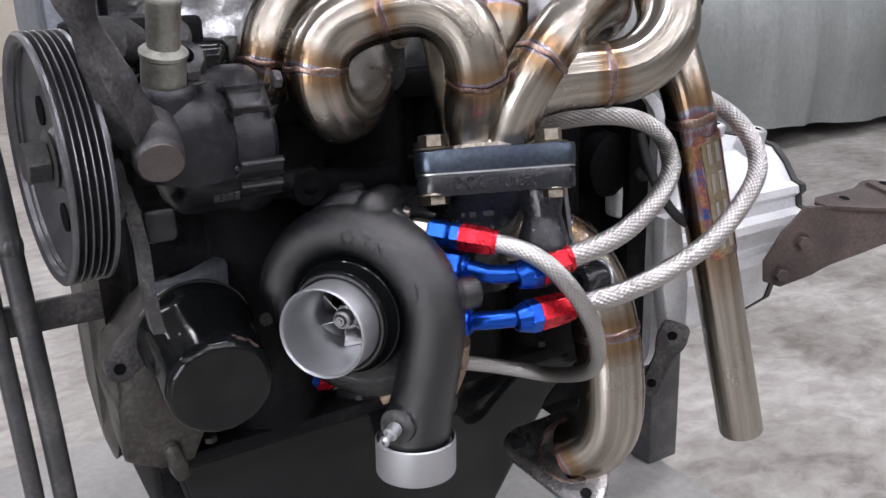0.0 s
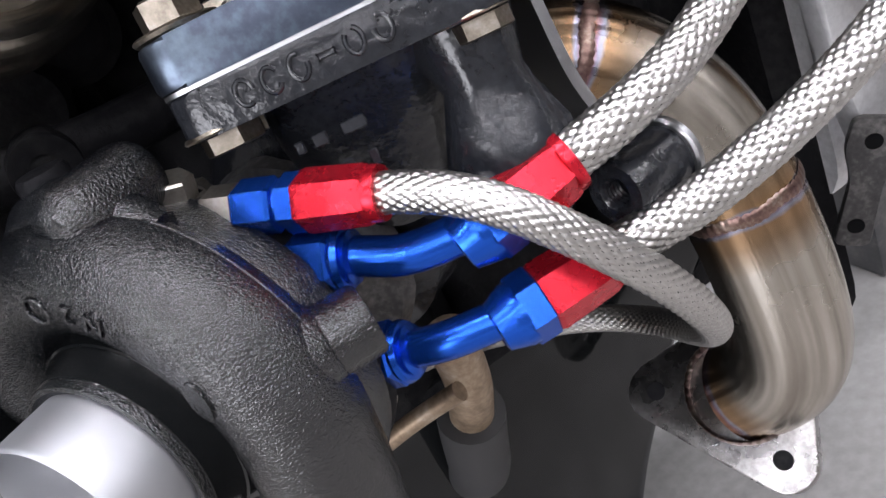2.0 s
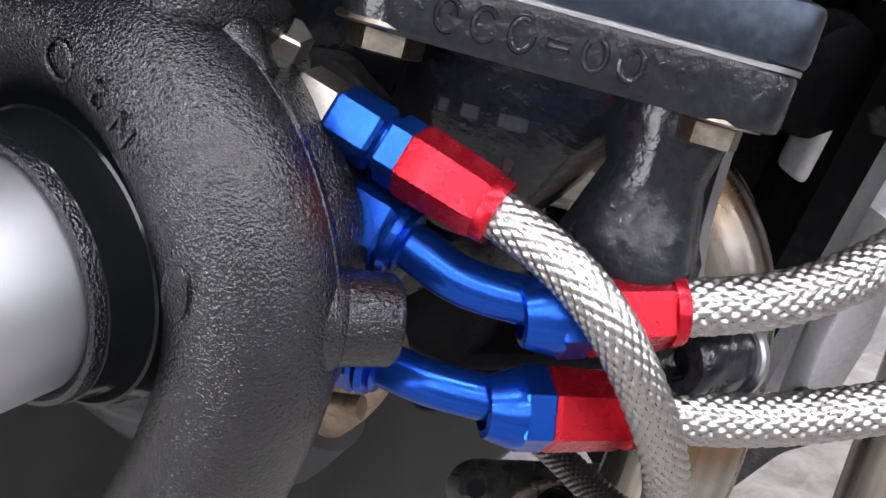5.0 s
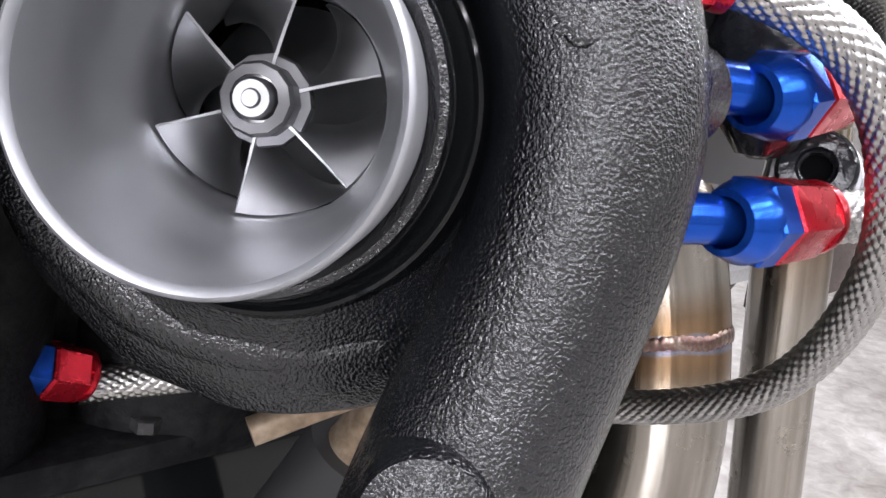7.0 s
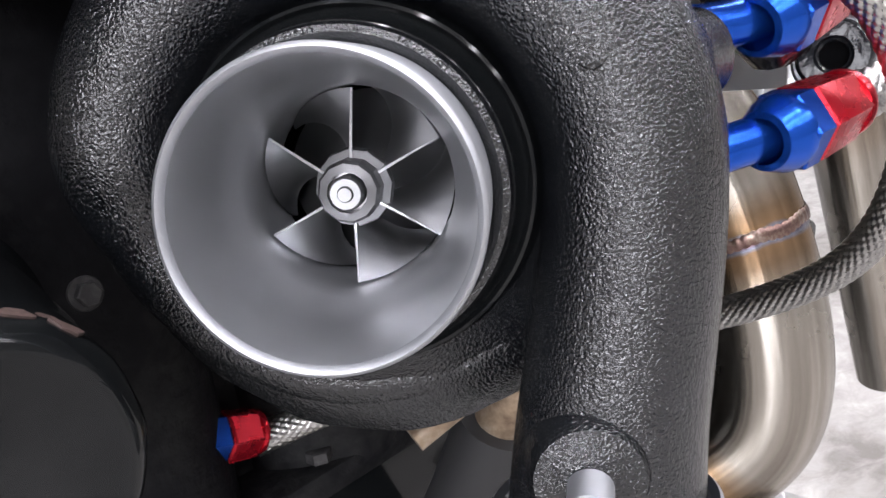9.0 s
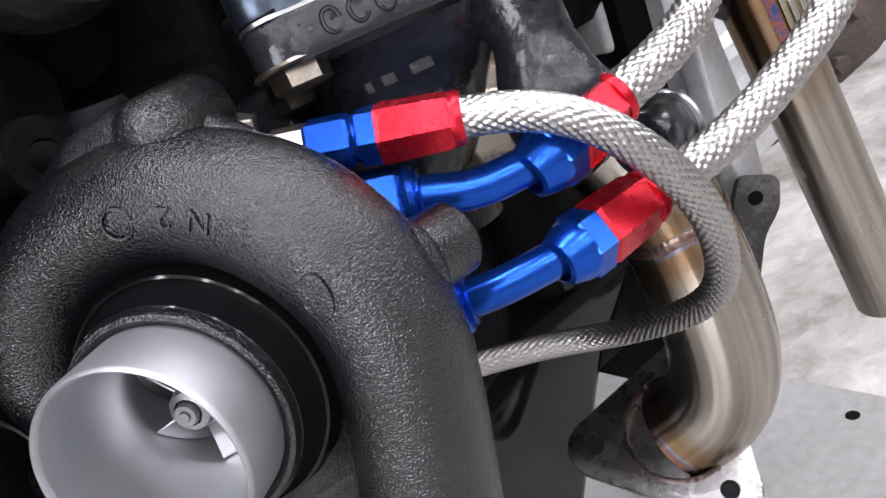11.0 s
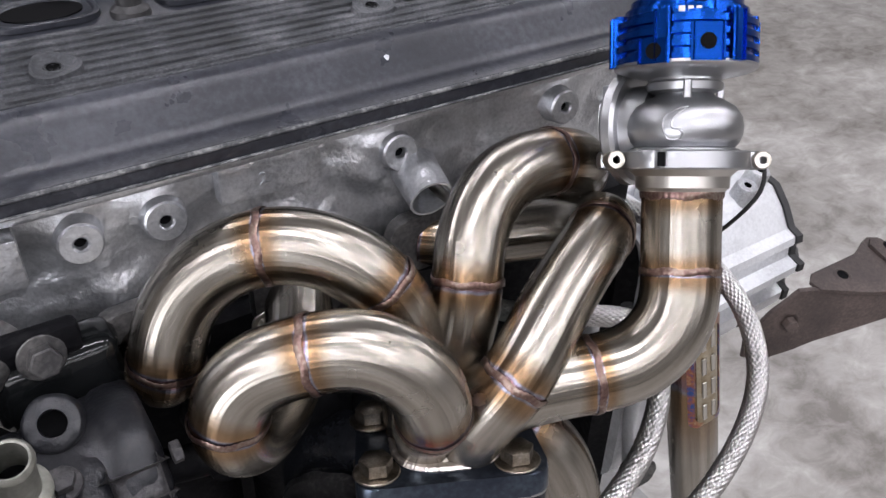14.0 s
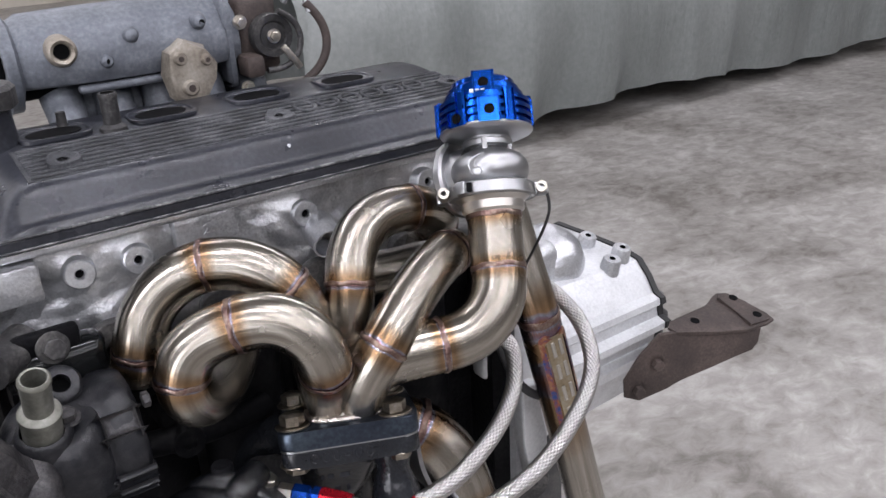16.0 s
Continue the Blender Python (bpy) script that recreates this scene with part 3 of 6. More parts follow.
def engine_block():
    eb = thing("engine_block", (0.35, 0.78, 0.44), "dull black cast iron engine block with oil pan", "engine")
    bm = block((0.35, 0.79, 0.76), (0.46, 0.28, 0.36), None, 0.012)
    part("crankcase", bm, BLOCK, eb)
    for x in PORTS:
        part("cylinder_barrel", lathe([(0.0, -0.14), (0.043, -0.14), (0.043, 0.13), (0.0, 0.13)], (x, 0.662, 0.80), Z, 32), BLOCK, eb)
    part("side_rail", block((0.36, 0.668, 0.685), (0.44, 0.03, 0.03), None, 0.006), BLOCK, eb)
    part("deck_rail", block((0.36, 0.645, 0.925), (0.46, 0.03, 0.022), None, 0.005), BLOCK, eb)
    pan = loft([[(x0, 0.635, z), (x1, 0.635, z), (x1, 0.93, z), (x0, 0.93, z)] for x0, x1, z in ((0.16, 0.40, 0.443), (0.15, 0.43, 0.50), (0.14, 0.50, 0.60), (0.13, 0.575, 0.655))])
    bmesh.ops.bevel(pan, geom=list(pan.edges), offset=0.012, segments=3, affect="EDGES", profile=0.5)
    part("oil_pan", pan, GLOSS_BLACK, eb, "glossy black sheet steel oil pan")
    rail = part("pan_flange", block((0.355, 0.775, 0.660), (0.47, 0.31, 0.012), None, 0.003), BLOCK, eb)
    for k in range(7):
        bolt(rail, (0.16 + k * 0.064, 0.627, 0.6675), Z, 0.009, 0.005, mat=DULL_STEEL, washer=False)
    bm = loft([[(x, 0.745 + math.cos(a) * ry * 1.4, 0.795 + math.sin(a) * rz * 1.15) for a in np.linspace(0, 2 * math.pi, 40, endpoint=False)] for x, ry, rz in ((0.130, 0.02, 0.13), (0.120, 0.045, 0.15), (0.104, 0.05, 0.155), (0.097, 0.03, 0.14))])
    bolt(eb, (0.203, 0.592, 0.771), vec((-0.1, -1, 0.1)), 0.006, 0.004, mat=DULL_STEEL)
    part("timing_cover", lumpy(bm, 0.006, 30), GRIMY, eb, "grimy front timing cover")
    fc = part("front_casting", lumpy(lumpy(slab(soft_polygon([(0.104, 0.772), (0.0955, 0.762), (0.0937, 0.7304), (0.0942, 0.714), (0.0955, 0.6845), (0.1152, 0.6695), (0.128, 0.672), (0.142, 0.668), (0.155, 0.70), (0.155, 0.80), (0.128, 0.80)], 0.004, 3), (0.0, 0.66, 0.0), X, Z, -Y, 0.055, 0.0012), 0.005, 40), 0.0014, 150), GRIMY, eb, "grimy brownish front casting", 60)
    part("casting_ear", lumpy(block((0.1285, 0.606, 0.673), (0.013, 0.018, 0.032), (vec((0.98, 0, 0.2)), Y, vec((-0.2, 0, 0.98))), 0.005, 3), 0.001, 120), GRIMY, fc, "", 60)
    lug = part("lug", slab(soft_polygon([(-0.045, -0.010), (0.006, -0.010), (0.013, 0.0), (0.006, 0.010), (-0.045, 0.012)], 0.004, 4), (0.1005, 0.603, 0.756), vec((-0.75, 0, -0.66)).normalized(), vec((-0.66, 0, 0.75)).normalized(), Y, 0.014, 0.0006), ARM, eb, "dull metal ear with a bolt hole")
    part("hole", lathe([(0.0, 0.0), (0.0042, 0.0), (0.0042, 0.002), (0.0, 0.002)], (0.099, 0.6022, 0.755), Y, 16), HOLE_SHADE, lug)
    # dark castings behind the turbo
    part("engine_mount_boss", lathe([(0.0, 0.0), (0.017, 0.0), (0.02, 0.004), (0.02, 0.05), (0.0, 0.05)], (0.245, 0.60, 0.885), Y, 28), BLOCK, eb)
    part("freeze_plug", lathe([(0.0, 0.0), (0.013, 0.0), (0.016, -0.004), (0.02, -0.004), (0.02, 0.02), (0.0, 0.02)], (0.275, 0.618, 0.90), Y, 28), BLOCK, eb)
    part("side_bracket", sweep([(0.20, 0.60, 0.872), (0.235, 0.595, 0.868), (0.275, 0.60, 0.862), (0.32, 0.61, 0.86)], 0.011, 20, 0.004, cap=(True, True)), BLOCK, eb)
    part("bracket_eye", lathe([(0.006, 0.0), (0.013, 0.0), (0.014, 0.003), (0.014, 0.02), (0.006, 0.02), (0.006, 0.0)], (0.243, 0.585, 0.866), Y, 28), BLOCK, eb)
    part("filter_housing", lumpy(loft([[(0.165 + math.cos(a) * r, 0.665 + k * 0.05, 0.845 + math.sin(a) * r * 0.8) for a in np.linspace(0, 2 * math.pi, 28, endpoint=False)] for k, r in ((-0.3, 0.03), (0, 0.045), (1, 0.05), (1.6, 0.05))]), 0.004, 40), BLOCK, eb)
    part("drain_stub", sweep([(0.334, 0.540, 0.740), (0.336, 0.549, 0.710), (0.3315, 0.571, 0.674), (0.329, 0.585, 0.650)], 0.0105, 24, 0.004, cap=(True, True)), BRASSY, eb, "brownish oil drain stub")
    part("drain_hose", sweep([(0.3320, 0.5690, 0.678), (0.3295, 0.582, 0.655), (0.328, 0.600, 0.62), (0.329, 0.645, 0.58)], 0.0165, 24, 0.005, cap=(True, True)), RUBBER, eb, "black rubber drain hose")
    part("drain_strap", sweep([(0.272, 0.550, 0.7035), (0.2900, 0.5420, 0.7120), (0.3085, 0.5300, 0.7220), (0.324, 0.5175, 0.730)], 0.0042, 16, 0.003, cap=(True, True)), BRASSY, eb, "tarnished pipe beside the drain")
    return eb


engine_block()


def cylinder_head():
    hd = thing("cylinder_head", (0.36, 0.75, 0.93), "grey cast aluminium cylinder head", "engine part")
    xs = np.linspace(0.135, 0.60, 190)
    zs = np.linspace(0.934, 1.043, 52)
    lumps = [(x, 0.962, 0.034, 0.026, 0.016) for x in PORTS] + [(0.20, 1.012, 0.018, 0.016, 0.007), (0.244, 1.012, 0.017, 0.016, 0.007), (0.39, 1.012, 0.018, 0.02, 0.01),
            (0.52, 1.014, 0.018, 0.02, 0.01), (0.345, 1.02, 0.02, 0.03, -0.006), (0.455, 1.0, 0.02, 0.04, -0.007), (0.165, 0.985, 0.02, 0.03, -0.006), (0.30, 1.025, 0.024, 0.014, 0.004), (0.575, 1.0, 0.03, 0.03, 0.006), (0.365, 1.0, 0.014, 0.014, 0.008)]
    P = []
    for z in zs:
        row = []
        for x in xs:
            y = 0.653
            for cx, cz, sx, sz, h in lumps:
                y -= h * math.exp(-((x - cx) / sx) ** 2 - ((z - cz) / sz) ** 2)
            y += 0.005 * noise.noise(vec((x * 28, z * 28, 3.1))) + 0.0018 * noise.noise(vec((x * 85, z * 85, 7.7)))
            if z > 1.036:
                y = min(y, 0.636) if z < 1.0415 else 0.638
            row.append((x, y, z))
        P.append(row)
    front = np.array(P)
    bm = mesh_grid(front, wrap=False)
    body = part("casting", bm, ALU_CAST, hd, "rough grey aluminium casting", 50)
    part("core", block((0.3675, 0.758, 0.9885), (0.465, 0.20, 0.109), None, 0.003), ALU_CAST, hd)
    bosses = [(0.199, 0.637, 1.012), (0.244, 0.637, 1.011), (0.391, 0.637, 1.012), (0.5195, 0.635, 1.0125)]
    for b in bosses:
        o = part("boss", lathe([(0.0036, 0.012), (0.0036, 0.001), (0.0046, -0.0002), (0.0108, -0.0002), (0.0120, 0.0010), (0.0124, 0.008), (0.0138, 0.014), (0.0175, 0.020), (0.024, 0.024)], b, vec((0.05, 1, -0.12)), 36), ALU_CAST, hd)
        part("bore", lathe([(0.0, 0.0055), (0.0037, 0.0055)], b, vec((0.05, 1, -0.12)), 20), HOLE_SHADE, o)
    part("top_rail", block((0.372, 0.640, 1.0395), (0.452, 0.018, 0.0065), None, 0.002), ALU_CAST, hd, "bright machined head rail")
    pad = part("number_pad", block((0.302, 0.6425, 1.0225), (0.054, 0.012, 0.026), None, 0.003), ALU_CAST, hd)
    cu = bpy.data.curves.new("cast_number", "FONT")
    cu.body, cu.size, cu.extrude, cu.align_x = "2", 0.011, 0.0006, "CENTER"
    num = new("cast_number", cu)
    num.matrix_basis = Matrix.Translation((0.301, 0.6361, 1.0185)) @ Euler((radians(90), 0, 0)).to_matrix().to_4x4()
    dg = bpy.context.evaluated_depsgraph_get()
    me = bpy.data.meshes.new_from_object(num.evaluated_get(dg))
    bpy.data.objects.remove(num)
    me.materials.clear()
    me.materials.append(ALU_CAST)
    o = new("cast_number", me)
    o.matrix_basis = Matrix.Translation((0.301, 0.6361, 1.0185)) @ Euler((radians(90), 0, 0)).to_matrix().to_4x4()
    o.parent = pad
    o.matrix_parent_inverse = chain_matrix(pad).inverted()
    for x in PORTS:
        fl = part("port_flange", slab(rounded(0.062, 0.05, 0.014), (x, 0.632, 0.947), X, Z, vec((0, -1, 0)), 0.010, 0.0015), DULL_STEEL, hd, "dirty steel manifold port flange")
        for dx in (-0.026, 0.026):
            bolt(fl, (x + dx, 0.6215, 0.947 + (0.016 if dx > 0 else -0.016)), vec((0, -1, 0)), 0.011, 0.008)
    stud = part("stud", lathe([(0.0, 0.0), (0.0036, 0.0), (0.0036, 0.05), (0.0, 0.05)], (0.412, 0.60, 0.985), Y, 14), BOLT, hd)
    part("plug_shield", lathe([(0.013, 0.0), (0.0145, 0.0), (0.0155, 0.03), (0.0145, 0.03), (0.013, 0.0)], (0.40, 0.615, 0.988), vec((0.1, 1, 0.3)), 28), ALU_CAST, hd)
    part("gasket_edge", block((0.3675, 0.742, 1.0445), (0.468, 0.212, 0.003)), RUBBER, hd)
    part("side_plate", block((0.150, 0.632, 1.02), (0.04, 0.02, 0.03), None, 0.003), ALU_CAST, hd)
    elbow = part("water_outlet", sweep([(0.15, 0.63, 0.975), (0.135, 0.615, 0.97), (0.12, 0.60, 0.975)], 0.016, 24, 0.004, cap=(True, True)), DULL_STEEL, hd)
    part("thermostat_housing", lumpy(lumpy(block((0.168, 0.617, 0.951), (0.070, 0.034, 0.044), None, 0.012, 3), 0.004, 50), 0.001, 160), GLOSS_BLACK, hd, "glossy black thermostat housing", 50)
    bolt(hd, (0.164, 0.603, 0.976), vec((0.1, -1, 0.25)), 0.015, 0.009, mat=DULL_STEEL)
    part("bracket_arm", block((0.14, 0.612, 0.978), (0.09, 0.012, 0.02), None, 0.004), BLOCK, hd)
    return hd


cylinder_head()


def valve_cover():
    vc = thing("valve_cover", (0.38, 0.72, 1.046), "dark grey painted ribbed valve cover with worn top", "engine part")
    prof = [(0.624, 1.046), (0.620, 1.048), (0.620, 1.0555), (0.6222, 1.0582), (0.631, 1.0598), (0.6352, 1.0618), (0.6388, 1.0655), (0.6475, 1.0755), (0.6515, 1.0800), (0.6555, 1.0826), (0.660, 1.0838),
            (0.70, 1.0899), (0.73, 1.0945), (0.755, 1.0965), (0.785, 1.096), (0.80, 1.088), (0.81, 1.062), (0.818, 1.058), (0.825, 1.056), (0.825, 1.046)]
    mid_y = 0.722
    rows = []
    for x, top, side in ((0.137, 0.0, 0.97), (0.139, 0.2, 0.985), (0.150, 0.22, 1.0), (0.153, 0.35, 1.0), (0.166, 0.80, 1.0), (0.176, 0.97, 1.0), (0.186, 1.0, 1.0), (0.40, 1.0, 1.0), (0.580, 1.0, 1.0), (0.590, 0.97, 1.0), (0.600, 0.8, 1.0), (0.610, 0.35, 1.0), (0.614, 0.22, 1.0), (0.622, 0.2, 0.985), (0.624, 0.0, 0.97)):
        rows.append([(x, mid_y + (y - mid_y) * side, 1.046 + (z - 1.046) * top if z > 1.058 else 1.046 + (z - 1.046) * min(1, top * 5)) for y, z in prof])
    bm = mesh_grid(np.array(rows), wrap=True, cap=(True, True))
    bmesh.ops.recalc_face_normals(bm, faces=list(bm.faces))
    body = part("body", bm, COVER, vc, "dark grey painted shell", 28)
    lip = part("lip_seam", sweep([(0.150, 0.6195, 1.0575), (0.30, 0.6195, 1.0578), (0.45, 0.6195, 1.0578), (0.61, 0.6195, 1.0575)], 0.0013, 8, 0.004, cap=(True, True)), CHIPPED, vc, "chipped edge seam")
    part("lip_edge", sweep([(0.146, 0.6192, 1.0486), (0.30, 0.6190, 1.0484), (0.45, 0.6190, 1.0484), (0.615, 0.6192, 1.0486)], 0.0009, 8, 0.004, cap=(True, True)), CHIPPED, vc, "chipped lower lip edge")
    tilt = vec((0, 1, 0.153)).normalized()
    face = X.cross(tilt).normalized()
    part("top_panel", slab([(0.182, 0.0), (0.592, 0.0), (0.592, 0.062), (0.182, 0.062)], (0, 0.660, 1.0832), X, tilt, face, 0.0012, 0.0005), WORN_COVER, vc, "sanded crackle panel")
    for k in range(8):
        q = vec((0.387, 0.660, 1.0844)) + tilt * (0.004 + k * 0.0077)
        part("rib", block(q, (0.404, 0.0042, 0.0036), (X, tilt, face), 0.0016, 2), WORN_COVER, vc)
    for x in (0.213, 0.397, 0.583):
        q = vec((x, 0.683, 1.0872)) + face * 0.0028
        rows = []
        for r, h in ((0.0135, -0.002), (0.0128, 0.0022), (0.0112, 0.0026), (0.0085, 0.0008), (0.0052, 0.0006), (0.0045, 0.0012), (0.0040, 0.0004)):
            rows.append([tuple(q + (X * math.cos(a) + tilt * math.sin(a)) * r * (1 + 0.10 * math.sin(3 * a + x * 40) * (r > 0.008)) + face * h) for a in np.linspace(0, 2 * math.pi, 40, endpoint=False)])
        s = part("screw_seat", loft(rows, (False, True)), WORN_COVER, vc)
        # dark disc painted in for the shade down the screw hole
        part("bore", lathe([(0.0, 0.0), (0.0036, 0.0), (0.0036, 0.0006)], q + face * 0.0004, face, 16), HOLE_SHADE, s)
    for x in PORTS:
        c0 = vec((x, 0.7475, 1.0945))
        outer = rounded(0.060, 0.044, 0.014, 9)
        rows = []
        for h, k in ((0.0, 0.0), (0.0030, 0.02), (0.0036, 0.10), (0.0034, 0.30), (0.0020, 0.42), (0.0022, 0.86), (0.0012, 1.0)):
            row = []
            for a, b in outer:
                g = math.atan2(b / 0.0145, a / 0.022)
                ia, ib = 0.022 * math.cos(g), 0.0145 * math.sin(g)
                row.append(tuple(c0 + vec((a + (ia - a) * k, b + (ib - b) * k, h))))
            rows.append(row)
        u = part("plug_well", loft(rows, (False, False)), COVER, vc, "raised spark plug well", 40)
        # flat dark oval in place of the plug well's shaded depth
        part("bore", slab([(0.0225 * math.cos(a), 0.015 * math.sin(a)) for a in np.linspace(0, 2 * math.pi, 28, endpoint=False)], (x, 0.7475, 1.0958), X, Y, Z, 0.0012), HOLE_SHADE, u)
    o = vec((0.428, 0.694, 1.0900))
    for k in range(6):
        ring = [tuple(o + X * (k * 0.0235 + math.cos(a) * 0.0095) + tilt * (math.sin(a) * 0.0105) + face * 0.001) for a in np.linspace(0, 2 * math.pi, 25)]
        part("raised_mark", sweep(ring, 0.0018, 10, 0.001, rounds=0), WORN_COVER, vc)
    part("breather_pipe", lathe([(0.0058, 0.03), (0.0074, 0.03), (0.0082, 0.028), (0.0074, 0.025), (0.0074, 0.004), (0.011, 0.001), (0.012, -0.004)], (0.2665, 0.7295, 1.096), Z, 24), DULL_STEEL, vc, "dull metal breather pipe")
    part("dowel", lathe([(0.0, 0.012), (0.004, 0.012), (0.0045, 0.0), (0.006, -0.003)], (0.2335, 0.765, 1.097), Z, 16), DULL_STEEL, vc)
    neck = part("filler_neck", lathe([(0.026, -0.03), (0.024, -0.006), (0.0225, 0.03), (0.019, 0.032)], (0.172, 0.750, 1.094), Z, 36), COVER, vc)
    ang = np.linspace(0, 2 * math.pi, 72, endpoint=False)
    rows = [[(0.172 + math.cos(a) * r * (1 + 0.05 * max(0, math.cos(a * 8))), 0.750 + math.sin(a) * r * (1 + 0.05 * max(0, math.cos(a * 8))), z) for a in ang] for r, z in ((0.025, 1.124), (0.0285, 1.126), (0.0285, 1.140), (0.025, 1.144), (0.010, 1.145))]
    part("filler_cap", loft(rows), DULL_STEEL, vc, "fluted dark oil filler cap")
    # chips in the paint
    part("paint_chip", slab([(0.0015 * math.cos(a) * (1 + 0.3 * math.sin(3 * a)), 0.0018 * math.sin(a)) for a in np.linspace(0, 2 * math.pi, 12, endpoint=False)], (0.3865, 0.6452, 1.0733), X, vec((0, 0.66, 0.75)), vec((0, -0.75, 0.66)), 0.0003), ALU_CAST, vc, "bare metal chip")
    return vc


valve_cover()
solo("timing_belt_cover", slab([(0.0, 0.0), (0.16, 0.0), (0.175, 0.05), (0.165, 0.105), (0.12, 0.13), (0.03, 0.125), (0.004, 0.09)], (0.128, 0.640, 0.935), Y, Z, vec((-1, 0, 0)), 0.036, 0.006), PLENUM, "blue-grey painted timing belt cover", "engine part")


def intake_manifold():
    im = thing("intake_manifold", (0.36, 0.85, 1.06), "weathered grey aluminium intake plenum with throttle body", "engine part")
    prof = [(0.034, 0.207), (0.041, 0.207), (0.043, 0.209), (0.043, 0.219), (0.039, 0.222), (0.044, 0.232), (0.046, 0.29), (0.046, 0.40), (0.042, 0.425), (0.03, 0.43), (0.0, 0.43)]
    bm = lathe(prof, (0, 0.862, 1.137), X, 72)
    for q in bm.verts:
        if q.co.x > 0.222:
            low = max(0.0, 1.119 - q.co.z)
            q.co.z += low * 0.86
            q.co.y -= low * 0.12
    part("plenum", lumpy(lumpy(bm, 0.003, 24), 0.0008, 120), PLENUM, im, "grey cast plenum", 40)
    # dark lining put in for the shade inside the plenum's open end
    part("mouth", lathe([(0.034, 0.2072), (0.033, 0.25), (0.0, 0.25)], (0, 0.862, 1.137), X, 40), HOLE_SHADE, im)
    for k in range(5):
        x = 0.254 + 0.0455 * k
        part("runner", lumpy(sweep([(x, 0.862, 1.118), (x, 0.846, 1.095), (x, 0.832, 1.065), (x, 0.826, 1.03), (x, 0.824, 1.0)], 0.0188, 24, 0.005, cap=(True, True)), 0.002, 50), PLENUM, im)
    part("runner_web", lumpy(block((0.345, 0.856, 1.065), (0.19, 0.010, 0.11), None, 0.003), 0.001, 60), PLENUM, im)
    part("ledge", lumpy(block((0.322, 0.822, 1.1125), (0.115, 0.014, 0.007), None, 0.003, 2), 0.001, 60), PLENUM, im)
    f = part("port_fitting", lathe([(0.0, 0.006), (0.0078, 0.006), (0.0078, 0.002), (0.0105, 0.0), (0.0122, 0.001), (0.0138, 0.005), (0.0148, 0.018), (0.0, 0.018)], (0.2555, 0.812, 1.150), Y, 28), PALE_VALVE, im, "tarnished brownish port fitting")
    part("bore", lathe([(0.0, 0.0045), (0.0068, 0.0045), (0.0068, 0.006)], (0.2555, 0.812, 1.150), Y, 20), HOLE_SHADE, f)
    for x, z, holed in ((0.293, 1.136, 1), (0.319, 1.156, 0), (0.385, 1.160, 1)):
        n = part("boss", lumpy(lathe([(0.0, -0.004), (0.0045, -0.004), (0.006, -0.002), (0.0075, 0.004), (0.012, 0.012), (0.0, 0.016)], (x, 0.818, z), vec((0.1, 1, -0.15)), 24), 0.001, 150), PLENUM, im, "", 60)
        if holed:
            part("bore", lathe([(0.0, -0.0044), (0.0028, -0.0044), (0.0028, -0.003)], (x + 0.002, 0.818, z - 0.001), vec((0.1, 1, -0.15)), 14), HOLE_SHADE, n)
    val = part("idle_valve", lumpy(lumpy(slab([(-0.020, -0.020), (-0.008, -0.036), (0.004, -0.036), (0.022, -0.008), (0.026, 0.006), (0.016, 0.022), (-0.006, 0.032), (-0.022, 0.022), (-0.025, 0.0)], (0.362, 0.806, 1.118), X, Z, vec((0, -1, 0)), 0.022, 0.006), 0.006, 60), 0.002, 150), PALE_VALVE, im, "stained pale metal valve body", 35)
    for dx, dz, r in ((-0.012, 0.016, 0.006), (0.013, 0.012, 0.005), (-0.006, -0.012, 0.0075)):
        lug = part("lug", lathe([(0.0, -0.003), (r * 0.8, -0.003), (r, -0.001), (r * 1.15, 0.006), (0.0, 0.006)], (0.362 + dx, 0.783, 1.118 + dz), Y, 22), PALE_VALVE, val, "", 50)
        part("lug_bore", lathe([(0.0, -0.0034), (r * 0.45, -0.0034), (r * 0.45, -0.002)], (0.362 + dx, 0.783, 1.118 + dz), Y, 14), RUST, lug)
    tb = part("throttle_body", lumpy(block((0.448, 0.862, 1.138), (0.05, 0.075, 0.085), None, 0.012, 3), 0.008, 40), RUST, im, "dark throttle body")
    drum = part("throttle_drum", lathe([(0.0, -0.004), (0.004, -0.004), (0.0045, 0.001), (0.013, 0.002), (0.015, 0.0), (0.021, 0.0), (0.022, 0.003), (0.022, 0.012), (0.0, 0.012)], (0.456, 0.808, 1.138), Y, 36), DULL_STEEL, tb, "grey throttle cable drum", 30)
    bolt(drum, (0.456, 0.806, 1.138), vec((0, -1, 0)), 0.009, 0.004, mat=BOLT)
    part("cam_ring", sweep([(0.456 + 0.030 * math.cos(a), 0.803, 1.133 + 0.030 * math.sin(a)) for a in np.linspace(-2.0, 1.4, 14)], 0.0032, 12, 0.003, cap=(True, True)), DULL_STEEL, tb)
    part("lever", block((0.470, 0.800, 1.116), (0.007, 0.004, 0.03), (vec((0.8, 0, 0.6)), Y, vec((-0.6, 0, 0.8))), 0.0015), BOLT, tb)
    part("sensor", block((0.430, 0.812, 1.112), (0.02, 0.03, 0.022), None, 0.005), RUST, tb)
    part("linkage", sweep([(0.50, 0.82, 1.165), (0.515, 0.815, 1.15), (0.52, 0.81, 1.12), (0.505, 0.81, 1.095), (0.485, 0.812, 1.085)], 0.0045, 12, 0.004, cap=(True, True)), RUST, tb, "curved rusty linkage rod")
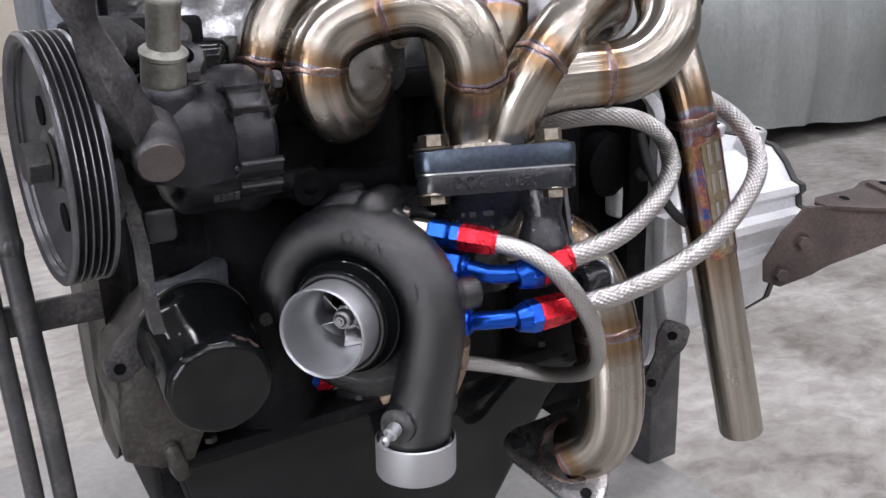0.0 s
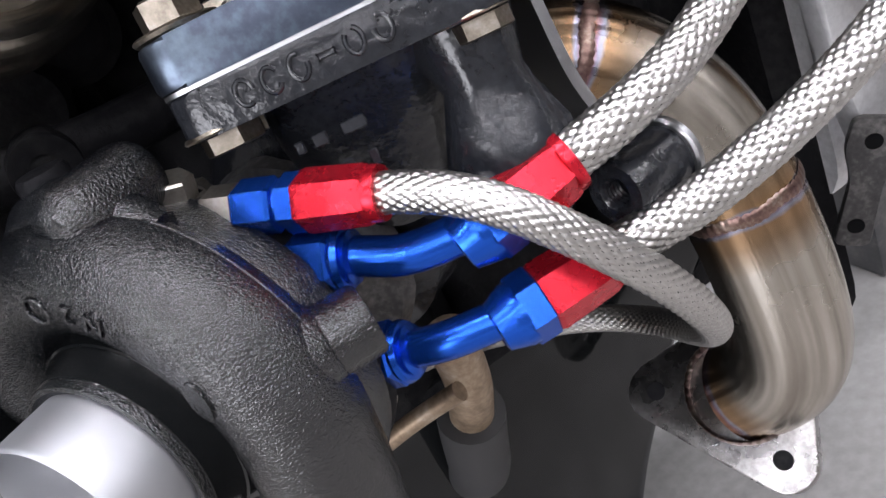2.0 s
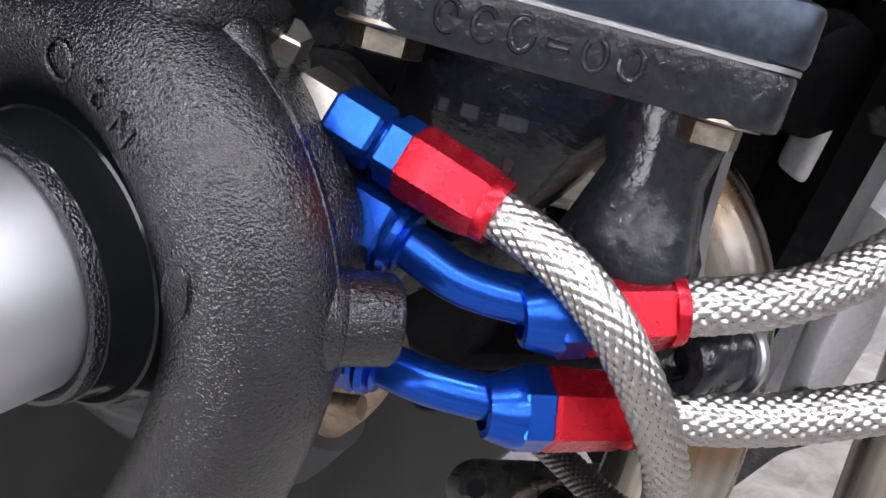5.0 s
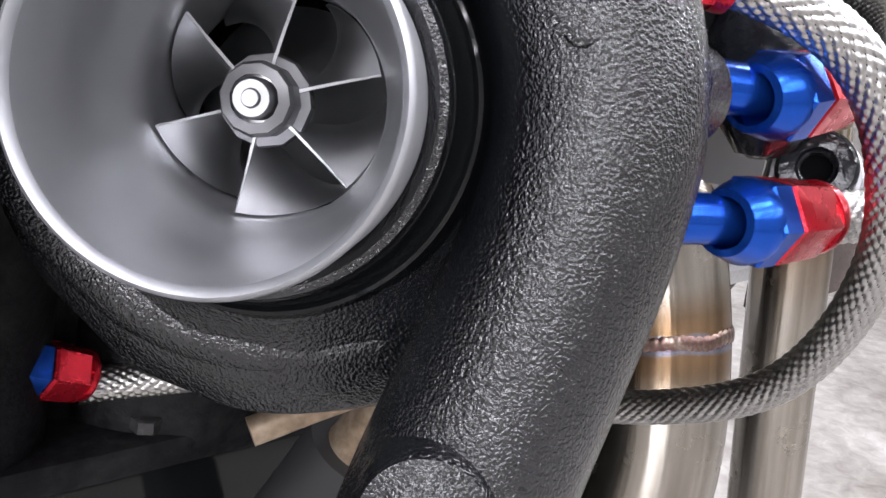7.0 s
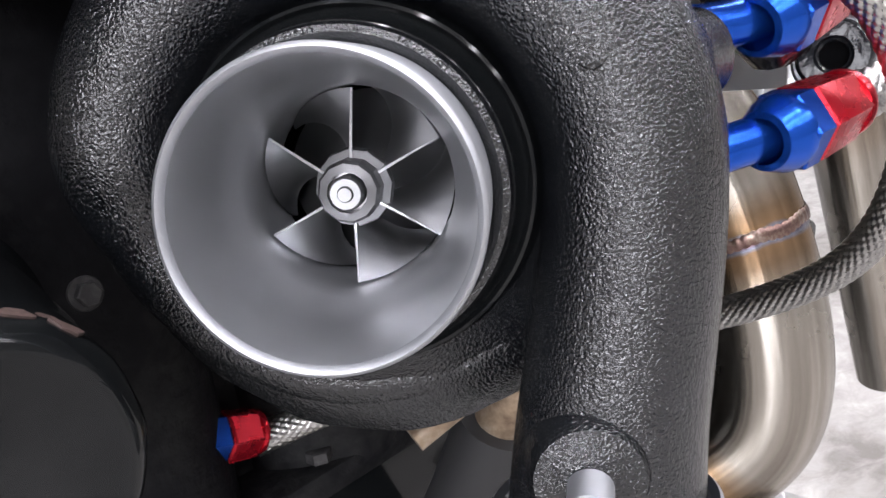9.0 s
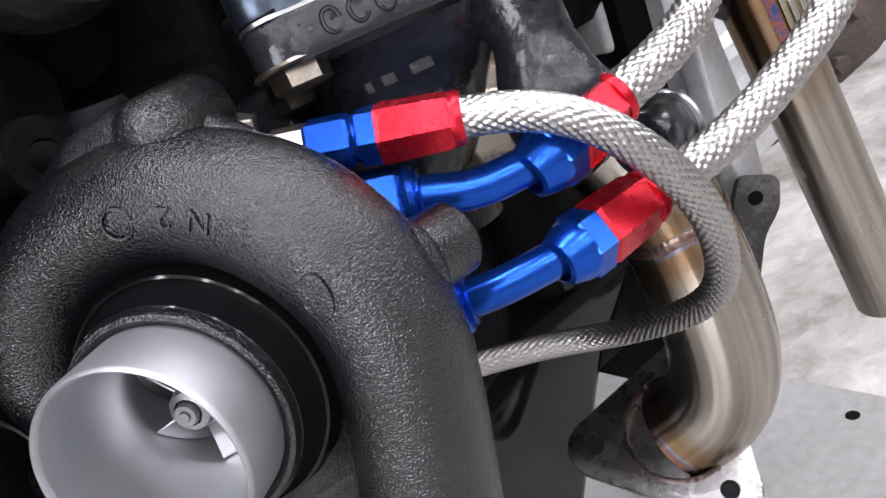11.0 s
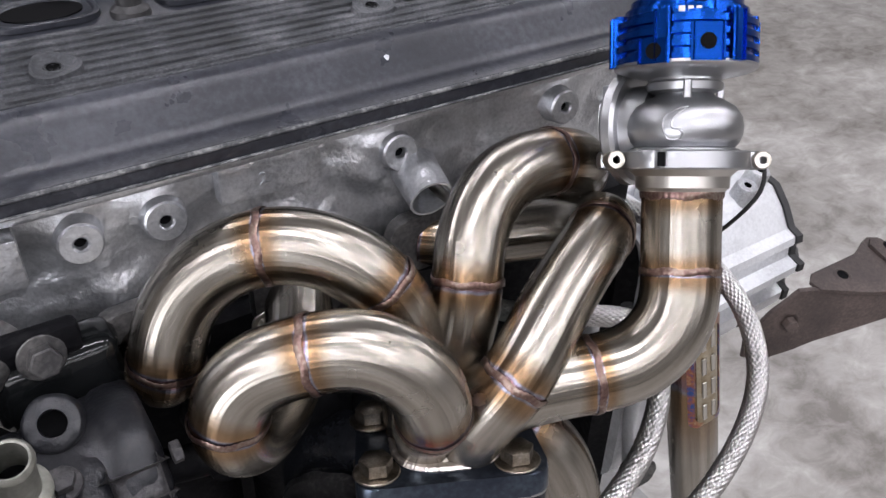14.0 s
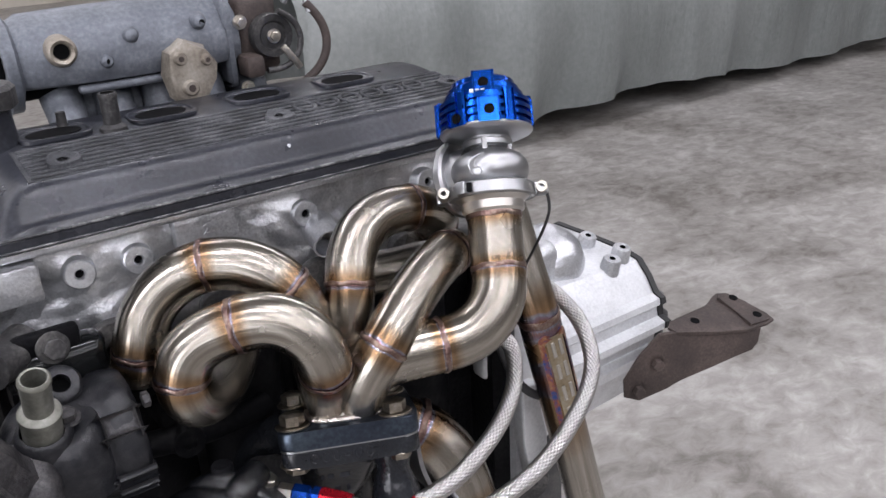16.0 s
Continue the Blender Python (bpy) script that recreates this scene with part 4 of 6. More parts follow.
    part("vacuum_hose", sweep([(0.485, 0.84, 1.165), (0.497, 0.83, 1.19), (0.503, 0.82, 1.175), (0.503, 0.818, 1.155)], 0.0035, 12, 0.004, cap=(True, True)), ALU_TURNED, tb)
    part("flange", lumpy(block((0.414, 0.862, 1.137), (0.012, 0.09, 0.092), None, 0.008, 3), 0.003, 40), PLENUM, im)
    for dz in (-0.03, 0.035):
        bolt(im, (0.424, 0.812, 1.12 + dz), vec((0, -1, 0)), 0.009, 0.006, mat=BOLT)
    return im


intake_manifold()


BOSS_FACE, BOSS_BACK = (0.1215, 0.4957, 0.9146), (0.1260, 0.548, 0.9390)


def power_steering_pump():
    pp = thing("power_steering_pump", (0.12, 0.60, 0.86), "grimy grey cast power steering pump with ribbed pulley", "pump")
    c = vec((0.0, 0.570, 0.910))
    ang = np.linspace(0, 2 * math.pi, 72, endpoint=False)

    def ring(x, r, dz=0.0):
        return [(x, c.y + math.cos(a) * r, c.z + dz + math.sin(a) * r) for a in ang]

    body = loft([ring(0.098, 0.017), ring(0.130, 0.019), ring(0.1345, 0.024), ring(0.1365, 0.034), ring(0.140, 0.0395), ring(0.146, 0.0425), ring(0.156, 0.0440), ring(0.166, 0.0448), ring(0.174, 0.0452), ring(0.178, 0.0455), ring(0.181, 0.0478), ring(0.188, 0.0482), ring(0.196, 0.0478), ring(0.200, 0.0455), ring(0.202, 0.030)])
    bd = part("body", lumpy(lumpy(body, 0.0018, 45, 2.0), 0.0008, 150), PUMP, pp, "grimy cast pump body", 60)
    for a in (194, 212):
        ra = radians(a)
        q = vec((0.188, c.y + math.cos(ra) * 0.0448, c.z + math.sin(ra) * 0.0448))
        part("end_rib", lumpy(block(q, (0.021, 0.0065, 0.0075), (X, vec((0, math.cos(ra), math.sin(ra))), vec((0, -math.sin(ra), math.cos(ra)))), 0.003, 4), 0.0006, 200), PUMP, bd, "", 60)
    part("end_pad", lumpy(block((0.185, 0.5375, 0.9340), (0.024, 0.014, 0.016), (X, vec((0, -0.75, 0.66)), vec((0, 0.66, 0.75))), 0.005, 4), 0.0012, 150), ARM, bd, "pitted raised pad", 60)
    part("cast_ring", lathe([(0.0012, 0.0006), (0.0018, 0.0016), (0.003, 0.0018), (0.0042, 0.0008), (0.0046, -0.004)], (0.171, 0.5245, 0.8975), vec((0.05, -1, -0.25)), 22), PUMP, bd)
    bars(bd, "raised_mark", (0.157, 0.5270, 0.8825), X, vec((0, -0.35, 1)).normalized(), vec((0, -1, -0.35)).normalized(), [0.0035, 0.0025, 0.0035, 0.003], 0.005, 0.0008, PUMP, 0.35)
    bolt(bd, (0.203, 0.534, 0.950), X, 0.010, 0.005, mat=ARM, washer=False)
    # shoulder with the inlet pipe, a bolt and a bolt eye
    ring_at = [(0.110, 0.528), (0.122, 0.518), (0.138, 0.513), (0.154, 0.513), (0.168, 0.518), (0.179, 0.530), (0.183, 0.546), (0.179, 0.562), (0.168, 0.578), (0.152, 0.589), (0.134, 0.592), (0.118, 0.584), (0.108, 0.566), (0.106, 0.546)]
    smooth_ring = faired([(x, y, 0.0) for x, y in ring_at], 0.003, 3, True)
    rows = [[(0.147 + (q[0] - 0.147) * k, 0.552 + (q[1] - 0.552) * k, z + (q[1] - 0.552) * 0.12) for q in smooth_ring] for z, k in ((0.900, 0.96), (0.918, 0.98), (0.931, 0.96), (0.940, 0.90), (0.946, 0.80), (0.9495, 0.68), (0.951, 0.5))]
    part("shoulder", lumpy(lumpy(loft(rows), 0.003, 55), 0.0006, 180), PUMP, pp, "", 70)
    up = vec((0.03, -0.36, 1)).normalized()
    base = vec((0.137, 0.534, 0.950))
    part("pipe_boss", lathe([(0.023, -0.016), (0.0185, 0.0), (0.0170, 0.004), (0.0145, 0.0055)], base, up, 40), PUMP, pp, "", 60)
    pipe = part("inlet_pipe", lathe([(0.0078, 0.056), (0.0088, 0.0565), (0.0102, 0.055), (0.0104, 0.053), (0.0096, 0.051), (0.0094, 0.0265), (0.0128, 0.0245), (0.0138, 0.0235), (0.0138, 0.0215), (0.0128, 0.0205), (0.0128, 0.0), (0.0078, -0.004), (0.0078, 0.056)], base, up, 44), TAN_PIPE, pp, "dull olive plated inlet pipe")
    part("pipe_bore", lathe([(0.0, 0.034), (0.0079, 0.034), (0.0079, 0.0555)], base, up, 28), HOLE_SHADE, pipe)
    bolt(pp, (0.154, 0.538, 0.9545), vec((0.02, -0.25, 1)), 0.0115, 0.006, mat=ARM, label="worn hex bolt")
    eye = part("top_eye", lumpy(lathe([(0.0068, 0.0), (0.0125, 0.0), (0.0142, 0.002), (0.0155, 0.022), (0.0068, 0.022), (0.0068, 0.0)], (0.1585, 0.566, 0.966), vec((0.05, 0.7, -0.7)), 36), 0.0008, 120), PUMP, pp, "", 50)
    part("eye_bore", lathe([(0.0, 0.010), (0.0069, 0.010), (0.0069, 0.001)], (0.1585, 0.566, 0.966), vec((0.05, 0.7, -0.7)), 24), HOLE_SHADE, eye)
    # ridged arm
    spine = [((0.085, 0.472, 1.036), 0.0092, 0.008), ((0.087, 0.483, 1.012), 0.0118, 0.010), ((0.092, 0.492, 0.992), 0.0080, 0.008), ((0.098, 0.500, 0.972), 0.0108, 0.011), ((0.106, 0.504, 0.953), 0.0122, 0.012), ((0.113, 0.510, 0.936), 0.0128, 0.013), ((0.119, 0.514, 0.922), 0.0118, 0.012)]
    sect = [(-1.0, -0.25), (-0.30, -1.20), (0.0, -1.22), (1.0, -0.35), (1.0, 0.7), (0.4, 1.0), (-0.6, 1.0), (-1.0, 0.5)]
    edge = [tuple(np.array(sect[k]) + (np.array(sect[(k + 1) % 8]) - np.array(sect[k])) * f / 4) for k in range(8) for f in range(4)]
    rows = []
    for t in np.linspace(0, len(spine) - 1, 37):
        k = min(int(t), len(spine) - 2)
        f = t - k
        f = f * f * (3 - 2 * f)
        p = vec(spine[k][0]).lerp(vec(spine[k + 1][0]), t - k)
        w = spine[k][1] + (spine[k + 1][1] - spine[k][1]) * f
        d2 = spine[k][2] + (spine[k + 1][2] - spine[k][2]) * f
        rows.append([tuple(p + vec((0.85, 0, 0.5)) * a * w + vec((0.1, 0.95, 0.2)) * b * d2) for a, b in edge])
    part("bracket_arm", lumpy(lumpy(loft(rows), 0.002, 70), 0.0006, 260), ARM, pp, "pitted grey bracket arm", 32)
    boss_axis = vec(BOSS_BACK) - vec(BOSS_FACE)
    part("pivot_boss", lumpy(lathe([(0.0, 0.0), (0.0125, 0.0), (0.0138, 0.0012), (0.0145, 0.004), (0.0165, 0.03), (0.018, 0.05), (0.0, 0.05)], BOSS_FACE, boss_axis, 40), 0.0006, 150), ARM, pp, "round pitted pivot boss", 40)
    part("sawn_face", lathe([(0.0, -0.0006), (0.0122, -0.0006), (0.0128, 0.0004), (0.0, 0.0004)], BOSS_FACE, boss_axis, 40), WORN_FACE, pp, "sawn brownish boss face")
    part("hole", lathe([(0.0, 0.0), (0.0028, 0.0), (0.0028, 0.004)], vec(BOSS_FACE) + vec((-0.0155, 0.006, 0.004)), boss_axis, 14), HOLE_SHADE, pp)
    part("stay", loft([[tuple(vec(p) + vec((dx, dy, 0))) for dx, dy in ((-0.0035, -0.004), (0.0035, -0.0055), (0.0035, 0.0055), (-0.0035, 0.007))] for p in ((0.106, 0.545, 0.912), (0.108, 0.54, 0.8942), (0.1105, 0.534, 0.8755), (0.1118, 0.531, 0.8576), (0.1110, 0.527, 0.8366), (0.1115, 0.523, 0.8167), (0.1125, 0.522, 0.808))]), DULL_STEEL, pp, "flat adjuster stay", 30)
    bolt(pp, (0.0985, 0.538, 0.885), vec((0.1, -1, 0)), 0.014, 0.008, mat=DULL_STEEL)
    part("lower_tab", block((0.1255, 0.548, 0.869), (0.020, 0.026, 0.022), None, 0.004), PUMP, pp)
    ax = vec((-0.992, -0.085, 0.0)).normalized()
    pc = vec((0.0785, 0.562, 0.912))
    R = 0.074
    prof = [(0.0, 0.004), (0.016, 0.004), (0.02, 0.0), (0.05, 0.0), (0.058, 0.004), (R - 0.008, 0.006), (R - 0.006, 0.012), (R - 0.002, 0.0135), (R, 0.012)]
    h = 0.0105
    for k in range(5):
        prof += [(R, h), (R - 0.0005, h - 0.0005), (R - 0.0085, h - 0.0017), (R - 0.0085, h - 0.0023), (R - 0.0005, h - 0.0035), (R, h - 0.0040)]
        h -= 0.0040
    prof += [(R, h - 0.002), (R - 0.004, h - 0.003), (0.03, h - 0.003), (0.0, h - 0.003)]
    pu = part("pulley", lathe(prof, pc, ax, 96), PULLEY, pp, "dark grey ribbed belt pulley", 25)
    for k in range(6):
        u, v, w = axes_of(ax)
        a = k * math.pi / 3 + 0.3
        part("slot", lathe([(0.0, 0.0), (0.009, 0.0), (0.009, 0.0012), (0.0, 0.0012)], pc + (u * math.cos(a) + v * math.sin(a)) * 0.038 + w * 0.0, ax, 20), HOLE_SHADE, pu)
    bolt(pu, pc + ax * 0.006, ax, 0.022, 0.014, mat=DULL_STEEL, label="large pulley bolt")
    part("shaft", lathe([(0.0, 0.0), (0.012, 0.0), (0.012, 0.06), (0.0, 0.06)], pc - ax * 0.005, -ax, 20), DULL_STEEL, pp)
    return pp


power_steering_pump()


def oil_filter():
    of = thing("oil_filter", (0.15, 0.60, 0.78), "glossy black spin-on oil filter can with scuffed paint", "oil filter")
    ax = vec((-0.070, -1.0, -0.165)).normalized()
    base = vec((0.1486, 0.5287, 0.7552)) - ax * 0.079
    prof = [(0.034, 0.0), (0.0405, 0.001), (0.0415, 0.003), (0.0415, 0.0065), (0.0395, 0.0085), (0.0385, 0.020), (0.0370, 0.046)]
    can = part("can", lathe(prof, base, ax, 72), GLOSS_BLACK, of, "glossy black can", 50)
    au, av, aw = axes_of(ax)
    rows = []
    for r, h, flute in ((0.0370, 0.046, 0.0), (0.0367, 0.050, 0.3), (0.0362, 0.055, 1.0), (0.0357, 0.070, 1.0), (0.0350, 0.074, 0.9), (0.0335, 0.0768, 0.5), (0.0310, 0.0785, 0.1), (0.0285, 0.0788, 0.0), (0.0270, 0.0778, 0.0), (0.0, 0.0780, 0.0)):
        rows.append([tuple(base + aw * h + (au * math.cos(a) + av * math.sin(a)) * r * (1 - 0.012 * flute * (0.5 - 0.5 * math.cos(14 * a)))) for a in np.linspace(0, 2 * math.pi, 168, endpoint=False)])
    part("fluted_end", loft(rows, (False, False)), GLOSS_BLACK, can, "fluted domed end", 50)
    for a, h, w in ((47, 0.0728, 0.0034), (52, 0.0700, 0.0022), (63, 0.0712, 0.0032), (70, 0.0690, 0.0018)):
        ra = radians(a)
        out = au * math.cos(ra) + av * math.sin(ra)
        nrm = (out + aw * 0.25).normalized()
        e1 = aw.cross(out).normalized()
        part("paint_chip", slab([(w * math.cos(b) * (1 + 0.3 * math.sin(3 * b + a)), w * 0.55 * math.sin(b) * (1 + 0.25 * math.cos(2 * b))) for b in np.linspace(0, 2 * math.pi, 16, endpoint=False)], base + aw * h + out * 0.0349, e1, nrm.cross(e1), nrm, 0.0008), FLAKE, can, "bare reddish patch in the paint")
    part("gasket", lathe([(0.0, -0.0035), (0.0408, -0.0035), (0.0416, -0.0025), (0.0416, -0.0005), (0.034, 0.0)], base, ax, 56), GATE_ALU, of, "bright metal sealing ring")
    part("adapter", lumpy(lathe([(0.0, -0.045), (0.028, -0.045), (0.028, -0.010), (0.026, -0.0036), (0.0, -0.0036)], base, ax, 40), 0.0008, 60), BLOCK, of)
    return of


oil_filter()
rows = []
for p, h in (((0.126, 0.612, 0.8035), 0.010), ((0.133, 0.6145, 0.8062), 0.016), ((0.147, 0.618, 0.8075), 0.016), ((0.1614, 0.623, 0.8085), 0.018), ((0.178, 0.632, 0.8105), 0.028), ((0.190, 0.645, 0.8100), 0.034), ((0.205, 0.672, 0.8020), 0.042), ((0.217, 0.704, 0.7930), 0.046)):
    rows.append([tuple(vec(p) + vec((0.35, -1.0, 0.0)).normalized() * (b * 0.009) + Z * (a * h / 2 - h / 2)) for a, b in soft_polygon([(-1, -1), (1, -1), (1, 1), (-1, 1)], 0.6, 6)])
bracket = lumpy(lumpy(loft(rows), 0.002, 70), 0.0008, 200)
solo("water_pipe_bracket", bracket, PLENUM, "scarred dull aluminium bracket beside the oil filter", "bracket")

# ---- the turbocharger ----
RIM = vec((0.2003, 0.4813, 0.7985))
OUT = vec((-0.777, -0.626, 0.067)).normalized()
RT = (-OUT).cross(Z).normalized()
UP = RT.cross(-OUT).normalized()


def tp(r, u, s):
    """A place by the turbo's axis: right, up and back from the housing's datum."""
    return CORE + RT * r + UP * u - OUT * s


CORE = RIM - OUT * 0.009


def compressor_wheel(parent):
    wh = part("compressor_wheel", lathe([(0.0, 0.019), (0.0046, 0.0195), (0.0062, 0.022), (0.0068, 0.027), (0.0085, 0.036), (0.013, 0.046), (0.02, 0.051), (0.0, 0.052)], RIM - OUT * 0.012, -OUT, 40), WHEEL_ALU, parent, "polished compressor wheel hub")
    for k in range(6):
        a0 = radians(60 * k + 24)
        rows = []
        for i in range(13):
            f = i / 12
            line = []
            for j in range(9):
                g = j / 8
                r = (0.0062 + 0.010 * f ** 2) + g * (0.0208 - 0.0062 - 0.010 * f ** 2)
                s = 0.0255 + 0.024 * f + 0.0025 * g * (1 - f)
                a = a0 + 1.02 * (1 - (1 - f) ** 1.6) * (0.45 + 0.55 * g) - 0.03 * g
                line.append(np.array(tp(math.cos(a) * r, math.sin(a) * r, s)))
            rows.append(line)
        rows = np.array(rows)
        du = np.gradient(rows, axis=0)
        dv = np.gradient(rows, axis=1)
        nn = np.cross(du, dv)
        nn /= np.linalg.norm(nn, axis=2)[..., None] + 1e-12
        both = np.concatenate([rows + nn * 0.0003, (rows - nn * 0.0003)[:, ::-1]], 1)
        bm = mesh_grid(both, cap=(True, True))
        bmesh.ops.recalc_face_normals(bm, faces=list(bm.faces))
        part("blade", bm, WHEEL_ALU, wh, "", 50)
    nut = part("nut", lathe([(0.0042, 0.0105), (0.006, 0.0112), (0.0066, 0.0125), (0.0066, 0.0175), (0.0082, 0.0182), (0.0086, 0.020), (0.0082, 0.0215)], RIM - OUT * 0.0175, -OUT, 12), SHAFT, wh, "twelve-point shaft nut", 20)
    part("shaft_end", lathe([(0.0, 0.0078), (0.0014, 0.0078), (0.0017, 0.0086), (0.0031, 0.0086), (0.0036, 0.0094), (0.0036, 0.015)], RIM - OUT * 0.0175, -OUT, 24), SHAFT, nut)


def raised_character(text, centre, right, up, out, size, parent):
    """One raised cast character."""
    cu = bpy.data.curves.new("cast_character", "FONT")
    cu.body, cu.size, cu.extrude, cu.align_x, cu.align_y = text, size, 0.0007, "CENTER", "CENTER"
    tmp = new("cast_character", cu)
    me = bpy.data.meshes.new_from_object(tmp.evaluated_get(bpy.context.evaluated_depsgraph_get()))
    bpy.data.objects.remove(tmp)
    me.transform(Matrix((right, up, out)).transposed().to_4x4())
    me.transform(Matrix.Translation(centre))
    me.materials.clear()
    me.materials.append(CAST_BLACK)
    ob = new("cast_character", me)
    ob.parent = parent
    ob.matrix_parent_inverse = chain_matrix(parent).inverted()


def turbocharger():
    tu = thing("turbocharger", tp(0.02, -0.05, 0.08), "turbocharger with black rough-cast compressor housing and bare aluminium mouth", "turbocharger")
    S = 0.0347
    INNER = 0.0393
    phi = np.linspace(0, radians(332), 96)

    def tube_r(a):
        return float(np.interp(math.degrees(a), [0, 45, 90, 135, 165, 185, 225, 270, 332], [0.0198, 0.0194, 0.0174, 0.0166, 0.0156, 0.0128, 0.0098, 0.0085, 0.008]))

    def setback(r):
        return float(np.interp(r, [0.008, 0.0105, 0.0156, 0.0198], [0.013, 0.0115, 0.0022, 0.0]))

    pts = [tp(0.0444, -0.084, S), tp(0.0480, -0.062, S), tp(0.0535, -0.038, S), tp(0.0573, -0.018, S)]
    rads = [0.0228, 0.0215, 0.0203, 0.0199]
    for a in phi:
        rt = tube_r(a)
        pts.append(tp(math.cos(a) * (INNER + rt), math.sin(a) * (INNER + rt), S + setback(rt)))
        rads.append(rt)
    line = np.array([tuple(p) for p in pts])
    s = np.r_[0, np.cumsum(np.linalg.norm(np.diff(line, axis=0), axis=1))]
    s /= s[-1]
    vol = part("compressor_housing", sweep(pts, lambda f: float(np.interp(f, s, rads)), 56, 0.002, rounds=4, cap=(True, True)), CAST_BLACK, tu, "rough-cast black volute", 60)
    part("inner_web", lathe([(0.0292, 0.0146), (0.0297, 0.0134), (0.0316, 0.0122), (0.0330, 0.0126), (0.0336, 0.0146), (0.0340, 0.019)], CORE, -OUT, 72), CAST_BLACK, vol, "rough rim round the mouth", 40)
    part("collar", lathe([(0.0330, 0.0150), (0.0340, 0.0160), (0.0346, 0.0200), (0.0354, 0.0240), (0.0368, 0.0262), (0.0376, 0.0252), (0.0384, 0.0256), (0.0390, 0.0290), (0.042, 0.036), (0.05, 0.046), (0.064, 0.056), (0.064, 0.066), (0.03, 0.067)], CORE, -OUT, 72), GLOSS_BLACK, vol, "smooth black collar", 30)
    seam = [pts[k] + ((pts[k] - tp(0, 0, S)) + OUT * (pts[k] - tp(0, 0, S)).dot(-OUT)).normalized() * (rads[k] - 0.0002) * 0.92 - OUT * rads[k] * 0.36 for k in range(6, 66)]
    part("parting_seam", sweep([tuple(q) for q in seam], 0.0009, 8, 0.003, cap=(True, True), rounds=6), CAST_BLACK, vol, "thin casting seam")
    for mark, place in (("N", (0.2405, 0.4760, 0.8473)), ("2", (0.2366, 0.4842, 0.8508)), ("", (0.2297, 0.4964, 0.8522))):
        rel = vec(place) - CORE
        a = math.atan2(rel.dot(UP), rel.dot(RT))
        ca, sa = math.cos(a), math.sin(a)
        rt = tube_r(a)
        mid = tp(ca * (INNER + rt), sa * (INNER + rt), S + setback(rt))
        nrm = (vec(place) - mid).normalized()
        cen = mid + nrm * (rt + 0.0002)
        e1 = (UP * ca - RT * sa)
        e1 = (e1 - nrm * e1.dot(nrm)).normalized()
        e2 = nrm.cross(e1).normalized()
        if mark:
            raised_character(mark, cen, e1, e2, nrm, 0.0085, vol)
        else:
            ring = [tuple(cen + e1 * math.cos(b) * 0.0042 + e2 * math.sin(b) * 0.0042) for b in np.linspace(0, 2 * math.pi, 33)]
            part("cast_ring", sweep(ring, 0.0006, 8, 0.0006, rounds=0), CAST_BLACK, vol)
    part("lug", lumpy(lathe([(0.0, 0.025), (0.0100, 0.025), (0.0116, 0.0235), (0.0122, 0.020), (0.0124, 0.0), (0.0116, -0.006), (0.008, -0.011), (0.0, -0.012)], tp(0.0165, 0.0710, 0.040), (-OUT + UP * 0.04).normalized(), 40), 0.0006, 120), CAST_BLACK, vol, "round cast lug", 50)
    part("lug_web", lumpy(sweep([tuple(tp(-0.026, 0.062, 0.046)), tuple(tp(-0.012, 0.070, 0.046)), tuple(tp(0.002, 0.073, 0.045)), tuple(tp(0.016, 0.070, 0.045)), tuple(tp(0.034, 0.058, 0.046))], lambda f: 0.008 + 0.002 * math.sin(math.pi * f), 32, 0.002, cap=(True, True)), 0.0012, 90), CAST_BLACK, vol, "", 60)
    part("scroll_wall", lumpy(lathe([(0.0395, 0.031), (0.046, 0.038), (0.056, 0.042), (0.064, 0.048), (0.0665, 0.055), (0.0665, 0.066), (0.058, 0.071)], CORE, -OUT, 72), 0.0012, 60), CAST_BLACK, vol, "", 40)
    part("clamp_bolt", lathe([(0.0, 0.0), (0.0075, 0.0), (0.0085, 0.002), (0.0085, 0.014), (0.0, 0.014)], tp(-0.0045, 0.0845, 0.050), -UP, 28), BLOCK, vol)
    d = (-OUT * 0.74 + RT * 0.67 + UP * 0.04).normalized()
    part("actuator_stub", lathe([(0.0, 0.0178), (0.0100, 0.0178), (0.0111, 0.0164), (0.0118, -0.004)], tp(0.0665, 0.0155, 0.046), d, 36), CAST_BLACK, vol)
    mid = tp(math.cos(0.42) * (INNER + tube_r(0.42)), math.sin(0.42) * (INNER + tube_r(0.42)), S)
    nrm = (vec((0.2531, 0.458, 0.8207)) - mid).normalized()
    e1 = (UP - nrm * UP.dot(nrm)).normalized()
    part("cast_oval", lumpy(slab([(0.0068 * math.cos(b), 0.0042 * math.sin(b)) for b in np.linspace(0, 2 * math.pi, 36, endpoint=False)], mid + nrm * (tube_r(0.42) - 0.0012), e1, nrm.cross(e1), nrm, 0.0016, 0.0005), 0.0002, 300), CAST_BLACK, vol, "raised oval cast mark", 50)
    part("stub_pad", lathe([(0.012, 0.004), (0.015, 0.001), (0.016, -0.006)], tp(0.0665, 0.0155, 0.046), d, 30), CAST_BLACK, vol)
    bo = part("port_boss", lathe([(0.0, 0.0), (0.0055, 0.0), (0.0075, 0.0012), (0.0115, 0.0018), (0.013, 0.005), (0.0135, 0.03)], tp(0.0410, -0.0645, 0.0095), -OUT, 36), CAST_BLACK, vol)
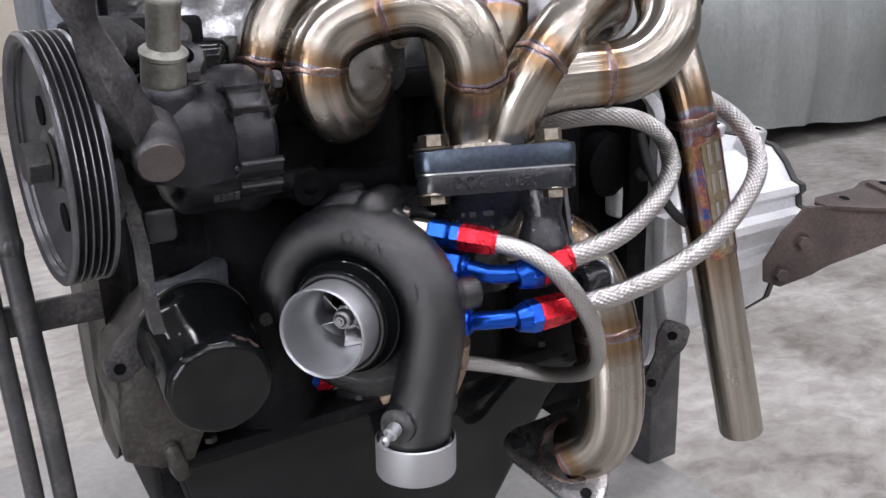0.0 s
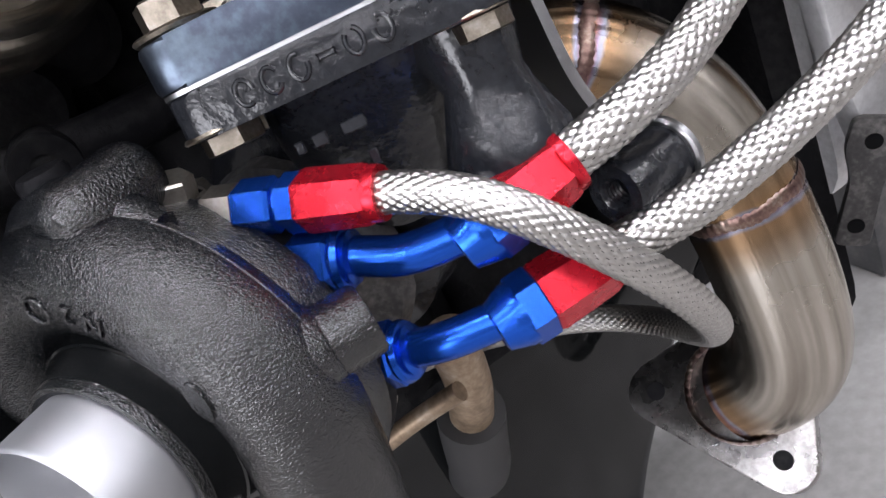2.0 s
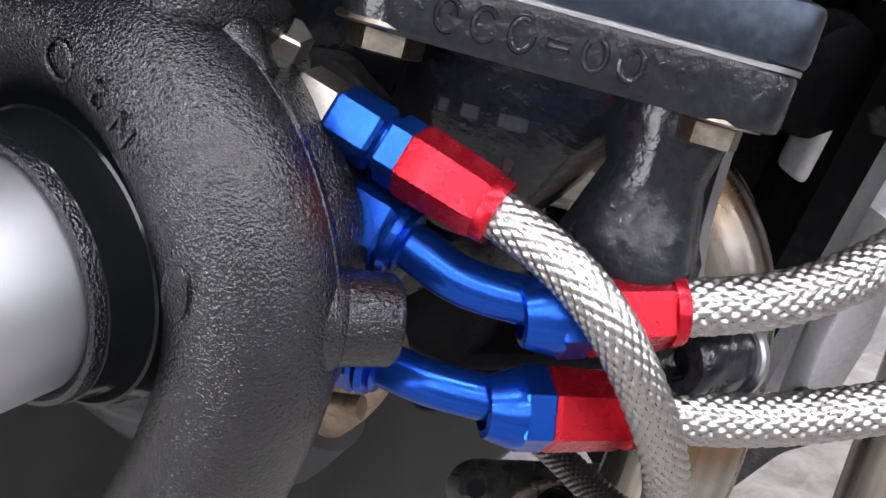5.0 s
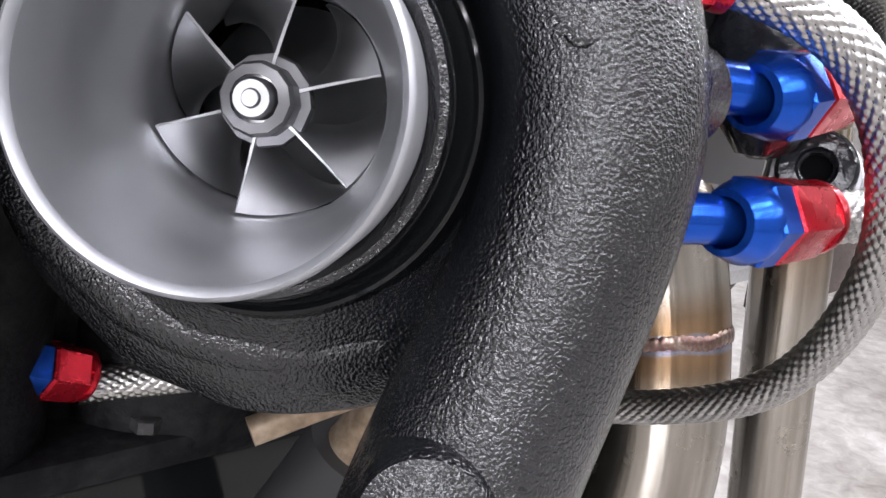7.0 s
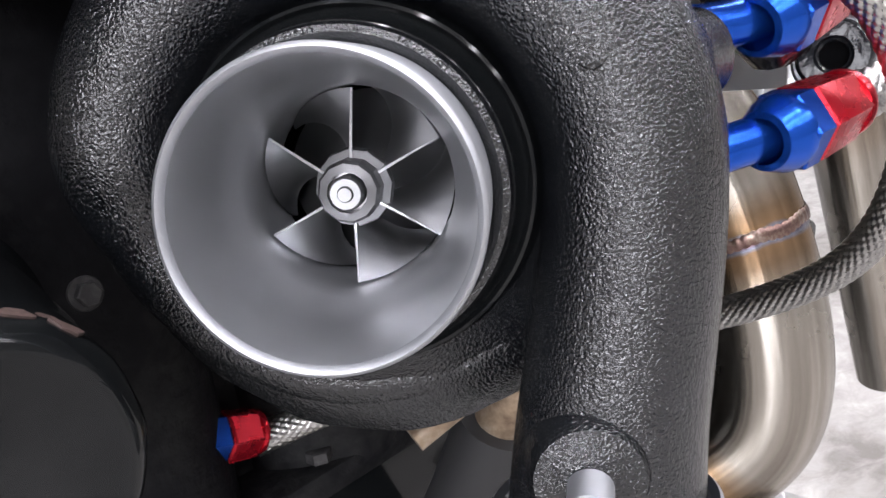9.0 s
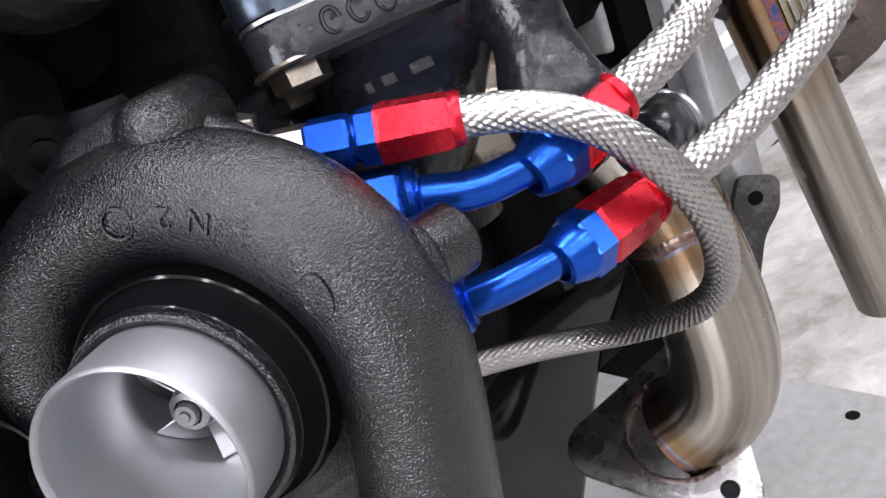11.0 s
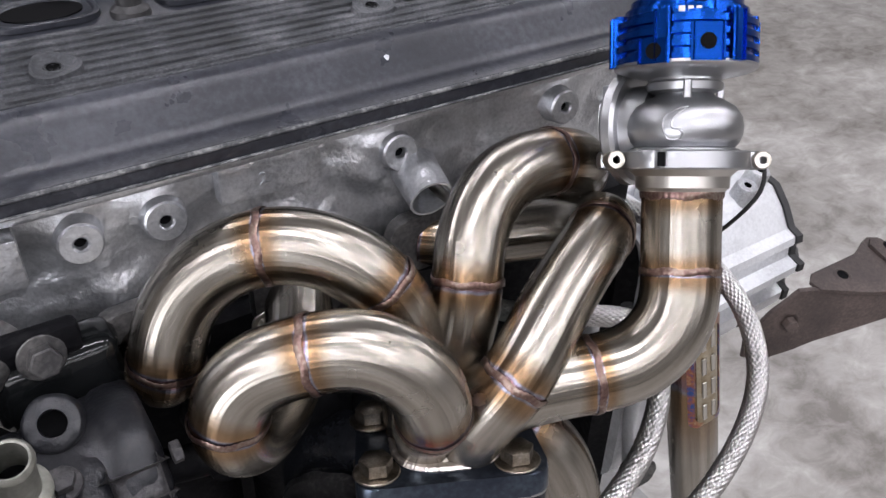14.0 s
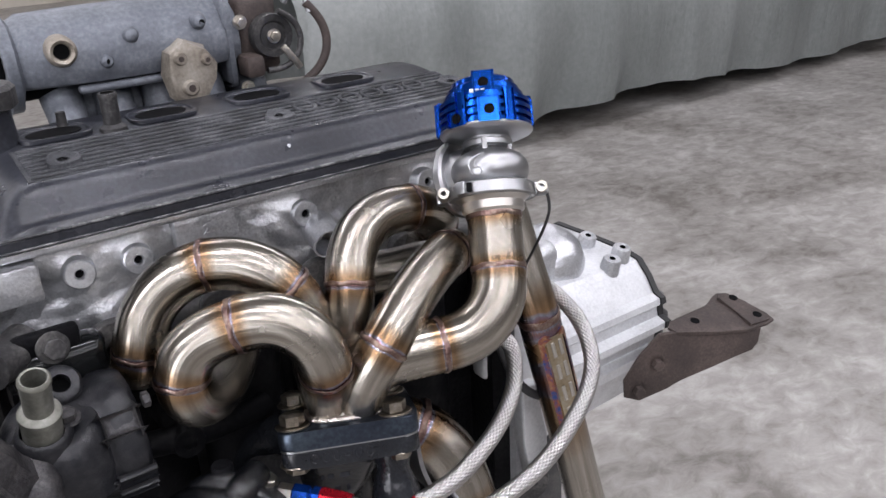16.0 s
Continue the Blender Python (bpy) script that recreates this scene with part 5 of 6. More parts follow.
    part("hose_nipple", lathe([(0.0012, -0.0165), (0.0028, -0.0165), (0.0036, -0.014), (0.0028, -0.012), (0.0028, -0.008), (0.0048, -0.0075), (0.0048, 0.0), (0.0, 0.001)], tp(0.0410, -0.0645, 0.0095), -OUT + RT * 0.12 + UP * 0.25, 24), ALU_TURNED, bo, "silver barbed boost nipple")
    part("outlet_collar", lathe([(0.0262, -0.001), (0.0270, 0.0), (0.0270, 0.0225), (0.0263, 0.024), (0.0245, 0.024), (0.0242, 0.0)], tp(0.0442, -0.0815, S), -UP, 56), ALU_TURNED, tu, "bare aluminium outlet collar")
    prof = [(0.0300, 0.0270), (0.0296, 0.0240), (0.0296, 0.0016), (0.0292, 0.0004), (0.0286, 0.0), (0.0279, 0.0006), (0.0275, 0.002)]
    throat = [(0.0275, 0.002), (0.0273, 0.008), (0.0270, 0.016), (0.0264, 0.0225), (0.0254, 0.0275), (0.0232, 0.0318), (0.0219, 0.0345), (0.0213, 0.0375), (0.0212, 0.056), (0.03, 0.065)]
    mouth = part("inlet_mouth", lathe(prof, RIM, -OUT, 88), ALU_TURNED, tu, "bare machined aluminium inlet mouth", 50)
    part("throat", lathe(throat, RIM, -OUT, 88), POLISHED, mouth, "polished aluminium bore", 50)
    compressor_wheel(tu)
    part("backplate", lathe([(0.0, 0.064), (0.062, 0.064), (0.064, 0.067), (0.064, 0.074), (0.05, 0.077), (0.0, 0.078)], CORE, -OUT, 64), BLOCK, tu)
    part("centre_housing", lumpy(lathe([(0.042, 0.076), (0.034, 0.082), (0.029, 0.092), (0.028, 0.105), (0.034, 0.115), (0.044, 0.120), (0.046, 0.126), (0.0, 0.127)], CORE, -OUT, 48), 0.0025, 60), DULL_STEEL, tu, "dark iron centre housing")
    for a in (20, 75, 130, 200, 260, 320):
        p = tp(math.cos(radians(a)) * 0.056, math.sin(radians(a)) * 0.056, 0.079)
        bolt(tu, p, -OUT, 0.009, 0.006, mat=BOLT, washer=False)
    for q in ((0.3055, 0.4905, 0.8194), (0.3182, 0.4849, 0.8119)):
        bolt(tu, vec(q), (OUT * 0.3 + UP * 0.6 + RT * 0.5), 0.009, 0.006, mat=BOLT, washer=False)
    bolt(tu, (0.276, 0.514, 0.853), (UP * 0.9 + RT * 0.3), 0.012, 0.008, mat=BOLT, label="steel banjo bolt")
    # turbine side
    T = 0.155
    pts, rads = [], []
    for a in np.linspace(radians(-10), radians(300), 30):
        rt = float(np.interp(math.degrees(a), [-10, 90, 180, 300], [0.026, 0.023, 0.019, 0.013]))
        pts.append(tp(math.cos(a) * (0.022 + rt), math.sin(a) * (0.022 + rt), T))
        rads.append(rt)
    line = np.array([tuple(p) for p in pts])
    s2 = np.r_[0, np.cumsum(np.linalg.norm(np.diff(line, axis=0), axis=1))]
    s2 /= s2[-1]
    th = part("turbine_housing", sweep(pts, lambda f: float(np.interp(f, s2, rads)), 44, 0.004, rounds=10, cap=(True, True)), PAINT_BLACK, tu, "black painted iron turbine housing", 60)
    part("exducer_wall", lathe([(0.03, 0.125), (0.038, 0.13), (0.05, 0.14), (0.05, 0.17), (0.042, 0.18), (0.036, 0.186), (0.036, 0.205), (0.03, 0.205), (0.0, 0.20)], CORE, -OUT, 48), PAINT_BLACK, th)
    return tu, th


TURBO, TURBINE = turbocharger()

# flange stack between manifold and turbine
BOLT_L, BOLT_R = vec((0.3037, 0.5148, 0.9047)), vec((0.3757, 0.4815, 0.9050))
FN = vec((0.093, 0.24, 0.966)).normalized()
FA = BOLT_R - BOLT_L
FA = (FA - FN * FA.dot(FN)).normalized()
FB = FN.cross(FA).normalized()
FMID = (BOLT_L + BOLT_R) / 2 - FN * 0.0095 + FB * 0.027


def fp(a, b, h):
    return FMID + FA * a + FB * b + FN * h


def flange_outline(w0, w1, d, r):
    """A flange wider in front than behind, with rounded corners."""
    return soft_polygon([(-w0 / 2, -d / 2), (w0 / 2, -d / 2), (w1 / 2, d / 2), (-w1 / 2, d / 2)], r)


lower = part("inlet_flange", slab(flange_outline(0.108, 0.102, 0.080, 0.013), fp(0.0025, 0, -0.0305), FA, FB, FN, 0.0145, 0.0018), PAINT_BLACK, TURBINE, "black cast inlet flange with raised marks", 30)
for k in range(6):
    q = fp(-0.026 + k * 0.0085, -0.0400, -0.0232)
    if k == 3:
        part("raised_mark", block(q, (0.005, 0.0016, 0.0014), (FA, FN, FB), 0.0005), PAINT_BLACK, lower)
        continue
    ring = [tuple(q + FA * (math.cos(a) * 0.0026) + FN * (math.sin(a) * 0.0036)) for a in np.linspace(0.6 * k, 0.6 * k + 5.2, 21)]
    part("raised_mark", sweep(ring, 0.0008, 8, 0.0006, rounds=0, cap=(True, True)), PAINT_BLACK, lower)
rows = []
for f in np.linspace(0, 1, 9):
    c = fp(0.0, 0.006, -0.0295).lerp(tp(0.040, 0.012, 0.150), f)
    w, d2 = 0.070 - 0.014 * f, 0.060 - 0.004 * f
    au, bu = FA.lerp(RT, f).normalized(), FB.lerp(-OUT, f).normalized()
    rows.append([tuple(c + au * math.copysign(abs(math.cos(a)) ** 0.6, math.cos(a)) * w / 2 + bu * math.copysign(abs(math.sin(a)) ** 0.6, math.sin(a)) * d2 / 2) for a in np.linspace(0, 2 * math.pi, 40, endpoint=False)])
part("inlet_neck", lumpy(loft(rows), 0.003, 45), PAINT_BLACK, TURBINE, "", 60)
part("neck_bulge", lumpy(lumpy(lathe([(0.0, -0.034), (0.008, -0.032), (0.014, -0.026), (0.018, -0.014), (0.0185, -0.004), (0.0165, 0.006), (0.013, 0.016), (0.0145, 0.026), (0.016, 0.034), (0.0, 0.036)], fp(0.034, -0.016, -0.064), FN, 40), 0.004, 60), 0.002, 170), PAINT_BLACK, TURBINE, "", 60)
bars(TURBINE, "raised_mark", fp(-0.024, -0.0275, -0.044), FA, FN, -FB, [0.003, 0.005, 0.008], 0.004, 0.0016, PAINT_BLACK, 0.9)
bars(TURBINE, "raised_mark", fp(-0.020, -0.027, -0.055), FA, FN, -FB, [0.003, 0.0, 0.005, 0.003], 0.005, 0.0016, PAINT_BLACK, 0.9)

# threaded boss beside the turbine's outlet
BO, BD = vec((0.3870, 0.4620, 0.7983)), vec((0.0247, 0.0082, -0.0039)).normalized()
boss = part("threaded_boss", lumpy(lathe([(0.0050, 0.010), (0.0050, 0.001), (0.0058, 0.0), (0.0100, 0.0), (0.0112, 0.0014), (0.0115, 0.010), (0.0120, 0.026)], BO, BD, 40), 0.0003, 150), PAINT_BLACK, TURBINE, "black boss with a threaded hole", 40)
part("bore", lathe([(0.0, 0.009), (0.0050, 0.009)], BO, BD, 20), HOLE_SHADE, boss)
for k in range(5):
    part("thread", lathe([(0.0051, k * 0.0016 + 0.001), (0.0044, k * 0.0016 + 0.0016), (0.0051, k * 0.0016 + 0.0022)], BO, BD, 24), PAINT_BLACK, boss)
part("boss_disc", lathe([(0.0, 0.0255), (0.0132, 0.0255), (0.0141, 0.0262), (0.0141, 0.0285), (0.0132, 0.0292), (0.0, 0.0292)], BO, BD, 44), GATE_ALU, TURBINE, "silver disc behind the boss", 30)

# ---- the manifold ----
MAN = thing("exhaust_manifold", fp(0, 0, 0), "brushed stainless tubular exhaust manifold with heat-tinted welds", "exhaust manifold")
upper = part("flange", slab(flange_outline(0.110, 0.102, 0.082, 0.013), fp(0.0025, 0, -0.0152), FA, FB, FN, 0.0150, 0.0022), BLUED, MAN, "thick heat-blued steel flange", 30)
part("gasket", slab(flange_outline(0.1085, 0.1025, 0.0805, 0.013), fp(0.0025, 0, -0.0164), FA, FB, FN, 0.0013), GATE_ALU, MAN, "thin bright gasket edge", 30)
for p, nm in ((BOLT_L, "a"), (BOLT_R, "b"), (BOLT_L + FB * 0.054, "c"), (BOLT_R + FB * 0.054, "d")):
    b = bolt(upper, p - FN * 0.0078, FN, 0.0165, 0.0088, mat=WORN_BOLT, label="hex bolt head with shiny worn edges")
    bolt(upper, p - FN * 0.0400, -FN, 0.0165, 0.006, name="nut", mat=WORN_BOLT, label="hex nut under the flange")

RA = 0.0205
A = [tuple(fp(-0.0085, -0.0065, -0.004)), tuple(fp(-0.0100, -0.0150, 0.022)), (0.328, 0.494, 0.945), (0.322, 0.494, 0.972), (0.308, 0.504, 0.988), (0.293, 0.515, 0.992), (0.275, 0.525, 0.988), (0.256, 0.535, 0.982), (0.240, 0.540, 0.970), (0.233, 0.538, 0.953), (0.237, 0.540, 0.934), (0.253, 0.551, 0.921), (0.277, 0.573, 0.922), (0.301, 0.602, 0.936), (0.313, 0.634, 0.947)]
B = [(0.342, 0.537, 0.884), (0.342, 0.539, 0.93), (0.339, 0.543, 0.967), (0.329, 0.549, 0.993), (0.314, 0.561, 1.009), (0.298, 0.573, 1.015), (0.279, 0.585, 1.015), (0.257, 0.595, 1.006), (0.238, 0.599, 0.991), (0.226, 0.596, 0.974), (0.220, 0.592, 0.955), (0.219, 0.600, 0.938), (0.220, 0.617, 0.939), (0.222, 0.636, 0.946)]
C = [tuple(fp(0.0105, -0.0085, -0.004)), tuple(fp(0.0205, -0.0260, 0.030)), (0.375, 0.488, 0.950), (0.394, 0.496, 0.964), (0.416, 0.508, 0.974), (0.444, 0.521, 0.984), (0.470, 0.535, 0.986), (0.487, 0.553, 0.977), (0.485, 0.577, 0.962), (0.457, 0.601, 0.951), (0.426, 0.620, 0.947), (0.405, 0.636, 0.947)]
D = [(0.361, 0.535, 0.884), (0.366, 0.535, 0.93), (0.373, 0.535, 0.965), (0.377, 0.539, 0.984), (0.385, 0.550, 1.001), (0.403, 0.563, 1.015), (0.429, 0.572, 1.022), (0.458, 0.575, 1.019), (0.485, 0.582, 1.007), (0.501, 0.596, 0.988), (0.503, 0.614, 0.964), (0.497, 0.636, 0.950)]
E2, GATE_AXIS = vec((0.4844, 0.4844, 0.9850)), vec((0.261, 0.445, 0.857)).normalized()
EP = [(0.358, 0.502, 0.925), (0.383, 0.494, 0.936), (0.422, 0.481, 0.938), (0.444, 0.473, 0.941), (0.462, 0.469, 0.953), (0.477, 0.473, 0.969), tuple(E2), tuple(E2 + GATE_AXIS * 0.02), tuple(E2 + GATE_AXIS * 0.044)]


def line_at(points, place):
    """The faired line's place nearest to a given one, and its direction there."""
    line = faired(points, 0.002)
    k = int(np.argmin(np.linalg.norm(line - np.array(place), axis=1)))
    d = line[min(k + 2, len(line) - 1)] - line[max(k - 2, 0)]
    return line[k], d


for pts, r, welds in ((A, RA, (A[2], A[6], A[9])), (B, RA, (B[6], B[10], B[3])), (C, RA * 0.98, (C[2], C[6])), (D, RA * 0.98, (D[3], D[7], D[9])), (EP, 0.0222, (EP[2], EP[6]))):
    first, last = pts[0], pts[-1]
    run = part("runner" if pts is not EP else "gate_tube", sweep(pts, (lambda f, r=r: r * (0.84 + 0.16 * min(1.0, f * 9))) if pts is not EP else r, 48, 0.0025, welds=(*welds, first, last), reach=0.016), STAINLESS, MAN, "brushed stainless bent tube", 0)
    for w in welds:
        p, d = line_at(pts, w)
        part("weld", bead(p, d, r + 0.0003), WELD, run, "rippled heat-coloured weld")
seam = [fp(0.0300 * math.copysign(abs(math.cos(a)) ** 0.75, math.cos(a)) + 0.0028, 0.0285 * math.copysign(abs(math.sin(a)) ** 0.7, math.sin(a)) + 0.0, 0.0012) for a in np.linspace(0, 2 * math.pi, 160, endpoint=False)]
tn = [(seam[(k + 1) % 160] - seam[k - 1]).normalized() for k in range(160)]
P = []
for k in range(161):
    q, t = seam[k % 160], tn[k % 160]
    o = t.cross(FN).normalized()
    g = 1 + 0.25 * abs(math.sin(k * 1.3))
    P.append([tuple(q + (o * math.cos(b) * 1.5 + FN * math.sin(b)) * 0.0022 * g) for b in np.linspace(0, 2 * math.pi, 8, endpoint=False)])
part("base_weld", mesh_grid(np.array(P)), SILVER_WELD, MAN, "thick silver ripple weld round the collector")
rows = []
for h, w, d2 in ((-0.001, 0.0290, 0.0275), (0.010, 0.0265, 0.0255), (0.024, 0.022, 0.022), (0.05, 0.012, 0.012)):
    rows.append([tuple(fp(w * math.copysign(abs(math.cos(a)) ** 0.8, math.cos(a)) + 0.002, d2 * math.copysign(abs(math.sin(a)) ** 0.8, math.sin(a)), h)) for a in np.linspace(0, 2 * math.pi, 48, endpoint=False)])
part("collector", loft(rows), PLAIN_STEEL, MAN, "merge collector base", 60)

# ---- the wastegate ----


KQ, KR = 0.9, 0.93


def gp(q, u=0.0, v=0.0):
    return E2 + GATE_AXIS * (q * KQ) + GU * (u * KR) + GV * (v * KR)


GU = vec((0.83, -0.56, 0.0))
GU = (GU - GATE_AXIS * GU.dot(GATE_AXIS)).normalized()
GV = GATE_AXIS.cross(GU).normalized()


def wastegate():
    wg = thing("wastegate", gp(0.05), "external wastegate with silver body and blue finned cap", "wastegate")
    part("lower_flange", lathe([(r * KR, q * KQ) for r, q in [(0.0240, 0.0480), (0.0250, 0.0500), (0.0275, 0.0520), (0.0278, 0.0590), (0.0305, 0.0615), (0.0340, 0.0640), (0.0, 0.0650)]], E2, GATE_AXIS, 56), PLAIN_STEEL, wg, "stainless weld flange")
    part("weld", bead(gp(0.0485), GATE_AXIS, 0.0226, 0.0013), WELD, wg)
    cl = part("clamp", lathe([(r * KR, q * KQ) for r, q in [(0.033, 0.0630), (0.0378, 0.0632), (0.0388, 0.0642), (0.0388, 0.0735), (0.0378, 0.0745), (0.033, 0.0748), (0.033, 0.0630)]], E2, GATE_AXIS, 72), GATE_ALU, wg, "silver two-piece clamp")
    for sgn in (-1, 1):
        part("clamp_ear", block(gp(0.069, sgn * 0.0405, -0.004 if sgn > 0 else 0.012), (0.016, 0.014, 0.0105), (GU, GV, GATE_AXIS), 0.003), GATE_ALU, cl)
        nb = part("clamp_bolt", lathe([(0.0022, -0.001), (0.0045, -0.001), (0.005, 0.0), (0.005, 0.016), (0.0, 0.016)], gp(0.069, sgn * 0.0425, -0.015), GV, 20), BOLT, cl)
    # black block painted in as the shade of the clamp's split
    part("clamp_gap_shade", block(gp(0.069, -0.021, -0.0322), (0.004, 0.006, 0.0075), (GU, GV, GATE_AXIS)), HOLE_SHADE, cl)
    part("clamp_link", block(gp(0.069, -0.026, -0.0300), (0.010, 0.010, 0.0105), (vec(GU * 0.8 - GV * 0.6), vec(GU * 0.6 + GV * 0.8), GATE_AXIS), 0.002), GATE_ALU, cl)
    body = part("body", lathe([(r * KR, q * KQ) for r, q in [(0.032, 0.0746), (0.032, 0.0758), (0.0295, 0.0768), (0.0322, 0.0795), (0.0342, 0.0845), (0.0347, 0.0895), (0.0335, 0.0955), (0.0295, 0.1015), (0.0225, 0.106), (0.0175, 0.108), (0.0165, 0.110)]], E2, GATE_AXIS, 64), GATE_ALU, wg, "satin silver round body", 60)
    part("neck", lathe([(r * KR, q * KQ) for r, q in [(0.0165, 0.107), (0.0165, 0.1095), (0.022, 0.111), (0.0225, 0.1155), (0.021, 0.117), (0.021, 0.121), (0.0, 0.121)]], E2, GATE_AXIS, 56), GATE_ALU, wg)
    for a in (-100, -20, 60, 140):
        c, s2 = math.cos(radians(a)), math.sin(radians(a))
        part("rib", block(gp(0.1085, c * 0.0205, s2 * 0.0205), (0.004, 0.003, 0.012), (GU * c + GV * s2, GV * c - GU * s2, GATE_AXIS), 0.0008, 1), GATE_ALU, body)
    part("outlet", sweep([gp(0.090, -0.012, 0.012), gp(0.090, -0.026, 0.022), gp(0.088, -0.036, 0.028)], 0.024, 40, 0.003, cap=(True, True)), GATE_ALU, wg, "side outlet")
    of = part("outlet_flange", lathe([(0.022, 0.0), (0.031, 0.0), (0.033, 0.002), (0.033, 0.007), (0.031, 0.009), (0.0, 0.009)], gp(0.090, -0.022, 0.022), (-GU * 0.78 + GV * 0.62), 56), GATE_ALU, wg)
    bolt(wg, gp(0.107, -0.041, 0.012), GATE_AXIS, 0.009, 0.008, mat=ALU_TURNED)
    zig = [(-0.40, 0.100), (-0.62, 0.098), (-0.80, 0.093), (-0.80, 0.086), (-0.72, 0.0805), (-0.50, 0.0815), (-0.52, 0.0865), (-0.64, 0.0865), (-0.66, 0.092), (-0.45, 0.0985)]
    line = []
    for a, q in zig:
        r = float(np.interp(q, [0.0795, 0.0845, 0.0895, 0.0955, 0.1015], [0.0322, 0.0342, 0.0347, 0.0335, 0.0295]))
        line.append(tuple(gp(q, math.cos(a - 1.35) * r, math.sin(a - 1.35) * r)))
    part("raised_line", sweep(line, 0.0007, 8, 0.001, rounds=2, cap=(True, True)), GATE_ALU, body, "raised angular cast line")
    part("diaphragm_plate", lathe([(r * KR, q * KQ) for r, q in [(0.021, 0.1185), (0.036, 0.1215), (0.0408, 0.1235), (0.0416, 0.1245), (0.0416, 0.1262), (0.0, 0.1265)]], E2, GATE_AXIS, 72), GATE_ALU, wg, "silver lower plate")
    prof = [(0.0425, 0.1262)]
    q = 0.1262
    for k, r in enumerate((0.0435, 0.0438, 0.0436, 0.0430)):
        prof += [(r, q), (r, q + 0.0036), (r - 0.0035, q + 0.0042), (r - 0.0035, q + 0.0066)]
        q += 0.0072
    prof += [(0.038, q), (0.0375, q + 0.004), (0.0345, q + 0.0045), (0.034, q + 0.0095), (0.031, q + 0.0115), (0.030, q + 0.016), (0.027, q + 0.018), (0.0, q + 0.018)]
    capb = part("cap", lathe([(r * KR * 0.95, q * KQ) for r, q in prof], E2, GATE_AXIS, 80), CAP_BLUE, wg, "blue anodised finned cap", 25)
    for a in (-122, -62, -2, 58, 118, 178):
        c, s2 = math.cos(radians(a)), math.sin(radians(a))
        ru, rv = GU * c + GV * s2, GV * c - GU * s2
        part("cap_pad", block(gp(0.1400, c * 0.0394, s2 * 0.0394), (0.0065, 0.0062, 0.0235), (ru, rv, GATE_AXIS), 0.0014), CAP_BLUE, capb)
        part("pad_screw", lathe([(0.0, 0.0008), (0.0014, 0.0008), (0.0018, 0.0024), (0.0034, 0.0024), (0.0038, 0.0)], gp(0.1535, c * 0.0385, s2 * 0.0385), GATE_AXIS, 16), CAP_BLUE, capb)
    for a, hq in ((-88, 0.1355), (-92, 0.1625), (-128, 0.1310)):
        c, s2 = math.cos(radians(a)), math.sin(radians(a))
        ru = GU * c + GV * s2
        rr = 0.0407 if hq < 0.15 else 0.0328
        pb = part("port_pad", block(gp(hq, c * (rr - 0.003), s2 * (rr - 0.003)), (0.010, 0.0150, 0.0165 if hq > 0.132 else 0.010), (ru, GV * c - GU * s2, GATE_AXIS), 0.0015), CAP_BLUE, capb)
        part("port", lathe([(0.0, -0.0005), (0.0042, -0.0005), (0.0042, 0.0006), (0.0, 0.0006)], gp(hq, c * (rr + 0.0021), s2 * (rr + 0.0021)), ru, 24), HOLE_SHADE, pb)
    c, s2 = math.cos(radians(-96)), math.sin(radians(-96))
    bars(capb, "mark_bar", gp(0.1545, c * 0.0356 - 0.010, s2 * 0.0364), GU, GATE_AXIS, GU * c + GV * s2, [0.0035, 0.003, 0.003], 0.0032, 0.0008, GATE_ALU, 0.4)
    return wg


wastegate()
solo("sensor_wire", sweep([tuple(gp(0.069, 0.047, -0.004)), tuple(gp(0.058, 0.052, -0.002)), tuple(gp(0.050, 0.052, 0.006)), (0.540, 0.505, 0.980), (0.548, 0.530, 0.950), (0.552, 0.560, 0.910)], 0.0013, 10, 0.003, cap=(True, True)), RUBBER, "thin black wire hanging from the wastegate clamp", "wire")

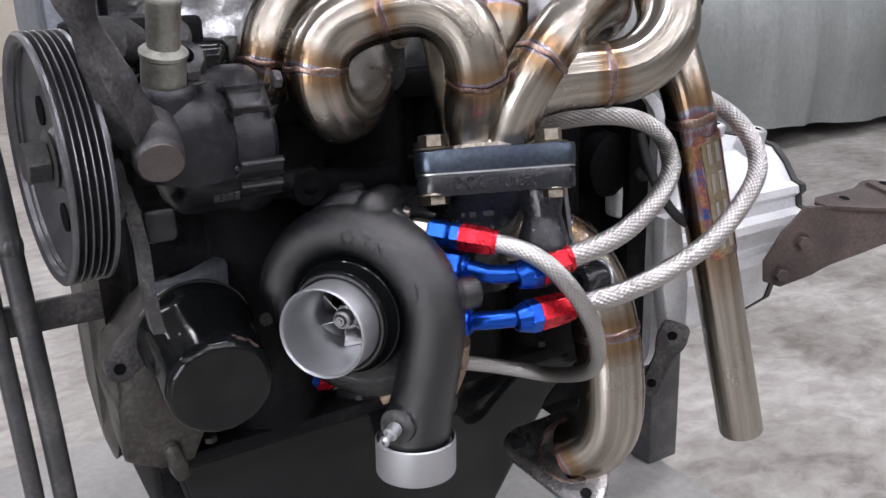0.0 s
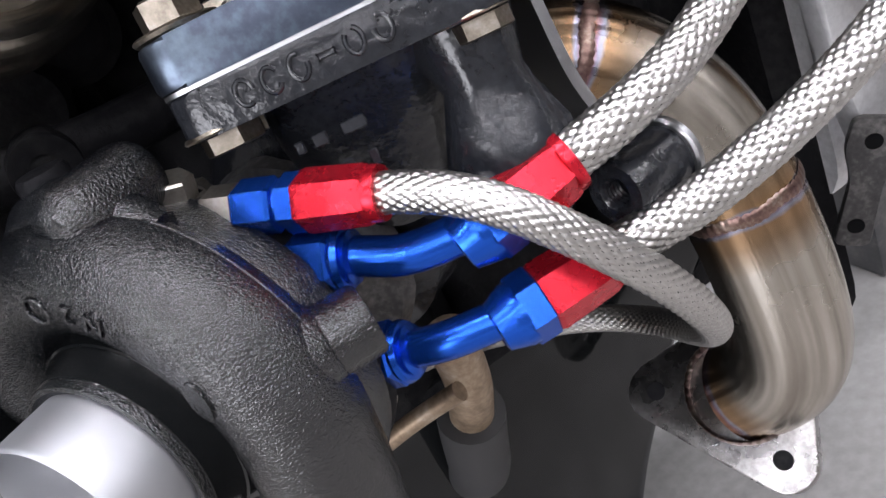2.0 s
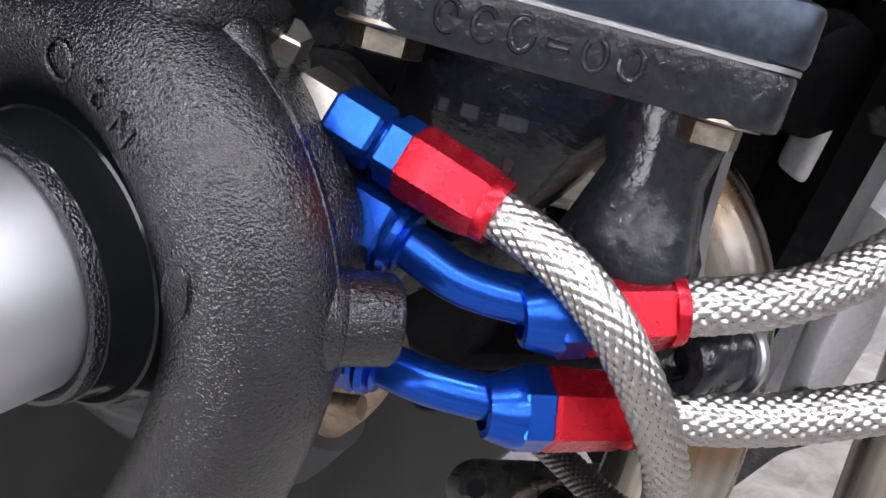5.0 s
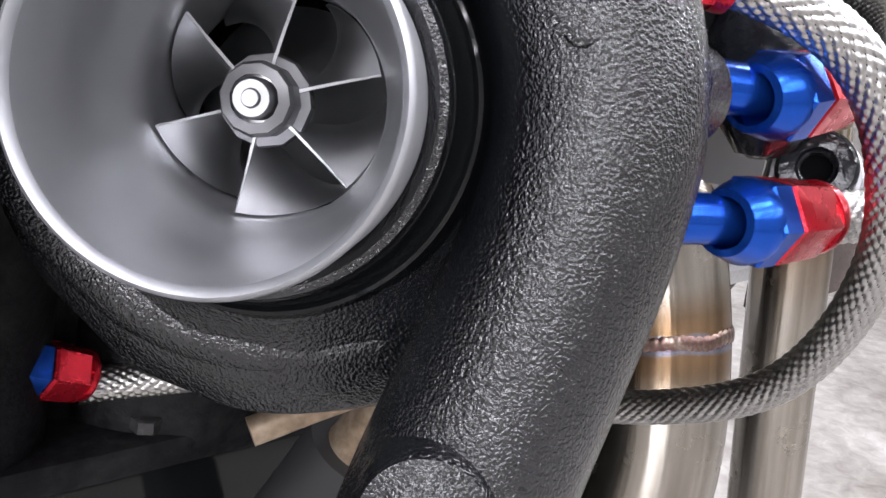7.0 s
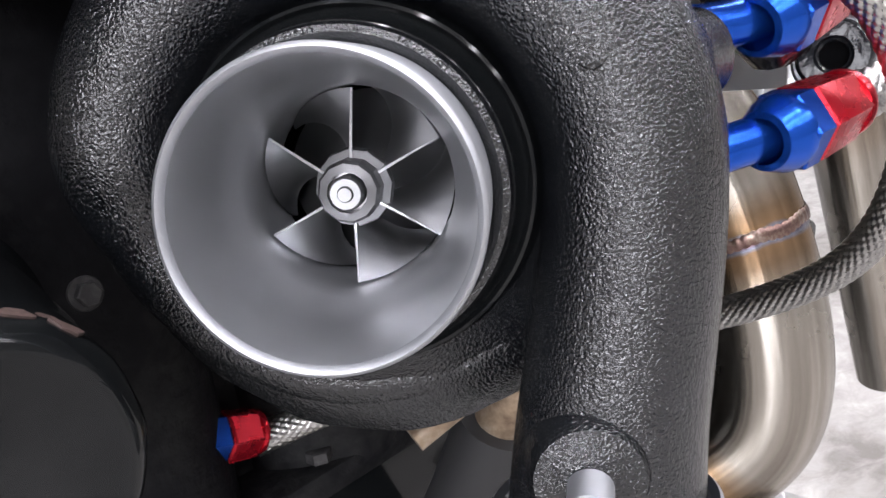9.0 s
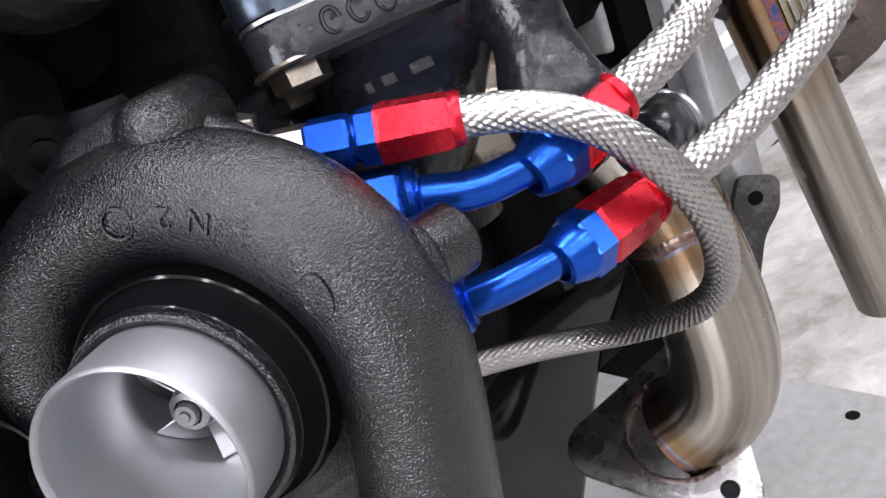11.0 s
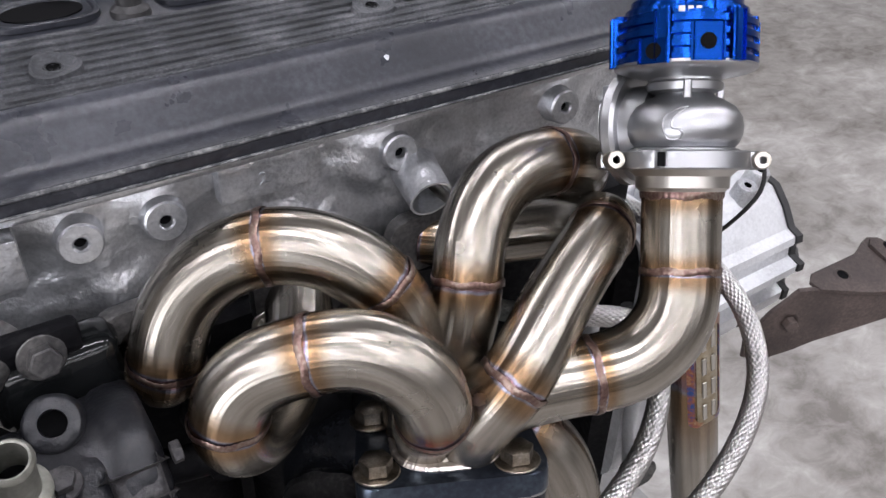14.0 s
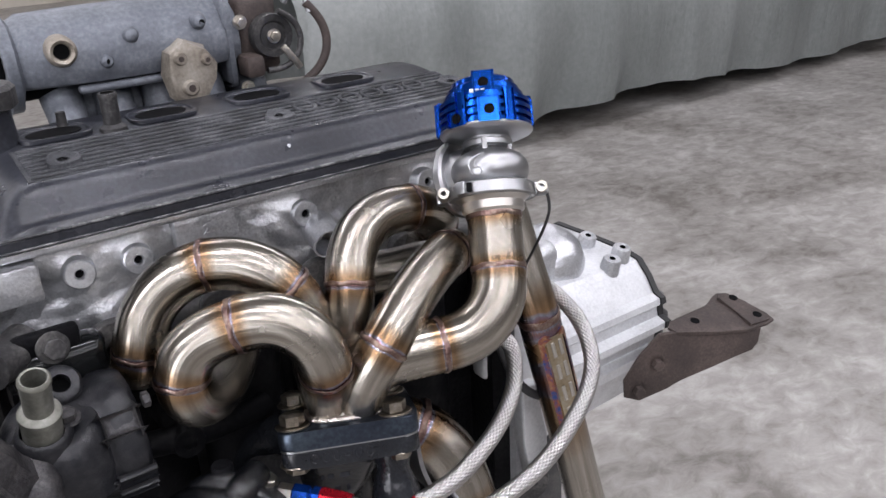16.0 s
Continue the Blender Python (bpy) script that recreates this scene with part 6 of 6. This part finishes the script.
# ---- dump pipe and downpipe ----


def dump_pipe():
    dp = thing("dump_pipe", (0.60, 0.545, 0.70), "straight brushed stainless dump pipe with heat-tinted badge panel", "exhaust pipe")
    top, bot = vec((0.5806, 0.5479, 0.8837)), vec((0.6529, 0.5287, 0.5687))
    d = (bot - top).normalized()
    tube = part("tube", sweep([tuple(top), tuple(top.lerp(bot, 0.35)), tuple(top.lerp(bot, 0.7)), tuple(bot)], 0.0208, 48, 0.006, welds=(top, top.lerp(bot, 0.2)), wall=0.0015, rounds=0, reach=0.13), STAINLESS, dp, "brushed stainless tube", 40)
    bend = [gp(0.085, -0.02, 0.03), gp(0.078, -0.004, 0.062), vec((0.566, 0.582, 0.995)), vec((0.572, 0.566, 0.945)), top - d * 0.016, top + d * 0.008]
    elbow = part("elbow", sweep([tuple(q) for q in bend], 0.0208, 40, 0.003, welds=(top,), reach=0.05), STAINLESS, dp, "heat-browned elbow", 0)
    part("weld", bead(top, d, 0.0212, 0.0018), WELD, tube)
    side = vec((0.05, -1.0, 0.0))
    side = (side - d * side.dot(d)).normalized()
    acr = d.cross(side).normalized()
    pc = top.lerp(bot, 0.215)
    rows = []
    for h, k in ((0.0205, 1.0), (0.0221, 1.0), (0.0222, 0.70)):
        row = []
        for x, y in rounded(0.116 * (1 if k == 1.0 else 0.90), 0.034 * k, 0.007, 5):
            a = y / 0.0208 + 0.12
            row.append(tuple(pc + d * x + (side * math.cos(a) + acr * math.sin(a)) * h))
        rows.append(row)
    rim = part("badge_rim", mesh_grid(np.array(rows)), TINTED, dp, "blue and red heat-tinted badge rim")
    cols = []
    for x in np.linspace(-0.055, 0.055, 24):
        cols.append([tuple(pc + d * x + (side * math.cos(a) + acr * math.sin(a)) * 0.0218) for a in np.linspace(-0.48 + 0.12, 0.48 + 0.12, 10)])
    part("badge_panel", mesh_grid(np.array(cols), wrap=False), BADGE, dp, "gold-tinted steel badge panel")
    a = 0.14
    o = side * math.cos(a) + acr * math.sin(a)
    e = acr * math.cos(a) - side * math.sin(a)
    for k in range(4):
        q = pc + d * (-0.040 + k * 0.0265)
        for x, y, w, h in ((0.0, 0.0042, 0.017, 0.0032), (0.0, -0.0042, 0.017, 0.0032)):
            part("mark_bar", block(q + d * x + e * y + o * 0.0219, (w, h, 0.0008), (d, e, o), 0.0003, 1), PLAIN_STEEL, dp)


dump_pipe()


def downpipe():
    dn = thing("downpipe", (0.46, 0.57, 0.56), "brushed stainless downpipe elbow with flat outlet flange", "exhaust pipe")
    pts = [(0.3903, 0.6002, 0.7999), (0.4191, 0.5933, 0.8026), (0.4526, 0.5764, 0.7955), (0.4761, 0.5547, 0.7628), (0.4840, 0.5400, 0.7120), (0.4840, 0.5310, 0.6640), (0.4838, 0.5305, 0.6330), (0.4802, 0.5380, 0.6045), (0.4672, 0.5625, 0.5880)]
    w1 = pts[4]
    t = part("tube", sweep(pts, 0.0285, 56, 0.004, welds=(w1, pts[2], pts[-1]), wall=0.0016), STAINLESS, dn, "brushed stainless elbow tube", 40)
    for w in (w1, pts[2]):
        p, d = line_at(pts, w)
        part("weld", bead(p, d, 0.0286, 0.0014, 48), WELD, t)
    d = vec((0.47, 0.386, -0.794)).normalized()
    end = vec((0.4645, 0.5650, 0.5885))
    fu, fv, fw = axes_of(d, (0, 1, 0))
    holes = [(0.044 * math.cos(radians(a)), 0.044 * math.sin(radians(a)), a) for a in (56, 176, 296)]
    rim = [(x + 0.0168 * math.cos(radians(a + b)), y + 0.0168 * math.sin(radians(a + b))) for x, y, a in holes for b in range(-60, 61, 12)]
    fl = part("outlet_flange", slab(rim, end - d * 0.003, fu, fv, d, 0.010, 0.0012), DIM_STEEL, dn, "thick three-bolt steel outlet flange", 30)
    # black disc on the flange face stands in for the shaded bore
    part("outlet_bore_shade", lathe([(0.0, 0.0), (0.0265, 0.0), (0.0265, 0.0006), (0.0, 0.0006)], end + d * 0.0072, d, 40), HOLE_SHADE, fl)
    # dark discs on the uncut plate stand in for shaded bolt holes
    for x, y, a in holes:
        part("bolt_hole_shade", lathe([(0.0, 0.0), (0.0052, 0.0), (0.0052, 0.0008), (0.0, 0.0008)], end + fu * x + fv * y - d * 0.0036, d, 20), BLOCK, fl)
    part("weld", bead(vec(pts[-1]) - d * 0.0035, d, 0.0295, 0.0028, 40), WELD, dn, "thick heat-coloured weld round the flange")
    # bright edge of the turbine's outlet plate
    edge = faired([(0.403, 0.4975, 0.8690), (0.4027, 0.4958, 0.8606), (0.401, 0.489, 0.838), (0.4015, 0.487, 0.825), (0.4096, 0.4844, 0.7983), (0.418, 0.489, 0.785)], 0.003, 12)
    rows = [[tuple(vec(q) + vec((a * 0.0022, b, 0.0))) for a, b in ((-1, 0.0), (1, 0.0012), (1, 0.035), (-1, 0.035))] for q in edge]
    part("plate_edge", loft(rows), GATE_ALU, dn, "bright machined plate edge", 30)
    # plate at the turbine's outlet
    part("turbine_plate", slab([(0.052 * math.cos(a), 0.056 * math.sin(a) + 0.008) for a in np.linspace(0, 2 * math.pi, 36, endpoint=False)], tp(0, 0, 0.207), RT, UP, -OUT, 0.004, 0.001), GATE_ALU, dn, "bright flat outlet plate", 30)


downpipe()

# ---- braided hoses ----


def braid_tube(points, radius, strands=14, segs=140, step=0.0008):
    line = faired(points, step, 250)
    tan, u, v = frames_along(line)
    n = len(line)
    s = np.arange(n) * step
    ang = np.arange(segs) / segs
    pitch = 2 * math.pi * radius / strands * 1.55
    a = strands * ang[None, :] + (s / pitch)[:, None]
    b = strands * ang[None, :] - (s / pitch)[:, None]
    over = (np.floor(a) + np.floor(b)) % 2 == 0
    ha = np.abs(np.sin(np.pi * a)) ** 0.4
    hb = np.abs(np.sin(np.pi * b)) ** 0.4
    fa, fb = a - np.floor(a), b - np.floor(b)
    arch = np.where(over, np.sin(np.pi * fb), np.sin(np.pi * fa))
    h = np.where(over, ha, hb) * (0.62 + 0.38 * arch)
    rad = radius * (0.83 + 0.18 * h)
    th = ang * 2 * np.pi
    ring = np.cos(th)[None, :, None] * u[:, None, :] + np.sin(th)[None, :, None] * v[:, None, :]
    P = line[:, None, :] + ring * rad[:, :, None]
    rows, cols = P.shape[:2]
    i, j = np.meshgrid(np.arange(rows - 1), np.arange(cols), indexing="ij")
    k = (j + 1) % cols
    faces = np.stack([i * cols + j, i * cols + k, (i + 1) * cols + k, (i + 1) * cols + j], -1).reshape(-1, 4)
    return P.reshape(-1, 3), faces


def braided(name, points, radius, parent, label=""):
    co, faces = braid_tube(points, radius)
    me = bpy.data.meshes.new(name)
    me.from_pydata(co.tolist(), [], faces.tolist())
    me.materials.append(BRAID)
    me.shade_smooth()
    ob = new(name, me)
    ob.parent = parent
    ob.matrix_parent_inverse = chain_matrix(parent).inverted()
    # rubber core set above the braid's valleys, its black serving as gap shade
    part("gap_shade_liner", sweep(points, radius * 0.90, 36, 0.0016, rounds=62), RUBBER, ob, "black rubber hose inside the braid, shading its gaps", 60)
    return tagged(ob, label)


def socket_end(parent, tip, tail, r):
    """The red socket over the hose's end, from tail to tip."""
    a, b = vec(tail), vec(tip)
    L = (b - a).length
    d = (b - a) / L
    rd = part("socket", hexagon(a, d, r * 2, L * 0.86, chamfer=0.06, taper=0.93), RED, parent, "red anodised hose socket", 20)
    part("socket_lip", lathe([(r * 0.78, L * 0.84), (r * 0.98, L * 0.86), (r * 1.0, L * 0.93), (r * 0.96, L), (r * 0.74, L), (r * 0.7, L * 0.86)], a, d, 36), RED, rd)
    return rd


def hose_straight():
    h = thing("braided_hose", (0.35, 0.48, 0.75), "thin braided steel oil hose with straight red and blue fitting", "hose", "braided hoses")
    a, tip = vec((0.3062, 0.4868, 0.8412)), vec((0.3232, 0.4708, 0.8378))
    d = (tip - a).normalized()
    start = a - d * 0.0215
    nt = part("nut", hexagon(start, d, 0.0150, 0.0135, chamfer=0.1), BLUE, h, "blue anodised hex nut", 20)
    part("collar", lathe([(0.0, 0.0), (0.0068, 0.0), (0.0074, 0.0015), (0.0068, 0.003)], start + d * 0.0135, d, 32), BLUE, nt)
    part("hex", hexagon(start + d * 0.0155, d, 0.0158, 0.0065, chamfer=0.08), BLUE, h, "blue anodised hex", 20)
    part("adapter", hexagon(start - d * 0.011, d, 0.0135, 0.012, chamfer=0.1), BOLT, h, "steel adapter nut", 20)
    part("feed_pipe", sweep([tuple(start - d * 0.008), tuple(start - d * 0.022 + Z * 0.001), tuple(start - d * 0.036 - Z * 0.006)], 0.0055, 20, 0.003, cap=(True, True)), DULL_STEEL, h)
    socket_end(h, tip + d * 0.002, a, 0.0084)
    loop = [(0.3418, 0.4505, 0.8310), (0.3560, 0.4392, 0.8147), (0.3778, 0.4367, 0.7824), (0.3980, 0.4513, 0.7442), (0.4088, 0.4764, 0.7179), (0.4142, 0.5284, 0.6937), (0.3951, 0.5606, 0.6926), (0.3488, 0.5850, 0.7010), (0.3100, 0.6130, 0.6920), (0.2850, 0.6310, 0.6850), (0.2680, 0.6380, 0.6830)]
    pts = [tip - d * 0.004, tip + d * 0.008] + [vec(q) for q in loop]
    braided("hose", [tuple(p) for p in pts], 0.0063, h, "woven stainless braid")
    e = vec((0.266, 0.637, 0.688))
    dd = (vec((0.240, 0.637, 0.696)) - e).normalized()
    socket_end(h, e - dd * 0.004, e + dd * 0.012, 0.0088)
    part("nut", hexagon(e + dd * 0.012, dd, 0.018, 0.015), BLUE, h, "blue anodised hex nut", 20)
    part("elbow", sweep([tuple(e + dd * 0.024), tuple(e + dd * 0.032 + Z * 0.001), tuple(e + dd * 0.036 + Z * 0.008 + Y * 0.006), tuple(e + dd * 0.036 + Z * 0.012 + Y * 0.02)], 0.0068, 24, 0.002, cap=(True, True)), BLUE, h)


hose_straight()


def hose_bent(path, tip, loop, label):
    """A thick hose on a blue bent fitting."""
    h = thing("braided_hose", tuple(vec(tip)), label, "hose", "braided hoses")
    p = [vec(q) for q in path]
    d0 = (p[1] - p[0]).normalized()
    part("adapter", hexagon(p[0] - d0 * 0.021, d0, 0.017, 0.010, chamfer=0.1), BOLT, h, "steel adapter hex", 20)
    part("base_nut", hexagon(p[0] - d0 * 0.012, d0, 0.0195, 0.0165, chamfer=0.1), BLUE, h, "blue anodised hex nut", 20)
    nb = part("bend", sweep([tuple(p[0]), tuple(p[1]), tuple(p[2]), tuple(p[3])], 0.0064, 28, 0.0015, rounds=25, cap=(True, True)), BLUE, h, "blue anodised bent tube", 60)
    part("collar", lathe([(0.0064, 0.004), (0.0098, 0.0045), (0.0106, 0.006), (0.0098, 0.0078), (0.0082, 0.0082), (0.0086, 0.0095), (0.0064, 0.0102)], p[0], d0, 36), BLUE, nb)
    d1 = (vec(tip) - p[3]).normalized()
    part("collar", lathe([(0.0064, -0.006), (0.0082, -0.0055), (0.0092, -0.003), (0.0102, 0.0), (0.0108, 0.0015), (0.0108, 0.004), (0.0, 0.004)], p[3] - d1 * 0.009, d1, 36), BLUE, nb)
    part("hex", hexagon(p[3] - d1 * 0.006, d1, 0.0205, 0.0085, chamfer=0.06), BLUE, h, "blue anodised hex", 20)
    socket_end(h, vec(tip), p[3] + d1 * 0.002, 0.0102)
    braided("hose", [tuple(vec(tip) - d1 * 0.004), tuple(vec(tip) + d1 * 0.008), *loop], 0.0077, h, "woven stainless braid")


hose_bent([(0.3035, 0.4905, 0.8200), (0.3135, 0.4820, 0.8180), (0.3235, 0.4740, 0.8140), (0.3500, 0.4612, 0.8155)], (0.3755, 0.4570, 0.8207),
          [(0.402, 0.4545, 0.8255), (0.4325, 0.4603, 0.8310), (0.4727, 0.4730, 0.8450), (0.5062, 0.4943, 0.8580), (0.5245, 0.5158, 0.8640), (0.5352, 0.5326, 0.8735), (0.5238, 0.5460, 0.8871), (0.4934, 0.5597, 0.8935), (0.4641, 0.5855, 0.8886), (0.4494, 0.6148, 0.8804), (0.446, 0.642, 0.876)],
          "thick braided steel hose with a bent blue fitting")
hose_bent([(0.3050, 0.4885, 0.7800), (0.3135, 0.4805, 0.7808), (0.3225, 0.4720, 0.7820), (0.3485, 0.4598, 0.7838)], (0.3765, 0.4555, 0.7856),
          [(0.408, 0.4490, 0.7875), (0.445, 0.4430, 0.7965), (0.4901, 0.4387, 0.8140), (0.5445, 0.4528, 0.8375), (0.5874, 0.4792, 0.8547), (0.6066, 0.5123, 0.8761), (0.6097, 0.5461, 0.8923), (0.6045, 0.5834, 0.9042), (0.5938, 0.6267, 0.9093), (0.580, 0.660, 0.908)],
          "long thick braided steel hose in a wide loop")

# ---- gearbox ----


def gearbox():
    gb = thing("gearbox", (0.78, 0.78, 0.60), "silver painted gearbox case bolted to the engine", "gearbox")
    def ring(x, y0, y1, z0, z1, r=0.04):
        pts = rounded(y1 - y0, z1 - z0, r, 5)
        return [(x, (y0 + y1) / 2 + a, (z0 + z1) / 2 + b) for a, b in pts]
    bell = loft([ring(0.585, 0.59, 0.98, 0.615, 0.90), ring(0.60, 0.59, 0.98, 0.615, 0.90), ring(0.66, 0.635, 0.95, 0.625, 0.865)])
    part("bell_housing", bell, GEAR_ALU, gb, "", 40)
    def section(x, k, dz):
        pts = [(0.80, 0.802), (0.74, 0.802), (0.708, 0.797), (0.690, 0.780), (0.676, 0.760), (0.664, 0.756), (0.662, 0.748), (0.668, 0.742), (0.666, 0.730), (0.652, 0.726), (0.652, 0.717), (0.667, 0.711), (0.671, 0.690), (0.660, 0.685), (0.660, 0.673), (0.677, 0.666), (0.690, 0.640), (0.702, 0.602), (0.74, 0.570), (0.88, 0.565), (0.92, 0.65), (0.92, 0.76), (0.87, 0.80)]
        return [(x, 0.79 + (y - 0.79) * k, 0.69 + (z - 0.69) * k + dz) for y, z in pts]

    case = loft([section(0.640, 1.20, 0.004), section(0.66, 1.14, 0.002), section(0.70, 1.07, 0.0), section(0.80, 1.03, 0.0), section(0.885, 1.0, 0.0), section(0.892, 0.98, 0.0)])
    part("case", case, GEAR_ALU, gb, "silver stepped case", 25)
    part("dome", lumpy(lathe([(0.0, 0.058), (0.02, 0.056), (0.038, 0.046), (0.048, 0.026), (0.052, 0.0), (0.056, -0.03)], (0.775, 0.765, 0.80), vec((0.1, -0.45, 1)), 44), 0.006, 34), ALU_CAST, gb, "lumpy cast dome", 60)
    part("shift_housing", lumpy(block((0.70, 0.77, 0.825), (0.14, 0.11, 0.06), None, 0.02, 4), 0.006, 35), ALU_CAST, gb, "", 50)
    part("end_seal", loft([section(0.891, 1.006, 0.0), section(0.899, 1.008, 0.0)]), RUBBER, gb, "dark gasket edge", 40)
    part("end_cover", loft([section(0.898, 0.97, 0.0), section(0.925, 0.80, 0.0)]), DULL_STEEL, gb, "", 40)
    part("adapter_plate", loft([ring(0.572, 0.612, 0.99, 0.52, 0.905), ring(0.586, 0.600, 0.99, 0.52, 0.905)]), BLOCK, gb, "dark cast mating flange", 40)
    edge = part("flange_strip", slab([(-0.012, -0.05), (0.010, -0.05), (0.016, 0.02), (0.012, 0.09), (-0.010, 0.09), (-0.014, 0.02)], (0.597, 0.585, 0.700), X, vec((-0.12, 0, 0.99)), vec((0, -1, 0)), 0.016, 0.003), GEAR_ALU, gb, "worn aluminium flange strip")
    h0, h1 = vec((0.5845, 0.5605, 0.6745)), vec((0.5714, 0.5718, 0.6243))
    bv = (h0 - h1).normalized()
    bw = (vec((-0.55, -0.80, 0.2)) - bv * bv.dot(vec((-0.55, -0.80, 0.2)))).normalized()
    bu = bv.cross(bw).normalized()
    br = part("corner_bracket", slab(soft_polygon([(-0.010, -0.014), (0.010, -0.014), (0.009, 0.028), (0.016, 0.046), (0.014, 0.066), (-0.012, 0.066), (-0.013, 0.046), (-0.007, 0.028)], 0.006, 4), h1 - bw * 0.006, bu, bv, bw, 0.006, 0.001), DULL_STEEL, gb, "flat bracket with holes")
    for q in (h0, h1):
        part("hole", lathe([(0.0, 0.0), (0.0046, 0.0), (0.0046, 0.0012), (0.0, 0.0012)], q - bw * 0.0006, bw, 18), HOLE_SHADE, br)
    for x, y, z in ((0.868, 0.722, 0.790), (0.840, 0.712, 0.785), (0.862, 0.780, 0.790), (0.70, 0.715, 0.826)):
        b = part("boss", lathe([(0.004, 0.03), (0.0105, 0.03), (0.012, 0.028), (0.015, -0.012)], (x, y, z), vec((0.05, -0.25, 1)), 28), ALU_CAST, gb)
        part("bore", lathe([(0.0, 0.024), (0.0042, 0.024), (0.0042, 0.0302)], (x, y, z), vec((0.05, -0.25, 1)), 16), HOLE_SHADE, b)
    part("starter_nose", lumpy(lathe([(0.0, 0.0), (0.02, 0.0), (0.03, 0.006), (0.034, 0.03), (0.034, 0.10), (0.0, 0.10)], (0.565, 0.62, 0.83), Y, 36), 0.004, 40), BLOCK, gb)
    part("bolt_pad", lumpy(block((0.592, 0.632, 0.806), (0.050, 0.024, 0.058), None, 0.006, 3), 0.002, 60), GEAR_ALU, gb, "rough silver cast pad")
    bolt(gb, (0.5876, 0.6178, 0.8205), vec((-0.3, -1, 0.35)), 0.017, 0.016, mat=DULL_STEEL)
    part("wiring", sweep([(0.548, 0.575, 0.87), (0.55, 0.56, 0.83), (0.575, 0.55, 0.79), (0.62, 0.56, 0.775), (0.67, 0.60, 0.78), (0.69, 0.65, 0.80)], 0.0045, 14, 0.005, cap=(True, True)), RUBBER, gb, "black cable")
    return gb


gearbox()


def mount_bracket():
    mb = thing("mount_bracket", (0.85, 0.62, 0.69), "rusty brown pressed steel gearbox mount with bolt holes", "bracket")
    U = vec((0.9944, -0.1037, -0.0183)).normalized()
    V = vec((0.1052, 0.9710, 0.2146)).normalized()
    W = U.cross(V).normalized()
    o = vec((0.877, 0.596, 0.755))
    top = part("top_plate", slab([(-0.040, 0.004), (-0.036, -0.008), (-0.024, -0.013), (0.012, -0.028), (0.052, -0.040), (0.085, -0.041), (0.099, -0.038), (0.100, -0.024), (0.090, 0.004), (0.080, 0.030), (0.068, 0.034), (0.056, 0.030), (0.036, 0.018), (-0.030, 0.013)], o - W * 0.0045, U, V, W, 0.0045, 0.0012), RUST, mb, "pressed top plate", 30)
    part("raised_pad", slab([(0.058, -0.037), (0.090, -0.038), (0.096, -0.03), (0.088, 0.004), (0.078, 0.026), (0.066, 0.029), (0.058, 0.022), (0.062, -0.01)], o - W * 0.0005, U, V, W, 0.004, 0.0018), RUST, mb, "", 30)
    for a, b in ((0.0, 0.0), (0.078, 0.014), (0.081, -0.025)):
        part("hole", lathe([(0.0, 0.0), (0.0058, 0.0), (0.0058, 0.0008), (0.0, 0.0008)], o + U * a + V * b + W * (0.0032 if a else -0.0002), W, 20), HOLE_SHADE, top)
    part("hole_rim", lathe([(0.0060, 0.0), (0.0062, 0.0010), (0.0085, 0.0008), (0.0095, 0.0)], o, W, 24), RUST, top)
    # front web, square to the floor
    fd = vec((0.9166, -0.3997, 0.0)).normalized()
    fn = Z.cross(fd).normalized()
    f0 = vec((0.8465, 0.5907, 0.7537))
    part("front_web", slab([(-0.028, 0.0), (0.0, -0.001), (0.05, -0.006), (0.108, -0.012), (0.106, -0.032), (0.099, -0.042), (0.045, -0.058), (0.005, -0.068), (-0.012, -0.080), (-0.050, -0.092), (-0.070, -0.084), (-0.072, -0.060), (-0.052, -0.028)], f0, fd, Z, fn, 0.005, 0.002), RUST, mb, "", 30)
    for a, h in ((-0.053, -0.075), (-0.030, -0.040)):
        bolt(mb, f0 + fd * a + Z * h, -fn, 0.013, 0.009, mat=RUST)


mount_bracket()
